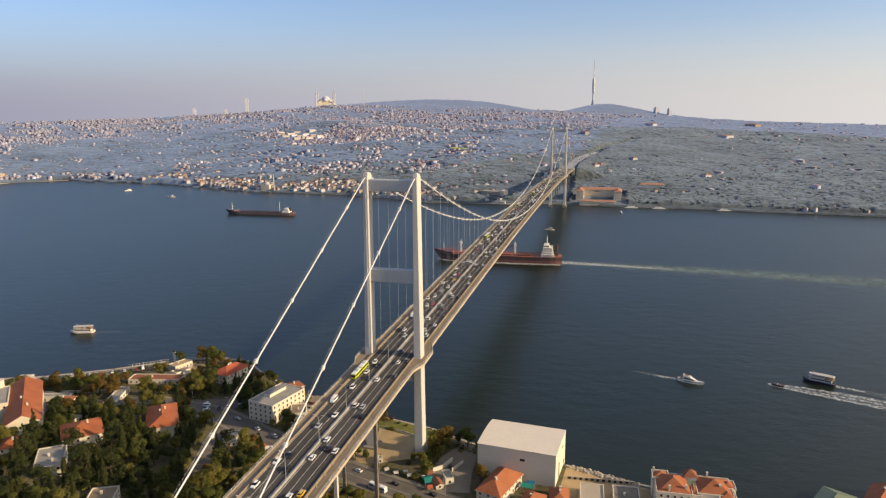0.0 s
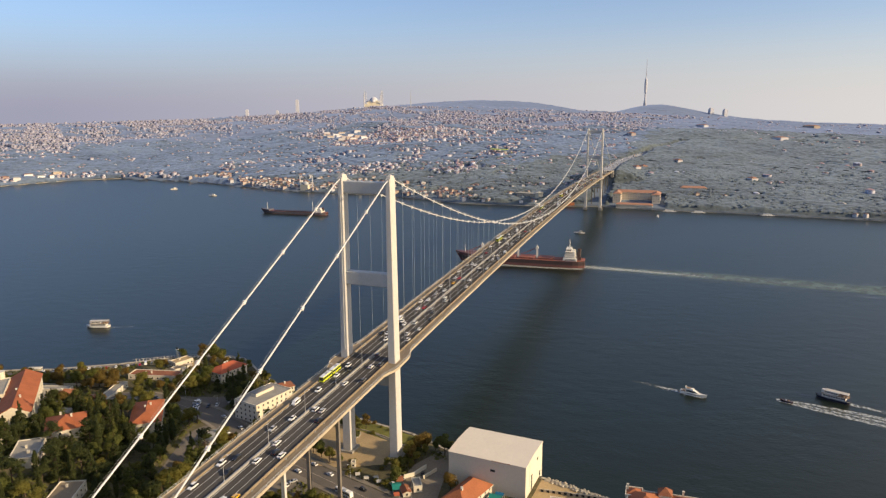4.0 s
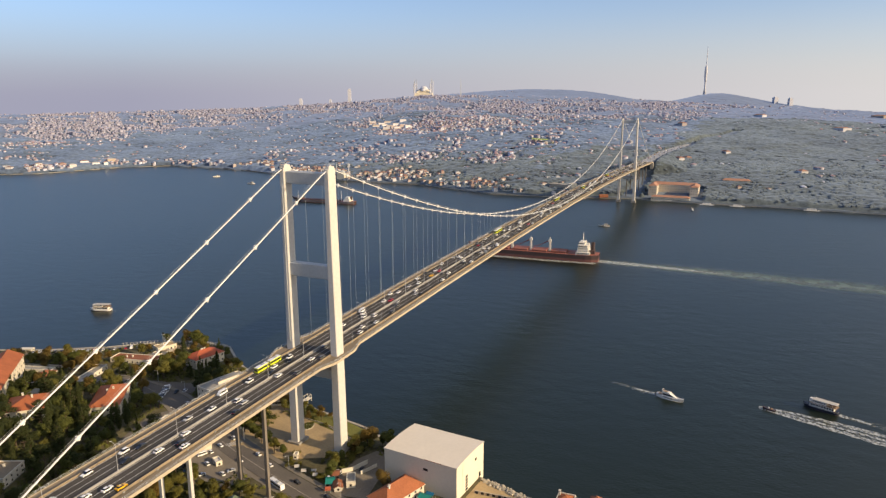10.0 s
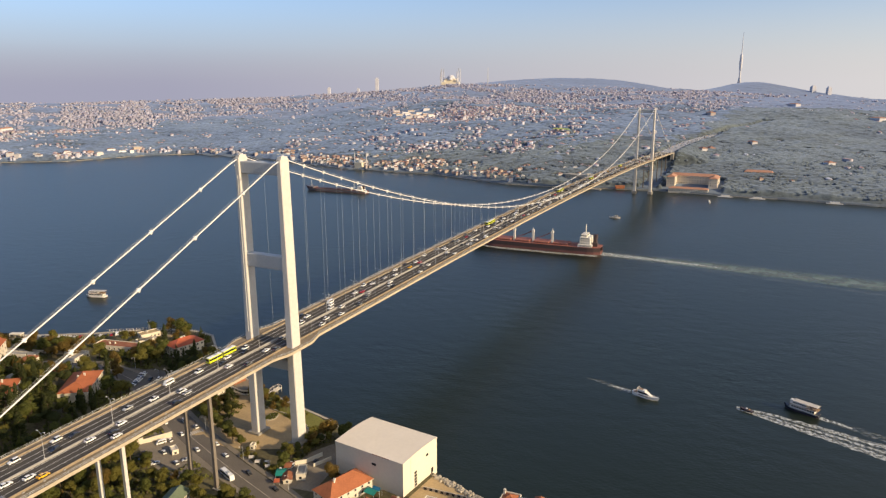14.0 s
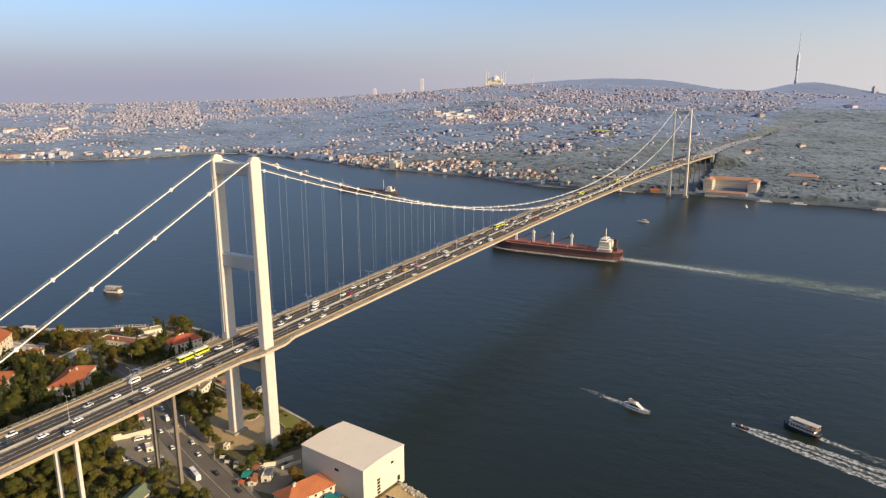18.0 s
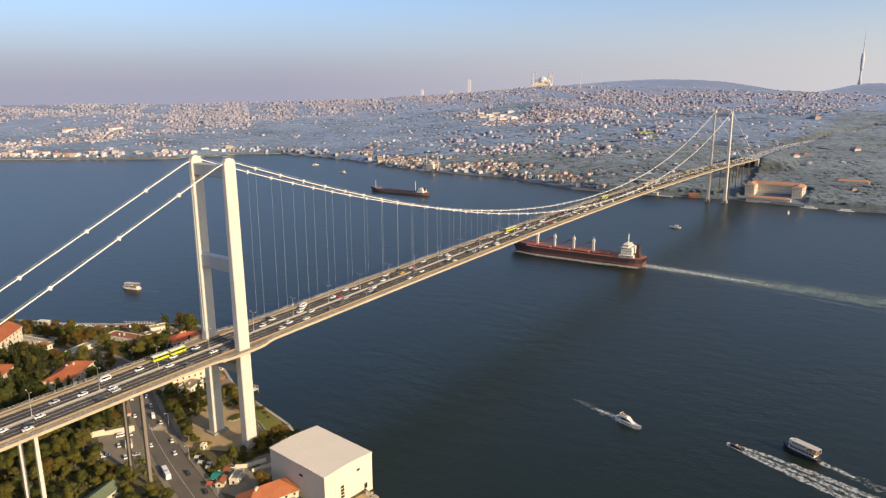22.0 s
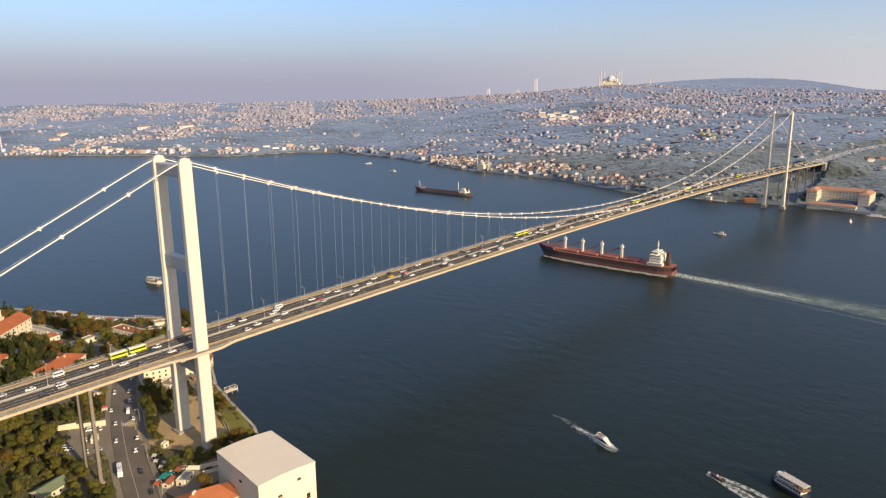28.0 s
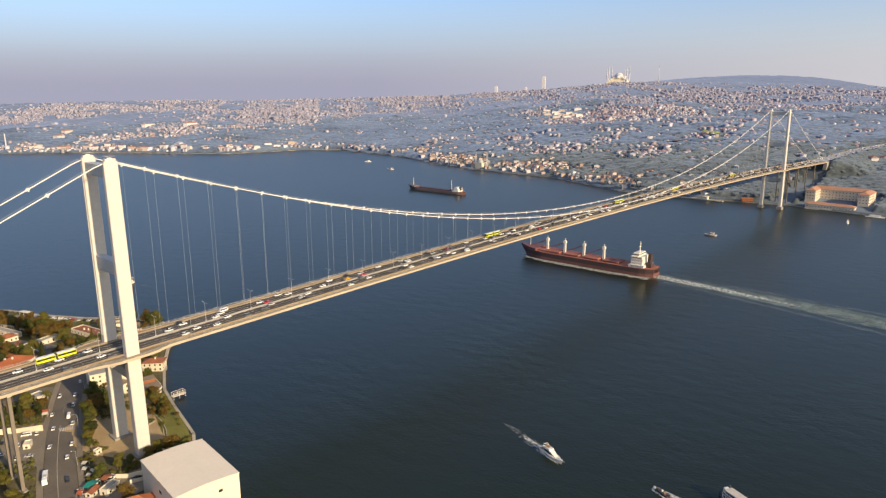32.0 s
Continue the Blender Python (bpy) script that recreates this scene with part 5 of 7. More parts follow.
def plant(kind, x, y, size, turn, pick, z=None, group="trees of the near shore"):
    tm, cm, words = PROTOS[kind][pick % len(PROTOS[kind])]
    name = dict(shrub="shrub", palm="palm_tree", cypress="cypress_tree", pine="pine_tree", cedar="conifer_tree", broad="broadleaf_tree", dark="evergreen_tree", autumn="autumn_tree", olive="tree")[kind]
    ob = thing(name, words[0], words[1], group, at=pose(x, y, near_z(x, y) if z is None else z, 0, 0, turn) @ Matrix.Diagonal((size, size, size, 1)))
    part("trunk", tm, None, ob)
    part("crown", cm, None, ob)


def blocked(x, y, room):
    for fx, fy, _, w, d, yaw in FOOTPRINTS:
        c, s = math.cos(radians(-yaw)), math.sin(radians(-yaw))
        a, b = (x - fx) * c - (y - fy) * s, (x - fx) * s + (y - fy) * c
        if abs(a) < w / 2 + room and abs(b) < d / 2 + room:
            return True
    return False


def near_line(x, y, line, reach):
    for (ax, ay), (bx, by) in zip(line, line[1:]):
        dx, dy = bx - ax, by - ay
        u = min(1, max(0, ((x - ax) * dx + (y - ay) * dy) / (dx * dx + dy * dy)))
        if math.hypot(x - ax - u * dx, y - ay - u * dy) < reach:
            return True
    return False


OPEN = [(8, 20, 30, 44), (-43, 44, 26, 42), (-18, -41, 46, 26), (30, 135, 22, 26), (-20, -140, 22, 55), (30, 290, 12, 12), (60, 222, 26, 20), (48, 240, 12, 12), (-57, 0, 5, 14), (-106, 0, 5, 14), (76, 194, 30, 22), (-12, 112, 14, 12), (22, 292, 30, 26), (38, 58, 26, 26)]
rt = random.Random(11)
spots = []
for _ in range(12000):
    x, y = rt.uniform(-138, 100), rt.uniform(-75, 400)
    if x < -138 + max(0, (y - 150) * 0.5):
        continue
    d = float(inland(x, y, NEAR_SHORE))
    if d < (22 if y > 212 else 5) or near_line(x, y, ROAD, 13.5) or near_line(x, y, [(4, 108), (-14, 112), (-40, 100), (-70, 88)], 6) or blocked(x, y, 2.6) or blocked(x + 6, y + 5, 2.0) or blocked(x + 11, y + 8, 0.0) or blocked(x + 2, y + 9, 0.5):
        continue
    if any(abs(x - a) < w / 2 + 2 and abs(y - b) < h / 2 + 2 for a, b, w, h in OPEN):
        continue
    if abs(y) < 20 and x > -62:
        continue
    gap = 6.0 if x < -30 else 7.0
    if any((x - a) ** 2 + (y - b) ** 2 < gap * gap for a, b in spots):
        continue
    spots.append((x, y))
for x, y in spots[:520]:
    u = rt.random()
    if y < 45 and x < -20:
        kind = "olive" if u < 0.55 else "broad" if u < 0.80 else "autumn" if u < 0.92 else "dark"
    elif x > 5 and y > 205:
        kind = "autumn" if u < 0.58 else "olive" if u < 0.86 else "broad"
    elif x < -20 and 85 < y < 215:
        kind = "dark" if u < 0.16 else "cypress" if u < 0.30 else "broad" if u < 0.42 else "pine" if u < 0.56 else "cedar" if u < 0.88 else "olive"
    else:
        kind = "broad" if u < 0.32 else "olive" if u < 0.58 else "autumn" if u < 0.78 else "dark" if u < 0.84 else "cedar" if u < 0.95 else "cypress"
    size = rt.uniform(0.7, 1.4) * (0.72 if abs(y) < 24 and x > -100 else 1.0)
    plant(kind, x, y, size, rt.uniform(0, 360), rt.randrange(3))
# planted by hand: round the plaza, along the road, beside the legs
for kind, x, y, s in (("olive", -4, 47, .85), ("broad", -8, 40, .95), ("olive", -11, 33, .85), ("broad", -14, 26, .8), ("olive", -17, 19, .9), ("broad", -18, 12, .7), ("shrub", -20, 5, 1.0), ("shrub", -22, -2, 1.0), ("broad", -1, 54, .8), ("olive", 6, 60, .7), ("autumn", 33, 42, 1.0), ("autumn", 35, 50, .95), ("autumn", 30, 36, .85), ("olive", 28, 45, .9),
                      ("autumn", 27, 17, .85), ("autumn", 23, 24, .6), ("olive", -16, -20, .85), ("olive", -12, -14, .6), ("palm", -15, 90, 1.1), ("olive", 16, 50, .5), ("shrub", -13.5, 13.6, 1.2), ("shrub", -13.5, 6, 1.1), ("autumn", 33, 14, .4), ("shrub", 35, 26, 1.2), ("autumn", 36, 31, .45), ("shrub", 22, 10, 0.9), ("olive", -9.5, -28, .6), ("olive", -2, -28, .7), ("autumn", 18, 84, .6), ("autumn", 13, 155, 1.25), ("autumn", 9, 149, 1.0), ("shrub", 31, 8, .8), ("shrub", 29, 2, .7), ("shrub", 2.6, 46, 1.0), ("olive", 36, 36, .6), ("olive", 6, -20, .75), ("olive", 0, -22, .75), ("broad", 10, -24, .8), ("dark", 3, -27, .8), ("broad", -10, -22, .7), ("olive", 8, -30, .7), ("broad", 14, -34, .75), ("dark", 16, -42, .8),
                      ("autumn", 20, 262, 1.2), ("autumn", 26, 249, 1.3), ("olive", 31, 238, 1.1), ("autumn", 12, 280, 1.25), ("autumn", 37, 226, 1.2), ("broad", 16, 271, 1.0), ("palm", -30, 78, 1.0), ("palm", -36, 70, .95), ("palm", -4, 120, 1.0), ("palm", 20, 232, .9), ("palm", 48, 178, .9),
                      ("dark", 52, 128, .9), ("dark", 60, 134, .9), ("broad", 66, 138, .8), ("autumn", 30, 178, 1.0), ("olive", 38, 172, .9), ("autumn", 18, 74, .5), ("olive", 6, 84, .6)):
    plant(kind, x, y, s, rt.uniform(0, 360), rt.randrange(3))
for i in range(70):
    x, y = rt.uniform(-30, 40), rt.uniform(-26, 62)
    if float(inland(x, y, NEAR_SHORE)) > 3 and not near_line(x, y, ROAD, 11) and not blocked(x, y, 1.5) and (x > 24 or x < -14 or y < -16):
        plant("shrub", x, y, rt.uniform(0.6, 1.2), rt.uniform(0, 360), rt.randrange(2), group="shrubs round the plaza")


# undergrowth: low bushes covering the ground between the trees
ug = np.random.default_rng(31)
ux, uy = ug.uniform(-150, 95, 30000), ug.uniform(-70, 330, 30000)
ud = inland(ux, uy, NEAR_SHORE)
lanes = (ROAD, [(4, 108), (-14, 112), (-40, 100), (-70, 88)])
clear = [i for i in np.flatnonzero((ud > 6) & (swell(ux, uy, 24, 2.7) > -0.35)) if not near_line(ux[i], uy[i], lanes[0], 12) and not near_line(ux[i], uy[i], lanes[1], 5.5) and not blocked(ux[i], uy[i], 1.5)
         and not any(abs(ux[i] - a) < w / 2 + 1 and abs(uy[i] - b) < h / 2 + 1 for a, b, w, h in OPEN) and not (abs(uy[i]) < 20 and ux[i] > -30)][:6500]
size = ug.uniform(0.7, 1.9, len(clear))
per = 9
c = np.repeat(np.stack([ux[clear], uy[clear], near_h(ux[clear], uy[clear])], 1), per, 0)
k = np.repeat(size, per)[:, None]
d = ug.normal(size=(len(c), 3))
d /= np.linalg.norm(d, axis=1)[:, None]
d[:, 2] = np.abs(d[:, 2])
n = d + ug.normal(scale=0.3, size=d.shape) + np.array([0, 0, 0.6])
n /= np.linalg.norm(n, axis=1)[:, None]
t = np.cross(n, ug.normal(size=n.shape))
t /= np.linalg.norm(t, axis=1)[:, None]
b = np.cross(n, t)
p, s = c + d * k * np.array([1.2, 1.2, 0.9]), k * ug.uniform(0.35, 0.7, (len(c), 1))
quad = np.stack([p - t * s, p - b * s * 0.8, p + t * s, p + b * s * 0.8], 1).reshape(-1, 3)
tagged(new("undergrowth", mesh_from_arrays("undergrowth", quad, np.arange(len(quad)).reshape(-1, 4), M_brush)), "low olive and brown bushes covering the ground between trees", "bushes", "", "stuff")


# ---- vehicles and street lamps ----
def profile_body(pts, half, inset=0.0):
    """A body skinned over a side outline of (x, z) points, a little narrower on top."""
    zs = [z for _, z in pts]
    lo, hi = min(zs), max(zs)
    ring = lambda s: [(x, s * (half - inset * (z - lo) / (hi - lo)), z) for x, z in pts]
    return Shape().loft([ring(-1), ring(1)])


def wheel_mesh(r, w):
    return Shape().tube([(0, -w / 2, 0), (0, w / 2, 0)], r, 10).mesh("wheel", M_tyre)


WHEEL, BIG_WHEEL = wheel_mesh(0.33, 0.24), wheel_mesh(0.5, 0.3)
LIGHT = Shape().box(0, 0, 0, 0.08, 0.36, 0.16).mesh("headlight", M_line)
TAIL = Shape().box(0, 0, 0, 0.08, 0.34, 0.18).mesh("tail_light", PAINTS["red"])


def car_proto(paint, kind, detail=2):
    words = dict(sedan="passenger car", suv="sport utility car", van="delivery van", taxi="taxi cab")
    ob = thing("van" if kind == "van" else "taxi" if kind == "taxi" else "car", "%s %s on the road" % (paint, words[kind]), "van" if kind == "van" else "car", "traffic", at=pose(0, 0, -500))
    if kind == "van":
        L, hw = 5.4, 1.0
        body = profile_body([(-2.7, 0.35), (2.7, 0.35), (2.7, 1.0), (2.35, 1.2), (1.75, 2.2), (-2.6, 2.3), (-2.7, 2.0)], hw, 0.12)
        glass = profile_body([(-2.3, 1.35), (2.28, 1.3), (1.75, 2.05), (-2.3, 2.05)], hw + 0.012, 0.10)
    else:
        hh = 1.72 if kind == "suv" else 1.46
        L, hw = 4.5, 0.92
        body = profile_body([(-2.22, 0.3), (2.2, 0.3), (2.26, 0.62), (2.1, 0.80), (0.95, 0.98), (-1.75, 1.0), (-2.2, 0.95), (-2.28, 0.6)], hw, 0.05)
        back = -1.9 if kind == "suv" else -1.55
        cab = [(back - 0.25, 0.96), (1.05, 0.96), (0.3, hh - 0.06), (0.1, hh), (-1.2, hh), (back + 0.35, hh - 0.08)]
        glass = profile_body(cab, hw - 0.05, 0.2)
    b = part("body", body, PAINTS[paint], ob)
    part("glass", glass, M_glass, ob)
    if kind == "van":
        part("roof", Shape().box(-0.45, 0, 2.24, 4.2, 1.7, 0.1, top=0.94), PAINTS[paint], ob)
    else:
        part("roof", Shape().box(-0.55 if kind != "suv" else -0.7, 0, hh - 0.05, 1.5 if kind != "suv" else 2.0, 1.38, 0.09, top=0.9), PAINTS[paint], ob)
    if kind == "taxi":
        part("roof_sign", Shape().box(-0.4, 0, hh + 0.03, 0.3, 0.6, 0.18), M_line, ob)
    if detail > 0:
        for x in (-L * 0.3, L * 0.31):
            for y in (-hw + 0.1, hw - 0.1):
                part("wheel", WHEEL, None, ob, at=pose(x, y, 0.33))
        for y in (-0.62, 0.62) if detail > 1 else ():
            part("headlight", LIGHT, None, b, at=pose(L / 2 - 0.02, y, 0.62))
            part("tail_light", TAIL, None, b, at=pose(-L / 2 + 0.0, y, 0.72))
    return ob


def bus_proto(paint, label, length, articulated=False):
    ob = thing("bus", label, "bus", "traffic", at=pose(0, 0, -500))
    for k in range(2 if articulated else 1):
        x = -k * (length + 0.9)
        part("body", Shape().box(x, 0, 0.4, length, 2.5, 1.1).box(x, 0, 1.5, length, 2.46, 1.55, top=0.99), PAINTS[paint], ob)
        part("window_band", Shape().box(x, 0, 1.55, length - 0.3, 2.54, 0.95), M_glass, ob, "dark window band")
        part("roof", Shape().box(x, 0, 3.05, length - 0.2, 2.36, 0.16, top=0.97), PAINTS["white"], ob, "white roof")
        part("air_unit", Shape().box(x - 1, 0, 3.2, 2.2, 1.5, 0.25), M_steel_grey, ob)
        part("windscreen", Shape().box(x + length / 2, 0, 1.2, 0.08, 2.2, 1.5), M_glass, ob)
        for dx in (-length * 0.3, length * 0.32):
            for y in (-1.1, 1.1):
                part("wheel", BIG_WHEEL, None, ob, at=pose(x + dx, y, 0.5))
    if articulated:
        part("bellows", Shape().box(-(length + 0.9) / 2, 0, 0.6, 1.1, 2.2, 2.3), M_tyre, ob, "black folding bellows")
    return ob


NEAR_CARS = {(p, k): car_proto(p, k) for p, k in (("white", "sedan"), ("white", "suv"), ("silver", "sedan"), ("grey", "suv"), ("black", "sedan"), ("red", "sedan"), ("blue", "suv"), ("yellow", "taxi"), ("white", "van"), ("black", "suv"))}
MID_CARS = {(p, k): car_proto(p, k, 1) for p, k in NEAR_CARS}
FAR_CARS = {(p, k): car_proto(p, k, 0) for p, k in (("white", "sedan"), ("silver", "sedan"), ("grey", "suv"), ("black", "sedan"), ("red", "sedan"), ("yellow", "taxi"), ("white", "van"))}
BUS = bus_proto("lime", "yellow green articulated city bus with white roof", 9.2, True)
BUS_WHITE = bus_proto("white", "white single deck coach on the coast road", 11.0)


def choose(rng, table):
    w = dict(white=5.5, silver=1.7, grey=1.6, black=2.2, red=0.5, blue=0.4, yellow=0.55)
    keys = list(table)
    return table[rng.choices(keys, [w[k[0]] * (0.22 if k[1] == "van" else 1) for k in keys])[0]]


def on_deck(ob, x, lane, way):
    z = road_z(x) + 0.03
    slope = math.degrees(math.atan2(road_z(x + 3) - road_z(x - 3), 6))
    return copy_thing(ob, pose(x, lane, z) @ pose(0, 0, 0, 0, -slope, 0) @ pose(0, 0, 0, 0, 0, 0 if way > 0 else 180))


rc = random.Random(23)
BUSES = [(-34, 9.9), (330, 9.9), (560, 9.9), (700, 6.35), (905, 9.9)]
for lane, way in ((-2.9, 1), (-6.35, 1), (-9.85, 1), (2.9, -1), (6.35, -1), (9.85, -1)):
    x = -225 + rc.uniform(0, 20)
    while x < 1330:
        if not any(abs(x - bx) < 21 and abs(lane - by) < 1 for bx, by in BUSES):
            on_deck(choose(rc, NEAR_CARS if x < 40 else MID_CARS if x < 120 else FAR_CARS), x, lane + rc.uniform(-0.3, 0.3), way)
        x += rc.uniform(14, 60) * (1.0 if x < 330 else 0.95)
for x, y in BUSES:
    on_deck(BUS, x, y, -1)
FAR_ROAD = [(1330, 0), (1480, -3), (1620, -14), (1800, -42), (2000, -95)]
for lane, way in ((-2.9, 1), (-6.35, 1), (-9.85, 1), (2.9, -1), (6.35, -1), (9.85, -1)):
    x = 1360 + rc.uniform(0, 30)
    while x < 1960:
        y = float(np.interp(x, *zip(*FAR_ROAD)))
        slope = float(np.interp(x + 4, *zip(*FAR_ROAD))) - float(np.interp(x - 4, *zip(*FAR_ROAD)))
        copy_thing(choose(rc, FAR_CARS), pose(x, y + lane, road_z(1345) + (x - 1345) * 0.02 + 0.53, 0, 0, math.degrees(math.atan2(slope, 8)) + (0 if way > 0 else 180)))
        x += rc.uniform(24, 80)
# cars on the coast road, in the car park, on the promenade and at the kerbs
def on_ground(ob, x, y, yaw, up=0.18):
    return copy_thing(ob, pose(x, y, near_z(x, y) + up, 0, 0, yaw))


on_ground(BUS_WHITE, -46, -5, 70)
for x, y, yaw in ((-33, 30, 64), (-24, 52, 64), (-12, 62, 244), (2, 92, 60), (-6, 96, 240), (-38, -12, 250), (-43, -34, 250), (-30, 12, 68), (12, 112, 70), (20, 140, 84), (16, 170, 270), (26, 128, 20), (34, 124, 30), (22, 132, 200), (-52, -50, 68), (-58, -55, 250)):
    on_ground(choose(rc, MID_CARS), x, y, yaw)
for x, y, yaw in ((-56.6, 45.9, 150), (-55.7, 36.5, 145), (-57.5, 41.0, 148), (-44.8, 42.7, 60), (-37.9, 52.7, 150), (-33.1, 51.3, 70), (-49.6, 27.9, 65), (-44.5, 26.2, 150), (-52.0, 50.5, 150), (-18.5, 71.5, 64)):
    on_ground(choose(rc, MID_CARS), x, y, yaw + rc.uniform(-6, 6), 0.24)
for i in range(1, 8, 3):
    on_ground(choose(rc, MID_CARS), -26 + i * 4.3 * 0.72, 47 + i * 4.3 * 2.0 - 30, 64)
for i in range(12):
    u = i / 11
    on_ground(choose(rc, FAR_CARS), 34 + 22 * u, 294 - 40 * u, 35, 0.16)
for i in range(10):
    u = i / 9
    on_ground(choose(rc, FAR_CARS), 60 + 22 * u, 248 - 32 * u, 40, 0.16)
for i in range(12):
    on_ground(choose(rc, MID_CARS), -34 + rc.uniform(-3, 22), -22 - rc.uniform(0, 16), rc.uniform(0, 180), 0.16) if i % 3 == 0 else None
for i in range(7):
    on_ground(choose(rc, MID_CARS), 9 + i * 3.0, 134 + i * 4.5 * 0.4, 105)
for ob in (*NEAR_CARS.values(), *MID_CARS.values(), *FAR_CARS.values(), BUS, BUS_WHITE):      # the patterns themselves are not part of the place
    for o in (*ob.children_recursive, ob):
        bpy.data.objects.remove(o)

lamp = thing("street_lamp", "tall galvanised twin arm street lamp on the bridge median", "street lamp", "bridge lamps", at=pose(0, 0, 0))
part("pole", Shape().tube([(0, 0, 0), (0, 0, 11.0)], [0.13, 0.07], 6), M_lamp, lamp)
for s in (-1, 1):
    arm = part("arm", Shape().tube([(0, 0, 10.6), (0, s * 0.9, 11.5), (0, s * 2.0, 11.75)], 0.055, 5), M_lamp, lamp)
    part("head", Shape().box(0, s * 2.3, 11.65, 0.34, 1.0, 0.16, top=0.7), M_ship_white, arm)
part("base", Shape().box(0, 0, 0, 0.5, 0.5, 0.5, top=0.7), M_lamp, lamp)
lx = [-225 + 30.6 * i for i in range(52)]
lamp.matrix_basis = pose(lx[0], 0, road_z(lx[0]) + 0.85)
for x in lx[1:]:
    copy_thing(lamp, pose(x, 0, road_z(x) + 0.85))
road_lamp = thing("street_lamp", "grey single arm street lamp beside the coast road", "street lamp", "coast road lamps", at=pose(-29, 0, near_z(-29, 0)))
part("pole", Shape().tube([(0, 0, 0), (0, 0, 8.5)], [0.11, 0.06], 6), M_steel_grey, road_lamp)
part("arm", Shape().tube([(0, 0, 8.4), (-1.6, 0.5, 8.9)], 0.05, 5), M_steel_grey, road_lamp)
part("head", Shape().box(-1.8, 0.55, 8.8, 0.8, 0.3, 0.14), M_ship_white, road_lamp)
for x, y in ((-40, -40), (-13, 44), (8, 92), (24, 126), (31, 158), (22, 206), (-2, 262), (-58, -78)):
    copy_thing(road_lamp, pose(x, y, near_z(x, y)))
# flag masts on the deck beside the carriageway
for x, y in ((232, -15.5), (600, 15.5)):
    ob = thing("overhead_sign", "grey roadside sign frame on the bridge", "sign", at=pose(x, y, road_z(x)))
    part("post", Shape().tube([(0, 0, -0.2), (0, 0, 5)], 0.14, 6), M_steel_grey, ob)
    part("panel", Shape().box(0, 0, 4.2, 0.25, 2.6, 2.0), M_lamp, ob)


# ---- ships and boats ----
def hull_rings(length, beam, depth, draft, bow=0.25, stern=0.12, sheer=0.0, flare=0.25, n=22):
    """Rings of a ship's hull along x, bow forward."""
    rings = []
    for i in range(n + 1):
        u = i / n
        x = -length / 2 + length * u
        k = min(1.0, (u / stern) ** 0.5 * 0.35 + 0.65) if u < stern else 1.0
        if u > 1 - bow:
            v = (u - 1 + bow) / bow
            k = max(0.02, 1 - v ** 2.0)
        top = depth + sheer * max(0, (u - 0.7) / 0.3) ** 2 + sheer * 0.3 * max(0, (0.2 - u) / 0.2) ** 2
        rake = length * 0.03 * max(0, (u - 0.85) / 0.15)
        w, wb = beam / 2 * k, beam / 2 * k * (1 - flare * (1 if u > 1 - bow else 0.25))
        rings.append([(x - rake, -wb, -draft), (x - rake * 0.5, -(w + wb) / 2, depth * 0.3), (x + rake, -w, top), (x + rake, w, top), (x - rake * 0.5, (w + wb) / 2, depth * 0.3), (x - rake, wb, -draft)])
    return rings


def band(rings, z0, z1, out=0.06):
    """A painted belt round the hull between two heights, a little proud of it."""
    rows = []
    for r in rings:
        def side(z, s):
            a, b, c = (r[0], r[1], r[2]) if s < 0 else (r[5], r[4], r[3])
            pts = (a, b) if z <= b[2] else (b, c)
            t = (z - pts[0][2]) / (pts[1][2] - pts[0][2])
            return (pts[0][0] + (pts[1][0] - pts[0][0]) * t, pts[0][1] + (pts[1][1] - pts[0][1]) * t + s * out, z)
        rows.append((side(z0, -1), side(z1, -1), side(z1, 1), side(z0, 1)))
    s = Shape()
    for a, b in zip(rows, rows[1:]):
        s.add([a[0], b[0], b[1], a[1]], [(0, 1, 2, 3)])
        s.add([a[3], b[3], b[2], a[2]], [(3, 2, 1, 0)])
    e = rows[0]
    s.add(list(e), [(0, 1, 2, 3)])
    return s


ship = thing("bulk_carrier", "red and dark hulled bulk carrier with deck cranes and white bridge", "ship", at=pose(536, 31, 0, 0, 0, 93.5))
rings = hull_rings(168, 26, 8.6, 4, 0.16, 0.1, 2.6)
part("hull", Shape().loft(rings), M_hull_red, ship, "dull red hull")
part("upper_hull", band(rings, 3.6, 8.3), M_hull_dark, ship, "dark upper hull belt")
part("main_deck", Shape().loft([[(r[2][0], r[2][1] * 0.97, r[2][2] + 0.05), (r[3][0], r[3][1] * 0.97, r[3][2] + 0.05), (r[3][0], r[3][1] * 0.97, r[3][2] - 0.2), (r[2][0], r[2][1] * 0.97, r[2][2] - 0.2)] for r in rings]), M_hatch, ship, "red oxide deck")
part("forecastle", Shape().loft([[(r[2][0], r[2][1] * 0.98, r[2][2]), (r[3][0], r[3][1] * 0.98, r[3][2]), (r[3][0], r[3][1] * 0.98, r[3][2] + 2.4), (r[2][0], r[2][1] * 0.98, r[2][2] + 2.4)] for r in rings[19:]]), M_hull_red, ship)
for x in (-34, -9, 16, 41, 62):
    part("hatch_coaming", Shape().box(x, 0, 8.6, 19, 17, 1.4), M_hull_red, ship)
    h = part("hatch_cover", Shape().box(x, 0, 10.0, 19.4, 17.6, 0.9, top=0.97), M_hatch, ship, "orange red hatch cover")
    for k in (-1, 0, 1):
        part("cover_seam", Shape().box(x + k * 5, 0, 10.9, 0.3, 17, 0.12), M_hull_red, h)
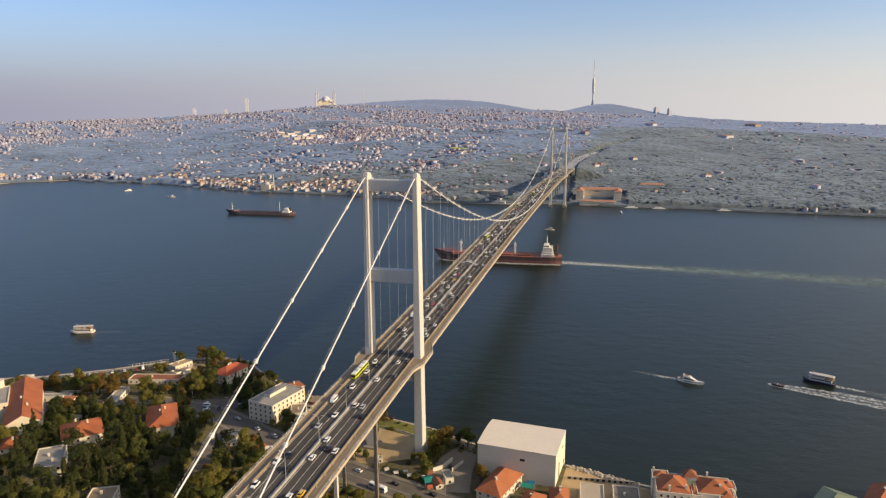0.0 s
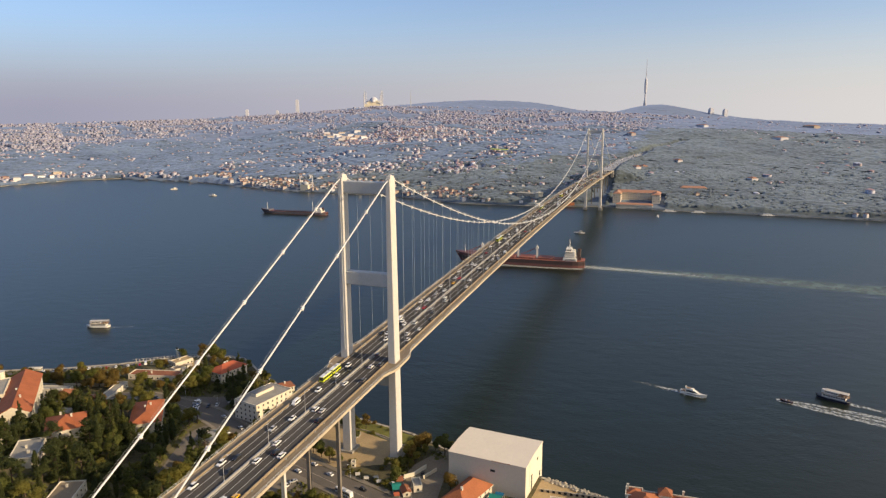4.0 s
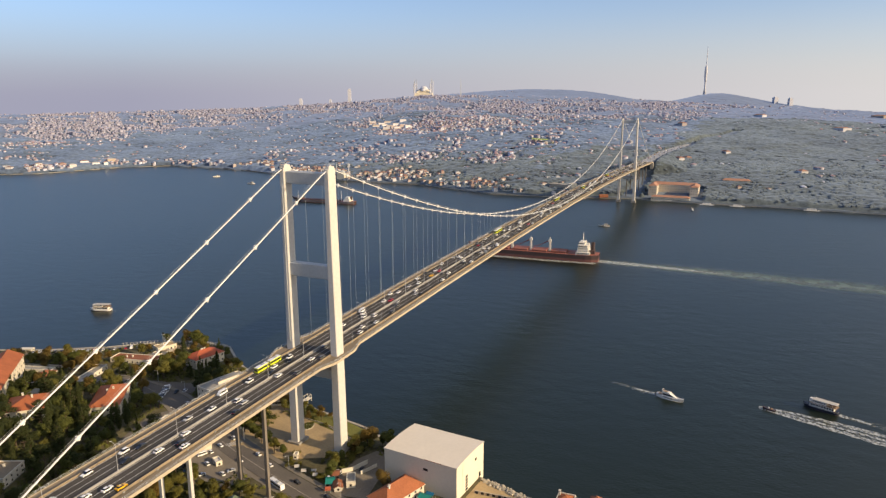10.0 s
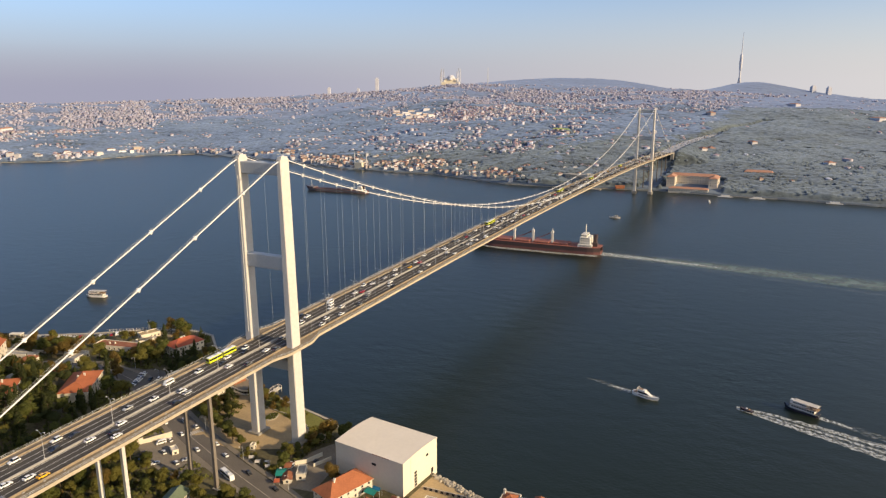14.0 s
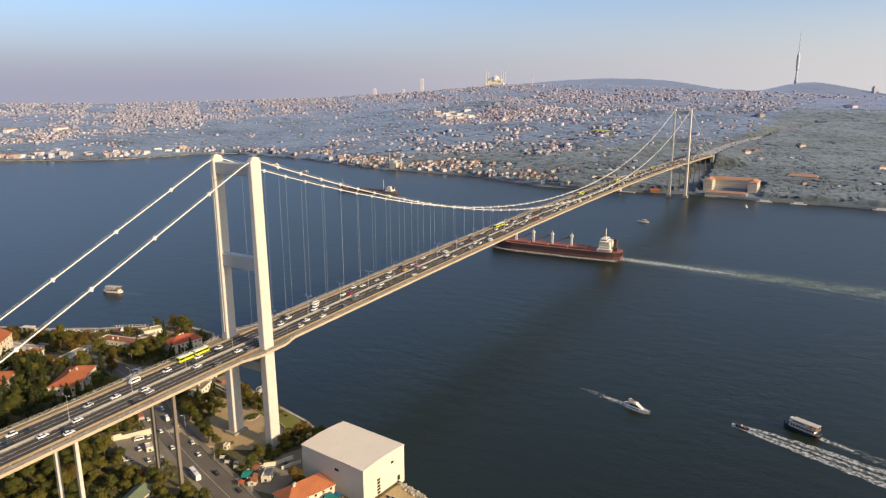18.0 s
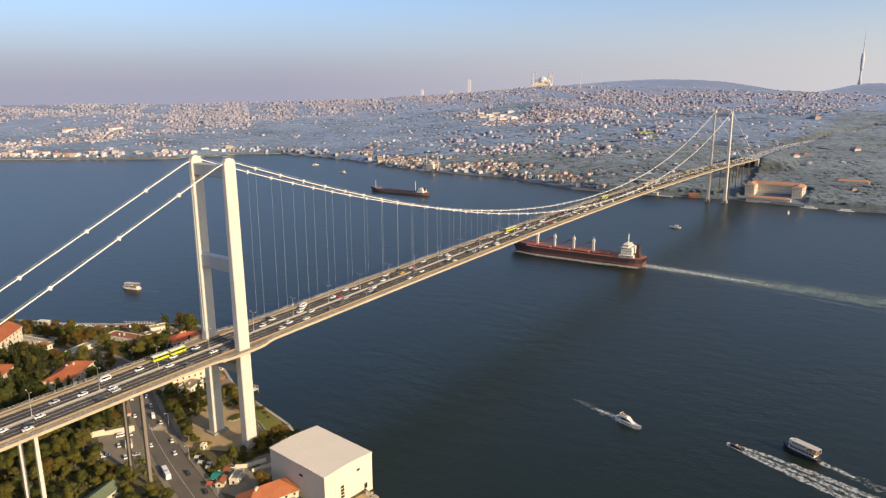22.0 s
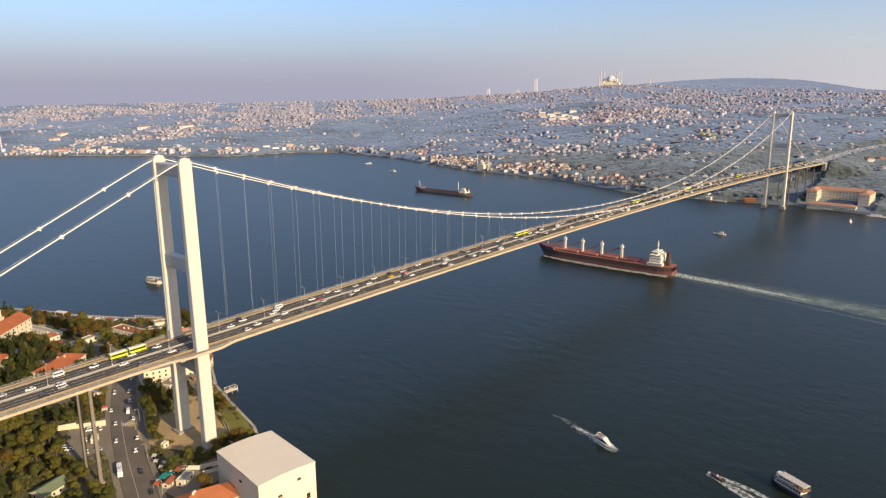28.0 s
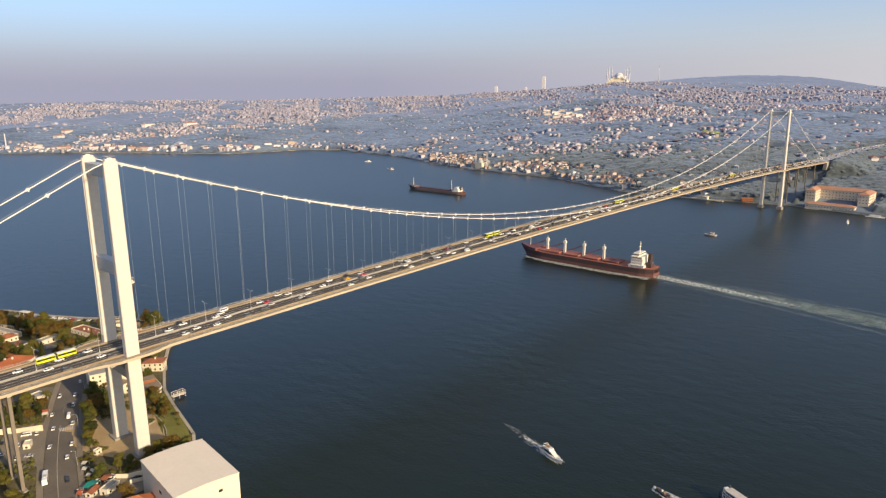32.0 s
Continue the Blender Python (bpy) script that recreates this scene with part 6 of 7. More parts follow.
for x in (-21.5, 3.5, 28.5, 52):
    c = part("deck_crane", Shape().box(x, 0, 8.6, 2.6, 2.6, 12.5, top=0.85).box(x, 0, 21.1, 3.6, 3.4, 3.0, top=0.8), M_ship_white, ship, "white deck crane")
    part("jib", Shape().tube([(x + 1.5, 0, 21.8), (x + 13, 0, 16.0), (x + 22, 0, 13.0)], [0.7, 0.5, 0.35], 5), M_hatch, c, "crane jib lowered forward")
    part("mast_head", Shape().tube([(x, 0, 24), (x, 0, 27)], [0.5, 0.3], 6), M_ship_white, c)
part("accommodation", Shape().box(-65, 0, 8.6, 17, 23, 3.2).box(-65, 0, 11.8, 13, 20, 3).box(-65, 0, 14.8, 13, 19, 3).box(-65, 0, 17.8, 12, 19, 3), M_ship_white, ship, "white accommodation block")
wh = part("wheelhouse", Shape().box(-63, 0, 20.8, 8, 25, 0.5).box(-63.3, 0, 21.3, 7, 18, 2.8, top=0.97), M_ship_white, ship, "white wheelhouse with wings")
part("window_band", Shape().box(-63.3, 0, 22.2, 7.1, 17.9, 1.0), M_glass, wh)
for s in (-1, 1):
    part("boat_deck", Shape().box(-69, s * 10.6, 11.7, 12, 3.4, 0.3), M_ship_white, ship)
    for i in range(6):
        part("stanchion", Shape().tube([(-74 + i * 2.4, s * 11.9, 8.6), (-74 + i * 2.4, s * 11.9, 13.0)], 0.12, 4), M_ship_white, ship)
for k, w, l, off in ((9.9, 23, 15, 1), (13.0, 20, 13, 1), (16.0, 19, 13, 1), (19.0, 19, 12, 1)):
    for s in (-1, 1):
        for i in range(5):
            part("window", Shape().box(-66 + off + (i - 2) * l / 6, s * (w / 2), k, 0.9, 0.12, 0.9), M_glass, ship)
part("funnel", Shape().box(-76, 0, 8.6, 6, 9, 5).loft([[(-76 + a * 2.4 + sh, b * 2.2, z) for a, b in ((-1, -.5), (-.5, -1), (.5, -1), (1, -.5), (1, .5), (.5, 1), (-.5, 1), (-1, .5))] for z, sh in ((13.6, 0), (24.0, -0.6))]), M_hull_dark, ship, "dark funnel")
part("radar_mast", Shape().tube([(-64, 0, 24), (-64, 0, 36)], [0.7, 0.35], 6).box(-64, 0, 30, 0.6, 6, 0.5).box(-64, 0, 33, 0.5, 4, 0.4), M_ship_white, ship, "white radar mast")
part("foremast", Shape().tube([(76, 0, 11), (76, 0, 22)], [0.4, 0.2], 6), M_ship_white, ship)
part("deck_rail", Shape().tube([(r[2][0], r[2][1], r[2][2] + 1.1) for r in rings[1:19]], 0.08, 4).tube([(r[3][0], r[3][1], r[3][2] + 1.1) for r in rings[1:19]], 0.08, 4), M_hull_red, ship)
part("lifeboat", Shape().tube([(-60, -11.5, 13.5), (-62, -11.5, 13.2), (-66, -11.5, 13.2), (-68, -11.5, 13.5)], [0.3, 1.2, 1.2, 0.3], 8), M_hatch, ship, "orange lifeboat")

coaster = thing("coaster_ship", "long grey hulled coaster with white aft bridge", "ship", at=pose(836, 556, 0, 0, 0, 93))
rings = hull_rings(140, 19, 5.0, 3, 0.14, 0.1, 2.6)
part("hull", Shape().loft(rings), M_hull_red, coaster, "dull red lower hull")
part("upper_hull", band(rings, 0.9, 4.9), M_hull_grey, coaster, "grey upper hull belt")
part("hatch_cover", Shape().box(0, 0, 5.0, 80, 13, 1.8), M_hull_dark, coaster)
part("accommodation", Shape().box(-55, 0, 5, 14, 15, 3).box(-56, 0, 8, 11, 13, 3).box(-56, 0, 11, 8, 14, 2.8), M_ship_white, coaster, "white accommodation block")
part("funnel", Shape().box(-62, 0, 8, 3.5, 3.5, 7), M_hull_dark, coaster)
part("aft_mast", Shape().tube([(-40, 0, 5), (-40, 0, 26)], [0.7, 0.4], 6), M_ship_white, coaster)
part("foremast", Shape().tube([(60, 0, 6), (60, 0, 22)], [0.6, 0.3], 6), M_ship_white, coaster)
part("forecastle", Shape().loft([[(r[2][0], r[2][1] * 0.98, r[2][2]), (r[3][0], r[3][1] * 0.98, r[3][2]), (r[3][0], r[3][1] * 0.98, r[3][2] + 2.0), (r[2][0], r[2][1] * 0.98, r[2][2] + 2.0)] for r in rings[19:]]), M_hull_grey, coaster)


def passenger_boat(name, label, x, y, yaw, length, beam, side=None):
    ob = thing(name, label, "boat", at=pose(x, y, 0, 0, 0, yaw))
    r = hull_rings(length, beam, 2.0, 1.0, 0.3, 0.1, 0.8)
    part("hull", Shape().loft(r), side or M_ship_white, ob, "navy hull" if side else "white hull")
    part("waterline", band(r, -0.2, 0.45, 0.04), M_hull_dark, ob, "dark waterline belt")
    part("rubbing_strake", band(r, 1.75, 1.95, 0.07), M_ship_white, ob)
    part("lower_cabin", Shape().box(-length * 0.04, 0, 2.0, length * 0.70, beam * 0.86, 2.2, top=0.98), M_ship_white, ob)
    part("upper_deck", Shape().box(-length * 0.07, 0, 4.2, length * 0.80, beam * 0.94, 0.2), M_wood, ob)
    part("upper_cabin", Shape().box(length * 0.05, 0, 4.4, length * 0.40, beam * 0.74, 2.1, top=0.96), M_ship_white, ob)
    for s in (-1, 1):
        for i in range(9):
            part("window", Shape().box(-length * 0.36 + i * length * 0.075, s * beam * 0.43, 2.6, length * 0.055, 0.14, 1.1), M_glass, ob)
        for i in range(6):
            part("window", Shape().box(-length * 0.11 + i * length * 0.062, s * beam * 0.365, 5.0, length * 0.045, 0.16, 0.9), M_glass, ob)
        for i in range(4):
            part("stanchion", Shape().tube([(-length * 0.44 + i * length * 0.1, s * beam * 0.42, 4.4), (-length * 0.44 + i * length * 0.1, s * beam * 0.42, 6.5)], 0.06, 4), M_ship_white, ob)
        part("deck_rail", Shape().tube([(-length * 0.46, s * beam * 0.45, 5.3), (length * 0.3, s * beam * 0.45, 5.3)], 0.05, 4), M_ship_white, ob)
        part("bench", Shape().box(-length * 0.3, s * beam * 0.22, 4.4, length * 0.22, 0.8, 0.7), M_wood, ob)
    part("canopy", Shape().box(-length * 0.10, 0, 6.5, length * 0.72, beam * 0.86, 0.18, top=0.96), M_canvas, ob, "pale canvas sun canopy over the upper deck")
    part("wheelhouse", Shape().box(length * 0.29, 0, 4.3, length * 0.1, beam * 0.5, 2.2, top=0.9), M_ship_white, ob)
    part("windscreen", Shape().box(length * 0.341, 0, 5.1, 0.12, beam * 0.42, 0.9), M_glass, ob)
    part("mast", Shape().tube([(length * 0.2, 0, 6.6), (length * 0.2, 0, 9.2)], 0.08, 5), M_steel_grey, ob)
    return ob


passenger_boat("tour_boat", "double deck tour boat with navy hull and white cabins under way", 176, -271, 67, 21, 5.8, M_hull_navy)
passenger_boat("ferry_boat", "small white passenger ferry on the open water", 140.5, 348, 110, 21, 6.2)


def motor_yacht(x, y, yaw, length, label, fly=True):
    ob = thing("motor_yacht", label, "boat", at=pose(x, y, 0, 0, 0, yaw))
    b = length * 0.25
    r = hull_rings(length, b, length * 0.095, 0.7, 0.5, 0.08, length * 0.035, 0.3)
    part("hull", Shape().loft(r), M_ship_white, ob, "white hull")
    part("hull_window", band(r[6:15], length * 0.05, length * 0.075, 0.03), M_glass, ob, "dark hull window strip")
    z = length * 0.095
    part("cabin", Shape().loft([[(xx, -w, z), (xx, w, z), (xx - dx, w * 0.82, z + h), (xx - dx, -w * 0.82, z + h)] for xx, w, h, dx in ((-length * 0.28, b * 0.40, length * 0.10, 0), (length * 0.05, b * 0.40, length * 0.10, 0), (length * 0.26, b * 0.22, 0.15, length * 0.02))]), M_ship_white, ob)
    part("windscreen", Shape().loft([[(xx, -w, z + 0.5), (xx, w, z + 0.5), (xx - 0.2, w * 0.86, z + h), (xx - 0.2, -w * 0.86, z + h)] for xx, w, h in ((-length * 0.25, b * 0.395, length * 0.085), (length * 0.06, b * 0.395, length * 0.085), (length * 0.17, b * 0.30, length * 0.035))]), M_glass, ob, "dark wraparound windscreen")
    part("aft_deck", Shape().box(-length * 0.38, 0, z + 0.02, length * 0.2, b * 0.78, 0.1), M_wood, ob, "teak aft deck")
    part("swim_platform", Shape().box(-length * 0.52, 0, 0.4, length * 0.06, b * 0.8, 0.2), M_wood, ob)
    if fly:
        part("flybridge", Shape().box(-length * 0.14, 0, z + length * 0.10, length * 0.3, b * 0.7, 0.9, top=0.92), M_ship_white, ob)
        part("flybridge_seat", Shape().box(-length * 0.18, 0, z + length * 0.10 + 0.5, length * 0.16, b * 0.5, 0.45), M_wood, ob)
        part("radar_arch", Shape().tube([(-length * 0.27, -b * 0.36, z + length * 0.1), (-length * 0.3, -b * 0.3, z + length * 0.19), (-length * 0.3, b * 0.3, z + length * 0.19), (-length * 0.27, b * 0.36, z + length * 0.1)], 0.16, 6), M_ship_white, ob)
    part("bow_rail", Shape().tube([(q[2][0], q[2][1] * 0.95, q[2][2] + 0.7) for q in r[14:]] + [(q[3][0], q[3][1] * 0.95, q[3][2] + 0.7) for q in reversed(r[14:])], 0.04, 4), M_steel_grey, ob)
    return ob


motor_yacht(154, -179, 251, 18.5, "white motor yacht with flybridge under way")
motor_yacht(790, -12, 96, 17, "small white motor cruiser on the strait")
motor_yacht(1015, -130, 190, 16, "small white motor cruiser near the far shore")
motor_yacht(1030, 900, 100, 20, "small white cruiser near the far shore")
motor_yacht(1120, 1090, 150, 18, "small white cruiser near the far shore")
speed = thing("speedboat", "small dark open speedboat throwing up a wake", "boat", at=pose(162, -240, 0.25, 0, -3, 72))
part("hull", Shape().loft(hull_rings(8, 2.6, 0.9, 0.4, 0.5, 0.08, 0.3)), M_hull_dark, speed)
part("console", Shape().box(0.3, 0, 0.9, 1.0, 0.9, 0.8, top=0.8), M_ship_white, speed)
part("seat", Shape().box(-1.4, 0, 0.9, 0.8, 1.5, 0.5), M_wood, speed)
part("outboard", Shape().box(-4.1, 0, 0.4, 0.5, 0.6, 1.0, top=0.8), M_dark, speed)


def wake(name, label, line, widths, mat, z=0.05, ragged=0.25, seed=1):
    """Foam lying on the water along a line, with ragged edges."""
    rng = random.Random(seed)
    pts = []
    for (ax, ay), (bx, by) in zip(line, line[1:]):
        n = max(2, int(math.hypot(bx - ax, by - ay) / 4))
        pts += [(ax + (bx - ax) * i / n, ay + (by - ay) * i / n) for i in range(n)]
    pts.append(line[-1])
    vs, fs = [], []
    for i, (x, y) in enumerate(pts):
        a, b = pts[max(i - 1, 0)], pts[min(i + 1, len(pts) - 1)]
        d = math.hypot(b[0] - a[0], b[1] - a[1])
        nx, ny = -(b[1] - a[1]) / d, (b[0] - a[0]) / d
        w = float(np.interp(i / (len(pts) - 1), np.linspace(0, 1, len(widths)), widths))
        for s in (-0.5, 0.5):
            k = s * w * (1 + rng.uniform(-ragged, ragged))
            vs.append((x + nx * k, y + ny * k, z))
        if i:
            fs.append((2 * i - 2, 2 * i - 1, 2 * i + 1, 2 * i))
    sh = Shape().add(vs, fs)
    me = sh.mesh(name, mat)
    ob = tagged(new(name, me), label, "foam", "", "stuff")
    return ob


wake("ship_wake", "pale green churned water spreading far behind the bulk carrier", [(541, -53), (537, -180), (529, -310), (516, -470), (498, -660), (470, -940)], (16, 34, 46, 58, 68, 80), M_churn, 0.04, 0.12, 21)
wake("ship_wake", "white churned wake trailing behind the bulk carrier", [(541, -53), (539.5, -90), (538, -120), (536, -155), (533, -200)], (15, 14, 10, 6, 1), M_foam, 0.07, 0.25, 1)
wake("ship_wake", "thin streaks of foam along the bulk carrier's wake", [(540, -80), (536, -160), (530, -260), (520, -400)], (12, 18, 14, 4), M_foam_thin, 0.055, 0.4, 31)
wake("ship_wake", "thin broken foam line beside the bulk carrier's wake", [(552, -56), (558, -150), (558, -260), (552, -420), (540, -640), (520, -860)], (3, 5, 4, 4, 3, 3), M_foam_thin, 0.05, 0.6, 2)
wake("ship_wake", "thin broken foam line beside the bulk carrier's wake", [(529, -50), (517, -150), (501, -270), (482, -430), (456, -620), (426, -820)], (4, 5, 4, 4, 3, 3), M_foam_thin, 0.05, 0.6, 3)
wake("bow_wave", "white bow wave along the bulk carrier's side", [(531, 117), (519.5, 100), (517.5, 60), (520, 0), (526, -52)], (3, 10, 9, 9, 9), M_foam, 0.05, 0.35, 4)
wake("bow_wave", "white bow wave along the bulk carrier's far side", [(533, 117), (544.5, 100), (548, 60), (552, 0), (555, -52)], (3, 8, 7, 6, 5), M_foam_thin, 0.05, 0.4, 41)
wake("yacht_wake", "broken white wake behind the motor yacht", [(157, -170), (160, -160), (163.5, -148), (167, -136)], (4.5, 6, 5, 1.5), M_foam_thin, 0.05, 0.45, 5)
wake("yacht_wake", "bright churned foam close behind the motor yacht", [(156.6, -171), (159.4, -163), (162, -154)], (3.4, 3.6, 1.5), M_foam, 0.06, 0.35, 6)
for dx, line in ((-1, [(150.0, -186), (152.0, -178), (154.5, -169)]), (1, [(153.5, -188), (157.6, -180), (160.0, -172)])):
    wake("bow_wave", "thin white bow wave beside the motor yacht", line, (0.8, 1.6, 1.8), M_foam, 0.05, 0.4, 50 + dx)
for dx in (-1, 1):
    wake("speedboat_wake", "bright white wake of the speedboat", [(163.8 + dx * 0.8, -234), (160 + dx * 3.6, -250), (152 + dx * 5.4, -278), (140 + dx * 7.5, -316), (122 + dx * 9, -370)], (2, 4.2, 4.6, 4.6, 4), M_foam, 0.05, 0.4, 7 + dx)
wake("speedboat_wake", "white propeller foam down the middle of the speedboat's wake", [(161, -244), (152, -278), (140, -316), (122, -370)], (1.6, 2.6, 3.2, 3.2), M_foam, 0.06, 0.4, 9)
wake("speedboat_wake", "thin churned foam between the speedboat's wake lines", [(161, -243), (152, -278), (140, -316), (122, -370)], (4, 9, 14, 18), M_foam_thin, 0.04, 0.3, 91)
wake("tour_boat_wake", "pale green churned wake behind the tour boat", [(171.7, -281), (165, -298), (156, -322), (142, -360)], (5, 7, 8, 9), M_foam_thin, 0.05, 0.4, 10)
wake("tour_boat_wake", "white churned foam at the tour boat's stern", [(171.7, -281), (168.6, -289), (165, -298)], (4, 3.5, 1.5), M_foam, 0.06, 0.4, 12)
wake("ferry_wake", "short pale wake behind the passenger ferry", [(144, 339), (148, 328), (153, 314)], (3, 4, 4), M_foam_thin, 0.05, 0.4, 11)


# ---- the far shore: houses, woods and landmarks ----
# bluish sheen on the walls imitates haze over the waterfront
M_far_wall_one = material("shore_house_walls_hazed", (0.528, 0.528, 0.528), 0.85, 0, 0.12, 0.02, 0.2, sheen=0.2, sheen_tint=(0.6, 0.68, 0.95), palette=(
    (0.0, (0.500, 0.485, 0.490)), (0.32, (0.420, 0.360, 0.335)), (0.5, (0.330, 0.250, 0.225)), (0.6, (0.620, 0.610, 0.630)), (0.88, (0.400, 0.330, 0.270))))
M_far_roof_one = material("shore_house_roofs", (0.352, 0.176, 0.106), 0.85, 0, 0.12, 0.02, 0.2, palette=(
    (0.0, (0.261, 0.144, 0.119)), (0.5, (0.230, 0.160, 0.147)), (0.8, (0.333, 0.338, 0.347))))
TOWN = [(2300, 830, 520, 330, 0.85), (1800, 420, 210, 160, 0.5), (1640, 600, 180, 130, 0.45), (2080, 1180, 260, 200, 0.45), (1560, 2200, 520, 330, 0.75), (2100, 2150, 500, 300, 0.75),
        (950, 2850, 420, 200, 0.8), (2560, 20, 260, 170, 0.8), (2620, 330, 300, 150, 0.7), (3000, 1400, 600, 400, 0.65), (2900, 700, 400, 420, 0.75), (1120, 2080, 220, 120, 0.6), (760, 2140, 260, 90, 0.6),
        (1230, 560, 60, 200, 0.5), (1260, 850, 60, 160, 0.35), (1330, 1220, 60, 220, 0.4), (1250, 1580, 120, 60, 0.5), (900, 1790, 260, 70, 0.5), (620, 2100, 200, 70, 0.5),
        (2650, 1850, 500, 400, 0.7), (3300, 2300, 700, 600, 0.7), (1900, 2900, 700, 500, 0.7), (1500, 1050, 160, 140, 0.22), (1480, 760, 120, 140, 0.3), (3100, 100, 500, 300, 0.6), (1180, 330, 60, 90, 0.6), (1340, 240, 110, 120, 0.5), (1440, 430, 130, 130, 0.55), (1420, 640, 110, 120, 0.55), (1560, 880, 140, 130, 0.5), (1520, 1150, 120, 120, 0.4)]
WOODS = [(2200, 1090, 150, 75, 0.8), (1690, 500, 120, 70, 0.8), (1570, 290, 80, 60, 0.4), (1400, 1620, 180, 110, 0.85), (1570, 1390, 190, 130, 0.7), (1000, 2480, 260, 130, 0.9), (1620, 1750, 160, 100, 0.6), (1900, -300, 900, 330, 0.95), (1450, -150, 260, 260, 0.9), (3900, 900, 700, 500, 0.9)]


def built_up(x, y):
    p = np.full(x.shape, 0.05)
    for bx, by, rx, ry, w in TOWN:
        p = np.maximum(p, w * np.exp(-(((x - bx) / rx) ** 2 + ((y - by) / ry) ** 2)))
    d = -inland(x, y, FAR_SHORE)
    p = np.maximum(p, np.where((d < 70) & (y > 60), 0.42, 0))
    for bx, by, rx, ry, w in WOODS:
        p = p * (1 - w * np.exp(-(((x - bx) / rx / 1.4) ** 2 + ((y - by) / ry / 1.4) ** 2) ** 2))
    r = np.hypot(x + 250, y + 250)
    p = np.where((r < 3100) & (d > 85), np.clip((p - 0.1) * 1.45, 0.045, 1), p)      # woods stay clear between the quarters
    p = np.where((y < -20) & (x < 2330) & (d > 60), np.minimum(p, 0.009), p)
    return np.where(r > 3750, p * 0.3, p) * np.clip(0.74 + 1.0 * swell(x, y, 75, 4.4) + 0.9 * swell(x, y, 190, 2.6), 0, 1.6)


rng = np.random.default_rng(77)
N = 260000
deg, rad = rng.uniform(-26, 84, N), np.sqrt(rng.uniform(1250 ** 2, 4300 ** 2, N))
hx, hy = rad * np.cos(np.radians(deg)) - 250, rad * np.sin(np.radians(deg)) - 250
hd = -inland(hx, hy, FAR_SHORE)
ok = (hd > 9) & ~((np.abs(hy + np.clip(hx - 1480, 0, None) * 0.12) < 30) & (hx < 2000)) & ~((hx > 1090) & (hx < 1215) & (hy > -140) & (hy < -25))
hx, hy, hd, rad = hx[ok], hy[ok], hd[ok], rad[ok]
chance = rng.random(len(hx))
house = chance < built_up(hx, hy) * np.where(hd < 85, 0.8, np.interp(rad, (1300, 2300, 3000), (0.5, 0.55, 0.85)))
taken, sites = set(), []
for i in np.flatnonzero(house):
    cell = (int(hx[i] // 11), int(hy[i] // 11))
    if cell in taken:
        continue
    taken.add(cell)
    sites.append(i)
sites = np.array(sites)
front = sites[(hd[sites] < 150) & (rad[sites] < 2150)][:290]
rest = np.setdiff1d(sites, front)[:19000]


def house_arrays(ix):
    n = len(ix)
    x, y, z = hx[ix], hy[ix], far_h(hx[ix], hy[ix])
    big = rng.random(n)
    w, d = rng.uniform(6.5, 12, n) + 9 * (big > 0.93), rng.uniform(5.5, 8.5, n) + 3 * (big > 0.93)
    near = np.where(rad[ix] < 2400, 1.08, 0.9)
    w, d = w * near, d * near
    h = near * np.where(big > 0.93, rng.uniform(8, 12, n), np.where(big > 0.6, rng.uniform(5.5, 7.5, n), rng.uniform(3.5, 5.5, n)))
    rise = np.where(rng.random(n) < 0.25, 0.4, rng.uniform(1.6, 3.0, n))
    yaw = rng.choice([0.15, 0.5, 0.7, 0.9], n) + rng.normal(0, 0.14, n)
    c, s = np.cos(yaw), np.sin(yaw)
    turn = lambda a, b: (x + a * c - b * s, y + a * s + b * c)
    wv = np.zeros((n, 8, 3))
    for k, (a, b) in enumerate(((-1, -1), (1, -1), (1, 1), (-1, 1))):
        for lvl in (0, 1):
            wv[:, k + 4 * lvl, 0], wv[:, k + 4 * lvl, 1] = turn(a * w / 2, b * d / 2)
            wv[:, k + 4 * lvl, 2] = z - 6 if lvl == 0 else z + h
    wf = np.array([(0, 1, 5, 4), (1, 2, 6, 5), (2, 3, 7, 6), (3, 0, 4, 7)])
    rv = np.zeros((n, 6, 3))
    for k, (a, b) in enumerate(((-1, -1), (1, -1), (1, 1), (-1, 1))):
        rv[:, k, 0], rv[:, k, 1] = turn(a * (w / 2 + 0.5), b * (d / 2 + 0.5))
        rv[:, k, 2] = z + h
    ridge = np.clip(w - d, 1, None) / 2
    for k, a in ((4, -1), (5, 1)):
        rv[:, k, 0], rv[:, k, 1] = turn(a * ridge, 0)
        rv[:, k, 2] = z + h + rise
    rf = np.array([(0, 1, 5), (0, 5, 4), (1, 2, 5), (2, 3, 4), (2, 4, 5), (3, 0, 4)])
    base = np.arange(n)[:, None, None]
    return (wv.reshape(-1, 3), (wf + base * 8).reshape(-1, 4)), (rv.reshape(-1, 3), (rf + base * 6).reshape(-1, 3))


# houses beyond 2750 m get the haze-tinted colours
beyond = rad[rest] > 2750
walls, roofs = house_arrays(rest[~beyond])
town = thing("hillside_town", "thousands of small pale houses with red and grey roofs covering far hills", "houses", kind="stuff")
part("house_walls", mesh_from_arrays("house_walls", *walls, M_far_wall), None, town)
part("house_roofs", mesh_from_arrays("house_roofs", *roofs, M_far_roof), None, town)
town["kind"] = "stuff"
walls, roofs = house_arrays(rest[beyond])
upper_town = thing("ridge_town", "houses crowding the distant ridge, pinkish grey with painted haze", "houses", kind="stuff")
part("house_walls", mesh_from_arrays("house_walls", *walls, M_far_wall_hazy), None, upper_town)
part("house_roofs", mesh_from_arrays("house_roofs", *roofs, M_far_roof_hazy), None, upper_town)

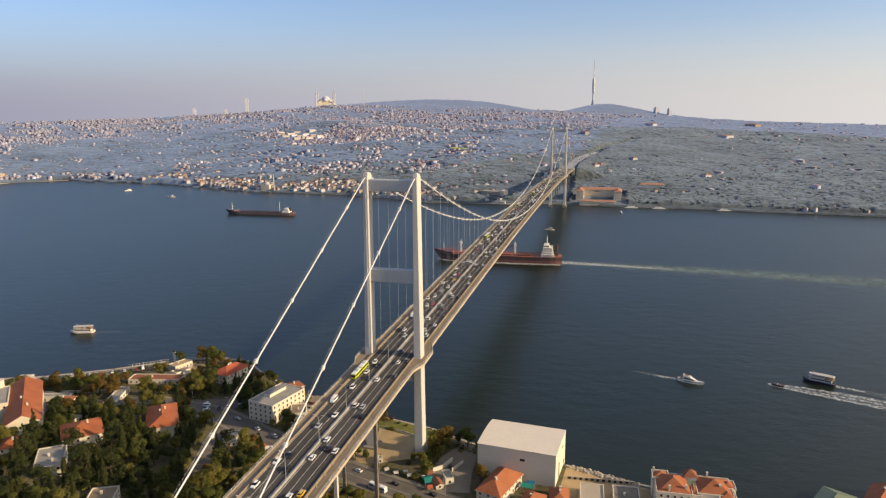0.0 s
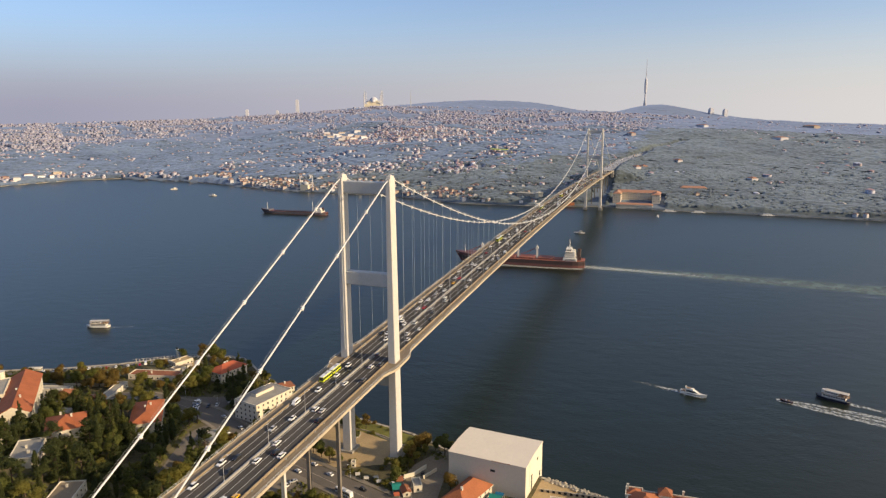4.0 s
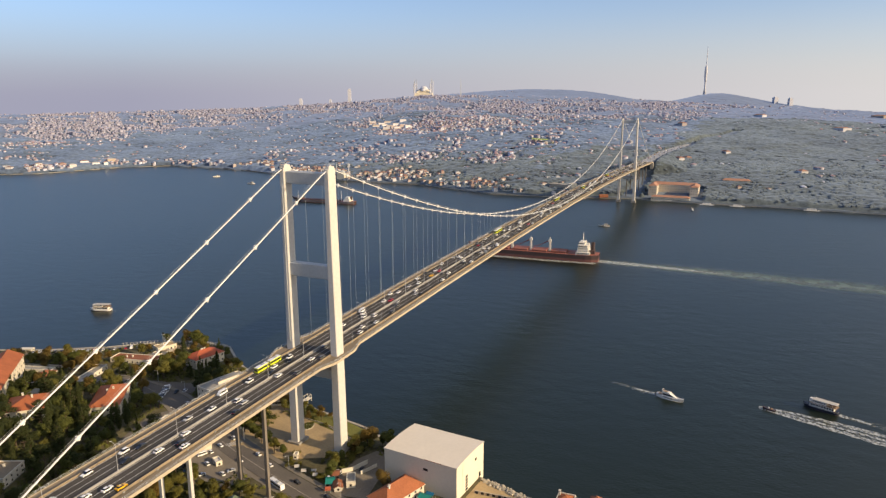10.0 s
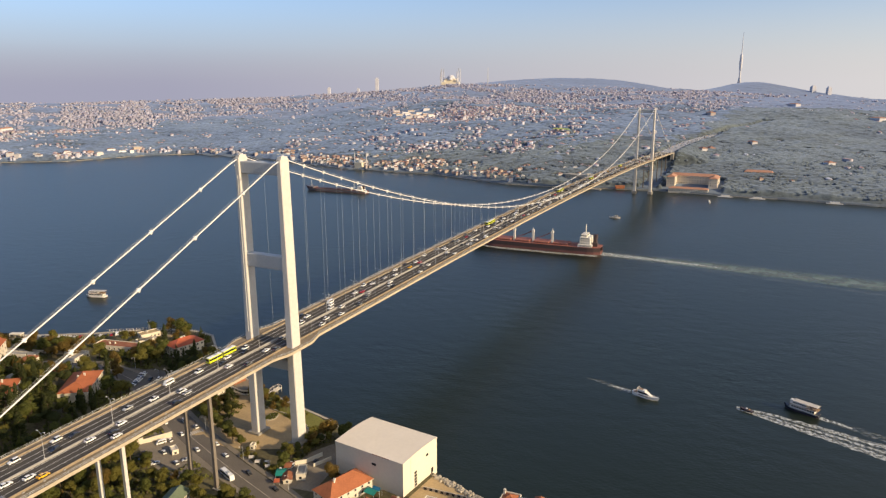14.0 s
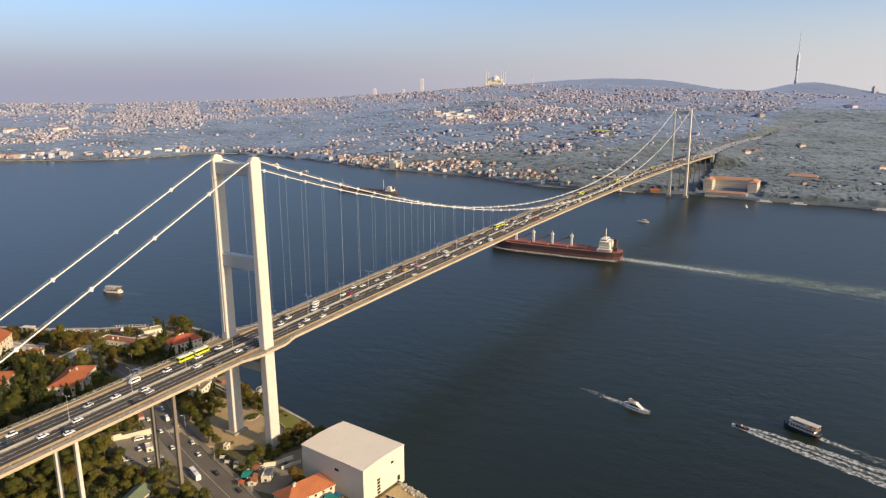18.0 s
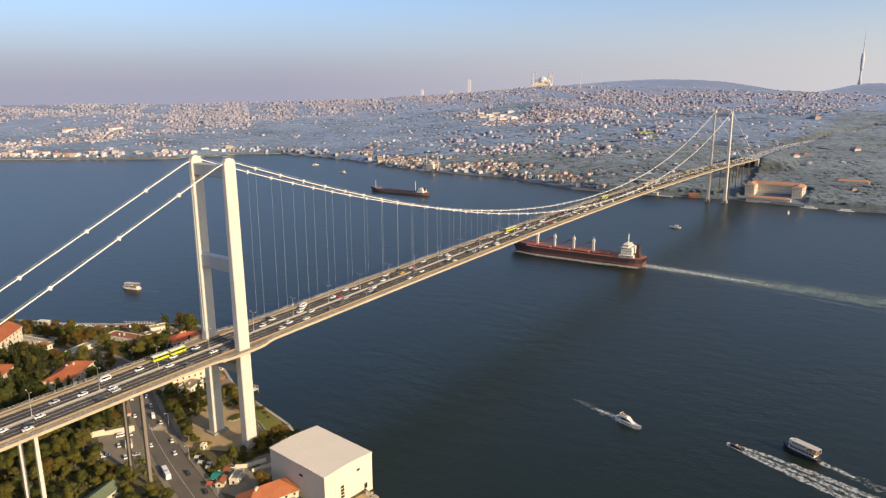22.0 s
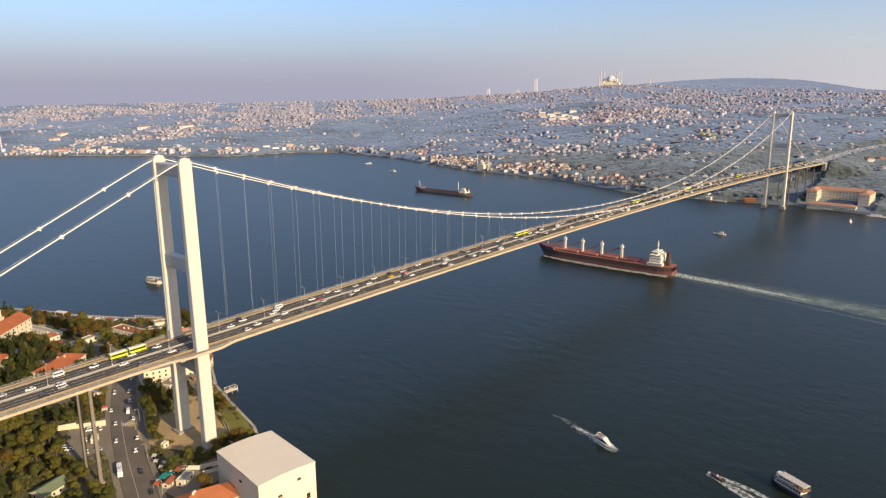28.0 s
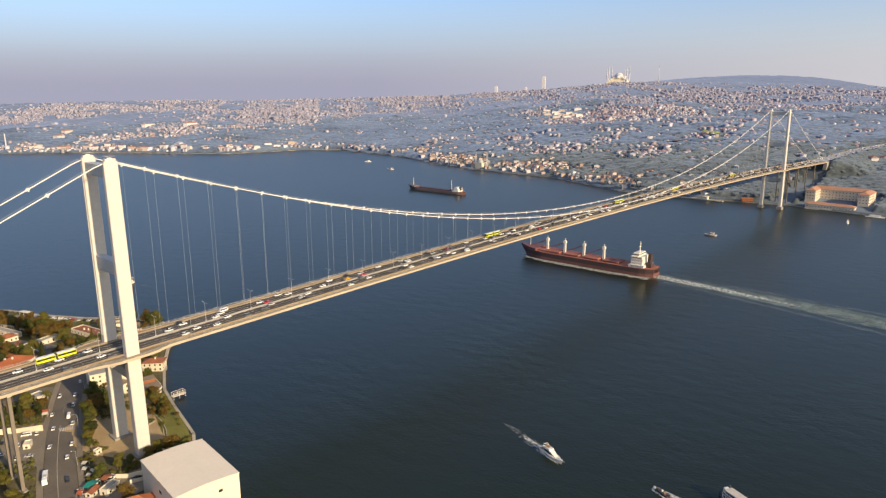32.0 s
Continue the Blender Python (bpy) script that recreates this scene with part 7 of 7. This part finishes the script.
# houses of the far waterfront, one by one
WIN = Shape().box(0, 0, 0, 1.2, 0.2, 1.6).mesh("window", M_glass)
protos = []
rh = random.Random(9)
for k in range(8):
    w, d, h, rise = rh.uniform(8, 16), rh.uniform(7.5, 11), rh.uniform(5.5, 10), rh.uniform(1.8, 2.8)
    W, D, r = w / 2 + 0.6, d / 2 + 0.6, max(0.5, w / 2 - d / 2)
    body = Shape().box(0, 0, -4, w, d, h + 4).mesh("wall", M_far_wall_one)
    top = Shape().add([(-W, -D, h), (W, -D, h), (W, D, h), (-W, D, h), (-r, 0, h + rise), (r, 0, h + rise)], [(0, 1, 5, 4), (1, 2, 5), (2, 3, 4, 5), (3, 0, 4), (3, 2, 1, 0)]).mesh("roof", M_far_roof_one)
    protos.append((body, top))
for i in front:
    body, top = protos[rh.randrange(8)]
    x, y = float(hx[i]), float(hy[i])
    ob = thing("shore_villa", "villa with tiled hipped roof on the far shore", "house", "far waterfront houses", at=pose(x, y, far_z(x, y), 0, 0, rh.choice((40, 56, 64, 128, 136)) + rh.uniform(-8, 8)) @ Matrix.Scale(rh.uniform(0.65, 1.0), 4))
    part("wall", body, None, ob)
    part("roof", top, None, ob)

# taller blocks along the far bay
rb = random.Random(17)
BAY = FAR_SHORE[15:20]
for (ax, ay), (bx, by) in zip(BAY, BAY[1:]):
    run = math.hypot(bx - ax, by - ay)
    nx, ny = (by - ay) / run, -(bx - ax) / run
    for i in range(int(run / 30)):
        u, off = (i + rb.uniform(0.2, 0.8)) * 30 / run, rb.uniform(14, 60)
        x, y = ax + (bx - ax) * u + nx * off, ay + (by - ay) * u + ny * off
        w, d, h = rb.uniform(12, 26), rb.uniform(9, 13), rb.uniform(7, 13)
        ob = thing("waterfront_block", "pale waterfront block on the far bay", "building", "far bay blocks", at=pose(x, y, far_z(x, y), 0, 0, math.degrees(math.atan2(by - ay, bx - ax)) + rb.uniform(-8, 8)))
        part("wall", Shape().box(0, 0, -4, w, d, h + 4), M_far_wall_one, ob)
        part("roof", Shape().add([(-w / 2 - .6, -d / 2 - .6, h), (w / 2 + .6, -d / 2 - .6, h), (w / 2 + .6, d / 2 + .6, h), (-w / 2 - .6, d / 2 + .6, h), (-w / 2 + d / 2, 0, h + 2.4), (w / 2 - d / 2, 0, h + 2.4)], [(0, 1, 5, 4), (1, 2, 5), (2, 3, 4, 5), (3, 0, 4), (3, 2, 1, 0)]), M_far_roof_one, ob)

# woods: a closed canopy with lumpy crowns, each with its own uneven outline
def ball(level):
    tmp = bmesh.new()
    bmesh.ops.create_icosphere(tmp, subdivisions=level, radius=1.0)
    out = np.array([v.co[:] for v in tmp.verts]), np.array([[v.index for v in f.verts] for f in tmp.faces])
    tmp.free()
    return out


ICO_V, ICO_F = ball(1)
HOUSE_CELLS = np.unique(np.concatenate([(np.floor((hx[sites] + a) / 6).astype(np.int64) * 100000 + np.floor((hy[sites] + b) / 6).astype(np.int64)) for a in (-6, 0, 6) for b in (-6, 0, 6)]))


ROAD_X, ROAD_Y = (1330, 1480, 1620, 1800, 2000, 2300), (0, -3, -14, -42, -95, -200)


def lattice(x, y, cell, seed):
    """Smooth random relief between 0 and 1 with lumps of one size."""
    table = np.random.default_rng(seed).random((256, 256))
    u, v = x / cell, y / cell
    a, b = np.floor(u).astype(int), np.floor(v).astype(int)
    p, q = u - a, v - b
    p, q = p * p * (3 - 2 * p), q * q * (3 - 2 * q)
    at = lambda k, m: table[(a + k) % 256, (b + m) % 256]
    return (at(0, 0) * (1 - p) + at(1, 0) * p) * (1 - q) + (at(0, 1) * (1 - p) + at(1, 1) * p) * q


def open_ground(x, y, d):
    """Places with no trees: the quay, the motorway, the barracks yard and the pitch."""
    return (d < 6) | ((np.abs(y - np.interp(x, ROAD_X, ROAD_Y)) < 19) & (x < 2250)) | ((x > 1085) & (x < 1215) & (y > -140) & (y < -25)) | (np.hypot(x - 1690, y - 345) < 46)


def less_hazed(x, y):
    """The slopes by the shore and south of the motorway, tinted for less haze."""
    r = np.hypot(x + 250, y + 250)
    return (y < 70 - (x - 1100) * 0.10 + 60 * swell(x, y, 90, 0.4)) & (x < 2700) | (r < 1800 + 300 * swell(x, y, 170, 1.9) + 140 * swell(x, y, 60, 0.8))


def canopy(r0, r1, step, lump):
    """The closed roof of leaves over one belt of the far hills, lumpy with crowns and broken where houses stand."""
    rs, ts = np.arange(r0, r1 + step, step), np.radians(np.arange(-28, 86, math.degrees(step / (0.5 * (r0 + r1)))))
    gr, gt = np.meshgrid(rs, ts, indexing="ij")
    gr, gt = gr + rng.uniform(-0.3, 0.3, gr.shape) * step, gt + rng.uniform(-0.3, 0.3, gr.shape) * (ts[1] - ts[0])
    x, y = gr * np.cos(gt) - 250, gr * np.sin(gt) - 250
    d = -inland(x, y, FAR_SHORE)
    crowd = built_up(x, y)
    stand = np.clip((lattice(x, y, 17, 3) * 0.6 + lattice(x, y, 46, 4) * 0.6 + 0.02 - crowd * 1.25) * 5, 0, 1)
    cell = np.floor(x / 6).astype(np.int64) * 100000 + np.floor(y / 6).astype(np.int64)
    tall = np.where(np.isin(cell, HOUSE_CELLS), 0.25, 1.0) * np.clip(1.2 - crowd * 1.3, 0.4, 1)
    stand = np.where(open_ground(x, y, d), 0.0, stand) * np.clip((d - 5) / 12, 0, 1)
    z = far_h(x, y) + stand * tall * (2.6 + 5.0 * lattice(x, y, lump, 5) + 3.0 * lattice(x, y, lump * 4, 6)) - 0.6
    k = np.arange(x.size).reshape(x.shape)
    quads = np.stack([k[:-1, :-1], k[1:, :-1], k[1:, 1:], k[:-1, 1:]], -1).reshape(-1, 4)
    keep = stand.ravel()[quads].max(1) > 0.02
    return np.stack([x, y, z], -1).reshape(-1, 3), quads[keep]


def wood(name, label, verts, quads, mat):
    used, back = np.unique(quads, return_inverse=True)
    return tagged(new(name, mesh_from_arrays(name, verts[used], back.reshape(-1, 4), mat, True)), label, "woods", "", "stuff")


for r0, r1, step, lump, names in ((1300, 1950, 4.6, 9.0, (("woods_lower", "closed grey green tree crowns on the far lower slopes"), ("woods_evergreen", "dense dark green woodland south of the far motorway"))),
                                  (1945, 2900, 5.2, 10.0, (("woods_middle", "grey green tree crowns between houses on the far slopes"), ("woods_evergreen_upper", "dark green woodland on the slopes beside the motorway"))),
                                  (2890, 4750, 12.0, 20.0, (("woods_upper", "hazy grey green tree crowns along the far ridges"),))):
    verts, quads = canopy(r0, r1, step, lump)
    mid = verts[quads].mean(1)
    green = less_hazed(mid[:, 0], mid[:, 1]) if len(names) > 1 else np.zeros(len(mid), bool)
    # each farther belt takes a bluer leaf colour, in place of haze
    wood(*names[0], verts, quads[~green], M_far_leaf_hazy if r0 < 1900 else M_far_mid_hazy if r0 < 2800 else M_far_ridge_hazy)
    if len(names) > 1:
        wood(*names[1], verts, quads[green], M_far_green_hazy)

# single taller crowns standing out of the canopy near the far shore
tr, tt = rng.uniform(1320, 1900, 9000), np.radians(rng.uniform(-26, 70, 9000))
tx, ty = tr * np.cos(tt) - 250, tr * np.sin(tt) - 250
clear = ~open_ground(tx, ty, -inland(tx, ty, FAR_SHORE) - 6) & (rng.random(9000) > built_up(tx, ty) * 0.7)
tx, ty = tx[clear][:6200], ty[clear][:6200]
n, size = len(tx), rng.uniform(2.2, 4.2, len(tx))
v = ICO_V[None] * (1 + rng.normal(0, 0.10, (n, len(ICO_V), 1))) * size[:, None, None] * np.array([1.0, 1.0, 0.8])
v[:, :, 2] += size[:, None] * 0.2 + 5.0
v += np.stack([tx, ty, far_h(tx, ty)], 1)[:, None, :]
me = mesh_from_arrays("woods_single_crowns", v.reshape(-1, 3), (ICO_F[None] + (np.arange(n) * len(ICO_V))[:, None, None]).reshape(-1, 3), M_far_green_hazy, True)
soft = ICO_V * 0.35 + np.array([0, 0, 0.8])             # loose foliage shades softly
me.normals_split_custom_set_from_vertices(np.tile(soft / np.linalg.norm(soft, axis=1)[:, None], (n, 1)))
tagged(new("woods_single_crowns", me), "taller dark green crowns standing out of the far woods", "woods", "", "stuff")


# landmarks
def dome(s, x, y, z, r, n=16, m=6, lift=1.0):
    rings = [[(x + r * math.cos(a) * math.cos(2 * math.pi * k / n), y + r * math.cos(a) * math.sin(2 * math.pi * k / n), z + r * math.sin(a) * lift) for k in range(n)] for a in [math.pi / 2 * i / m * 0.98 for i in range(m + 1)]]
    return s.loft(rings)


def minaret(parent, x, y, z, h, r):
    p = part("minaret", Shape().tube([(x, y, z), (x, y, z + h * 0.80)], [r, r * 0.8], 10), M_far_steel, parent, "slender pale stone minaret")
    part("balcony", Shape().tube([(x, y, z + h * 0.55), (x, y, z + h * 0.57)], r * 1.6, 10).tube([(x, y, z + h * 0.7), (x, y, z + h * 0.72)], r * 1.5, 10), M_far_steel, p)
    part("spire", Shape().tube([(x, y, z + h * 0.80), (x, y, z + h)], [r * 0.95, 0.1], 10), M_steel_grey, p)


mosque = thing("hilltop_mosque", "huge pale domed mosque with six minarets on the ridge", "mosque", at=pose(3190, 1458, far_z(3190, 1458) + 7, 0, 0, 20) @ Matrix.Scale(1.22, 4))
part("prayer_hall", Shape().box(0, 0, -12, 74, 74, 30).box(0, 0, 18, 58, 58, 9).box(0, 0, 27, 44, 44, 5), M_cream, mosque, "cream stone prayer hall")
part("main_dome", dome(Shape(), 0, 0, 31, 19), M_far_steel, mosque, "grey lead main dome", smooth=True)
for a, b in ((-24, 0), (24, 0), (0, -24), (0, 24)):
    part("half_dome", dome(Shape(), a, b, 26, 11), M_far_steel, mosque, smooth=True)
for a in (-30, 30):
    for b in (-30, 30):
        part("corner_dome", dome(Shape(), a, b, 18, 6), M_steel_grey, mosque, smooth=True)
part("courtyard", Shape().box(-64, 0, -12, 52, 70, 22), M_cream, mosque)
for a, b, h in ((-38, -38, 92), (-38, 38, 92), (38, -38, 92), (38, 38, 92), (-90, -36, 78), (-90, 36, 78)):
    minaret(mosque, a, b, -10, h, 2.2)

coast_mosque = thing("shore_mosque", "small domed mosque with two white minarets on the far shore", "mosque", at=pose(1192, 737, far_z(1192, 737)))
part("prayer_hall", Shape().box(0, 0, -4, 20, 22, 15), M_cream, coast_mosque)
part("dome", dome(Shape(), 0, 0, 11, 8), M_steel_grey, coast_mosque, smooth=True)
for y in (-18, 18):
    minaret(coast_mosque, 2, y, -2, 40, 1.3)

tv = thing("broadcast_tower", "tall slender white broadcasting tower on a far hilltop", "tower", at=pose(4290, 58, far_z(4290, 58) - 4))
th = 534 - far_z(4290, 58)
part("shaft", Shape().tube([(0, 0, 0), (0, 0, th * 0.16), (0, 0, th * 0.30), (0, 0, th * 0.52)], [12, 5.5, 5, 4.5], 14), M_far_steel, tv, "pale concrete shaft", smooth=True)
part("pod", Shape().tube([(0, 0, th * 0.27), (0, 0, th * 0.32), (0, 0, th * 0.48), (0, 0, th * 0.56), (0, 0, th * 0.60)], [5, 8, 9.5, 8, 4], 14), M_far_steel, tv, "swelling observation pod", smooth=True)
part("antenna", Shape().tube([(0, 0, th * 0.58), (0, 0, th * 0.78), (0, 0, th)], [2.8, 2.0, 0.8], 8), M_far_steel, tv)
mast = thing("radio_mast", "thin lattice radio mast on the ridge", "mast", at=pose(3203, 1242, far_z(3203, 1242)))
part("lattice", Shape().tube([(0, 0, -5), (0, 0, 316 - far_z(3203, 1242))], [3.0, 0.8], 4), M_steel_grey, mast)
for x, y, top, w in ((3300, 2010, 268, 24), (3250, 2330, 212, 22), (3380, 2200, 206, 20), (4240, -340, 214, 30), (4230, -420, 208, 26)):
    ob = thing("tower_block", "pale high rise block standing above the ridge", "building", "far high rises", at=pose(x, y, far_z(x, y), 0, 0, 25))
    part("wall", Shape().box(0, 0, -10, w, w * 0.8, top - far_z(x, y) + 10, top=0.94), M_far_steel, ob)
    part("crown", Shape().box(0, 0, top - far_z(x, y), w * 0.6, w * 0.5, 6), M_far_steel, ob)

barracks = thing("barracks", "long cream waterfront building with wings and orange tiled roof", "building", at=pose(1182, -82, far_z(1182, -82) - 1))
part("main_range", Shape().box(0, 0, -4, 18, 96, 20), M_far_cream, barracks)
part("main_roof", Shape().add([(-10, -49, 16), (10, -49, 16), (10, 49, 16), (-10, 49, 16), (0, -40, 21), (0, 40, 21)], [(0, 1, 4), (1, 2, 5, 4), (2, 3, 5), (3, 0, 4, 5), (3, 2, 1, 0)]), M_tile_far, barracks, "orange tiled roof")
for y in (-40, 40):
    part("wing", Shape().box(-24, y, -6, 32, 16, 22), M_far_cream, barracks)
    part("wing_roof", Shape().add([(-41, y - 9, 16), (-6, y - 9, 16), (-6, y + 9, 16), (-41, y + 9, 16), (-34, y, 20.5), (-6, y, 20.5)], [(0, 1, 5, 4), (2, 3, 4, 5), (3, 0, 4), (3, 2, 1, 0)]), M_tile_far, barracks, "orange tiled roof")
    for k in range(3):
        for i in range(7):
            for s in (-1, 1):
                part("window", WIN, None, barracks, at=pose(-38 + i * 4.6, y + s * 8.03, k * 5 + 1.5))
        for i in range(3):
            part("window", WIN, None, barracks, at=pose(-40.03, y - 4.5 + i * 4.5, k * 5 + 1.5, 0, 0, 90))
for k in range(3):
    for i in range(12):
        part("window", WIN, None, barracks, at=pose(-9.03, -29 + i * 5.2, k * 5 + 1.5, 0, 0, 90))
quayhouse = thing("quay_range", "low waterfront range with a red tiled roof", "building", at=pose(1119, -80, 3))
part("wall", Shape().box(0, 0, -4, 12, 74, 10), M_plaster, quayhouse)
part("roof", Shape().add([(-7, -38, 6), (7, -38, 6), (7, 38, 6), (-7, 38, 6), (0, -31, 9.5), (0, 31, 9.5)], [(0, 1, 4), (1, 2, 5, 4), (2, 3, 5), (3, 0, 4, 5), (3, 2, 1, 0)]), M_tile_far, quayhouse, "red tiled roof")
for i in range(16):
    part("window", WIN, None, quayhouse, at=pose(-6.03, -34 + i * 4.5, 1.5, 0, 0, 90))
longhouse = thing("long_house", "long building with a dull red roof among woods", "building", at=pose(1279, -197, far_z(1279, -197)))
part("wall", Shape().box(0, 0, -4, 14, 54, 12), M_plaster, longhouse)
part("roof", Shape().add([(-8, -28, 8), (8, -28, 8), (8, 28, 8), (-8, 28, 8), (0, -22, 12), (0, 22, 12)], [(0, 1, 4), (1, 2, 5, 4), (2, 3, 5), (3, 0, 4, 5), (3, 2, 1, 0)]), M_tile_far, longhouse, "dull red tiled roof")
stadium = thing("sports_stand", "sports stand with a lime yellow roof beside a pitch", "stand", at=pose(1690, 357, far_z(1690, 357) + 2, 0, 0, 62))
part("roof", Shape().loft([[(-33, yy, 9 + k), (33, yy, 9 + k), (33, yy, 9.6 + k), (-33, yy, 9.6 + k)] for yy, k in ((-6, 2.0), (6, 0))]), M_lime, stadium, "lime yellow sheet roof")
part("tier", Shape().box(0, 2, -8, 60, 10, 13), M_dark_concrete, stadium)
part("pitch_edge", Shape().box(-4, -30, -4, 70, 34, 5), M_grass, stadium, "green playing field")
for s in (-1, 1):
    part("side_screen", Shape().box(-4, -30 + s * 17.2, -3, 70, 0.6, 6), M_ship_white, stadium)
for i, (x, y) in enumerate(((2129, 1180), (2110, 1130), (2080, 1100), (2050, 1060), (2030, 1030), (1997, 994), (2140, 1120), (2100, 1060), (2060, 1010), (2160, 1060), (1960, 980), (2010, 960), (1985, 1040), (2045, 1120))):
    z = far_z(x, y)
    ob = thing("apartment_terrace", "stepped white apartment block on the far hillside", "building", "hillside apartments", at=pose(x, y, z, 0, 0, 35 + 8 * (i % 3)))
    for k in range(3):
        part("storey", Shape().box(k * 3.5, 0, -6 if k == 0 else k * 4.2, 22 - k * 4, 30 - k * 3, 10.2 if k == 0 else 4.2), M_far_wall_one, ob)
    part("roof", Shape().box(7, 0, 12.6, 13, 22, 0.5), M_far_wall_one, ob)
pavilion = thing("waterside_block", "long sandy stone waterfront block on the far shore", "building", at=pose(1142, 150, far_z(1142, 150) - 1, 0, 0, -20))
part("wall", Shape().box(0, 0, -3, 22, 52, 15), M_concrete, pavilion)
part("end_wall", Shape().box(0, -29, -3, 20, 9, 19), M_cream, pavilion)
part("roof", Shape().box(0, 0, 12, 23, 53, 0.6), M_flat_roof, pavilion)
for k in range(2):
    for i in range(9):
        part("window", WIN, None, pavilion, at=pose(-11.03, -22 + i * 5.4, k * 5 + 2, 0, 0, 90))
red_shed = thing("boat_shed", "red painted boat shed beside the far tower", "shed", at=pose(1112, 52, 2.2, 0, 0, 30) @ Matrix.Diagonal((0.7, 0.7, 0.8, 1)))
part("wall", Shape().box(0, 0, 0, 8, 26, 5), M_tile_old, red_shed)
part("roof", Shape().add([(-5, -14, 5), (5, -14, 5), (5, 14, 5), (-5, 14, 5), (0, -14, 8), (0, 14, 8)], [(0, 1, 4), (1, 2, 5, 4), (2, 3, 5), (3, 0, 4, 5), (3, 2, 1, 0)]), M_tile_old, red_shed)
jetty = thing("jetty", "long low stone jetty with a small white house", "jetty", at=pose(1089, 145, 0))
part("deck", Shape().box(0, 0, -3, 9, 120, 4.4), M_stone, jetty)
part("house", Shape().box(0, -28, 1.4, 7, 9, 5).box(0, -28, 6.4, 8, 10, 0.5), M_white, jetty)
for y in (-150, -205, -330, -560):
    lnd = thing("landing_stage", "low white landing stage along the far quay", "jetty", at=pose(1094, y, 0))
    part("deck", Shape().box(0, 0, 0.3, 6, 26, 1.0), M_ship_white, lnd)
    part("shelter", Shape().box(1, 0, 1.3, 3, 16, 2.6, top=0.95), M_ship_white, lnd)
for x, y, h in ((534, 2232, 42),):
    ob = thing("chimney_stack", "pale factory chimney near the far shore", "chimney", at=pose(x, y, far_z(x, y)))
    part("stack", Shape().tube([(0, 0, -3), (0, 0, h)], [2.6, 1.7], 10), M_far_steel, ob)
for x, y, w, d, h in ((1038, 2286, 60, 16, 12), (1145, 2158, 70, 16, 12), (700, 2240, 34, 18, 14), (760, 2330, 40, 16, 12), (2307, 8, 40, 18, 14), (2360, -500, 50, 30, 12), (3000, -700, 70, 30, 14), (2750, -250, 60, 20, 12), (1500, -60, 26, 14, 10), (1540, -75, 22, 14, 9), (1710, -160, 30, 14, 9), (1420, -330, 20, 16, 10)):
    z = far_z(x, y)
    ob = thing("large_building", "broad pale institutional building among woods", "building", "large far buildings", at=pose(x, y, z, 0, 0, 30))
    part("wall", Shape().box(0, 0, -6, w, d, h + 6), M_far_wall_one, ob)
    part("roof", Shape().add([(-w / 2 - 1, -d / 2 - 1, h), (w / 2 + 1, -d / 2 - 1, h), (w / 2 + 1, d / 2 + 1, h), (-w / 2 - 1, d / 2 + 1, h), (-w / 2 + d / 2, 0, h + 3.5), (w / 2 - d / 2, 0, h + 3.5)], [(0, 1, 5, 4), (1, 2, 5), (2, 3, 4, 5), (3, 0, 4), (3, 2, 1, 0)]), M_tile_far, ob)
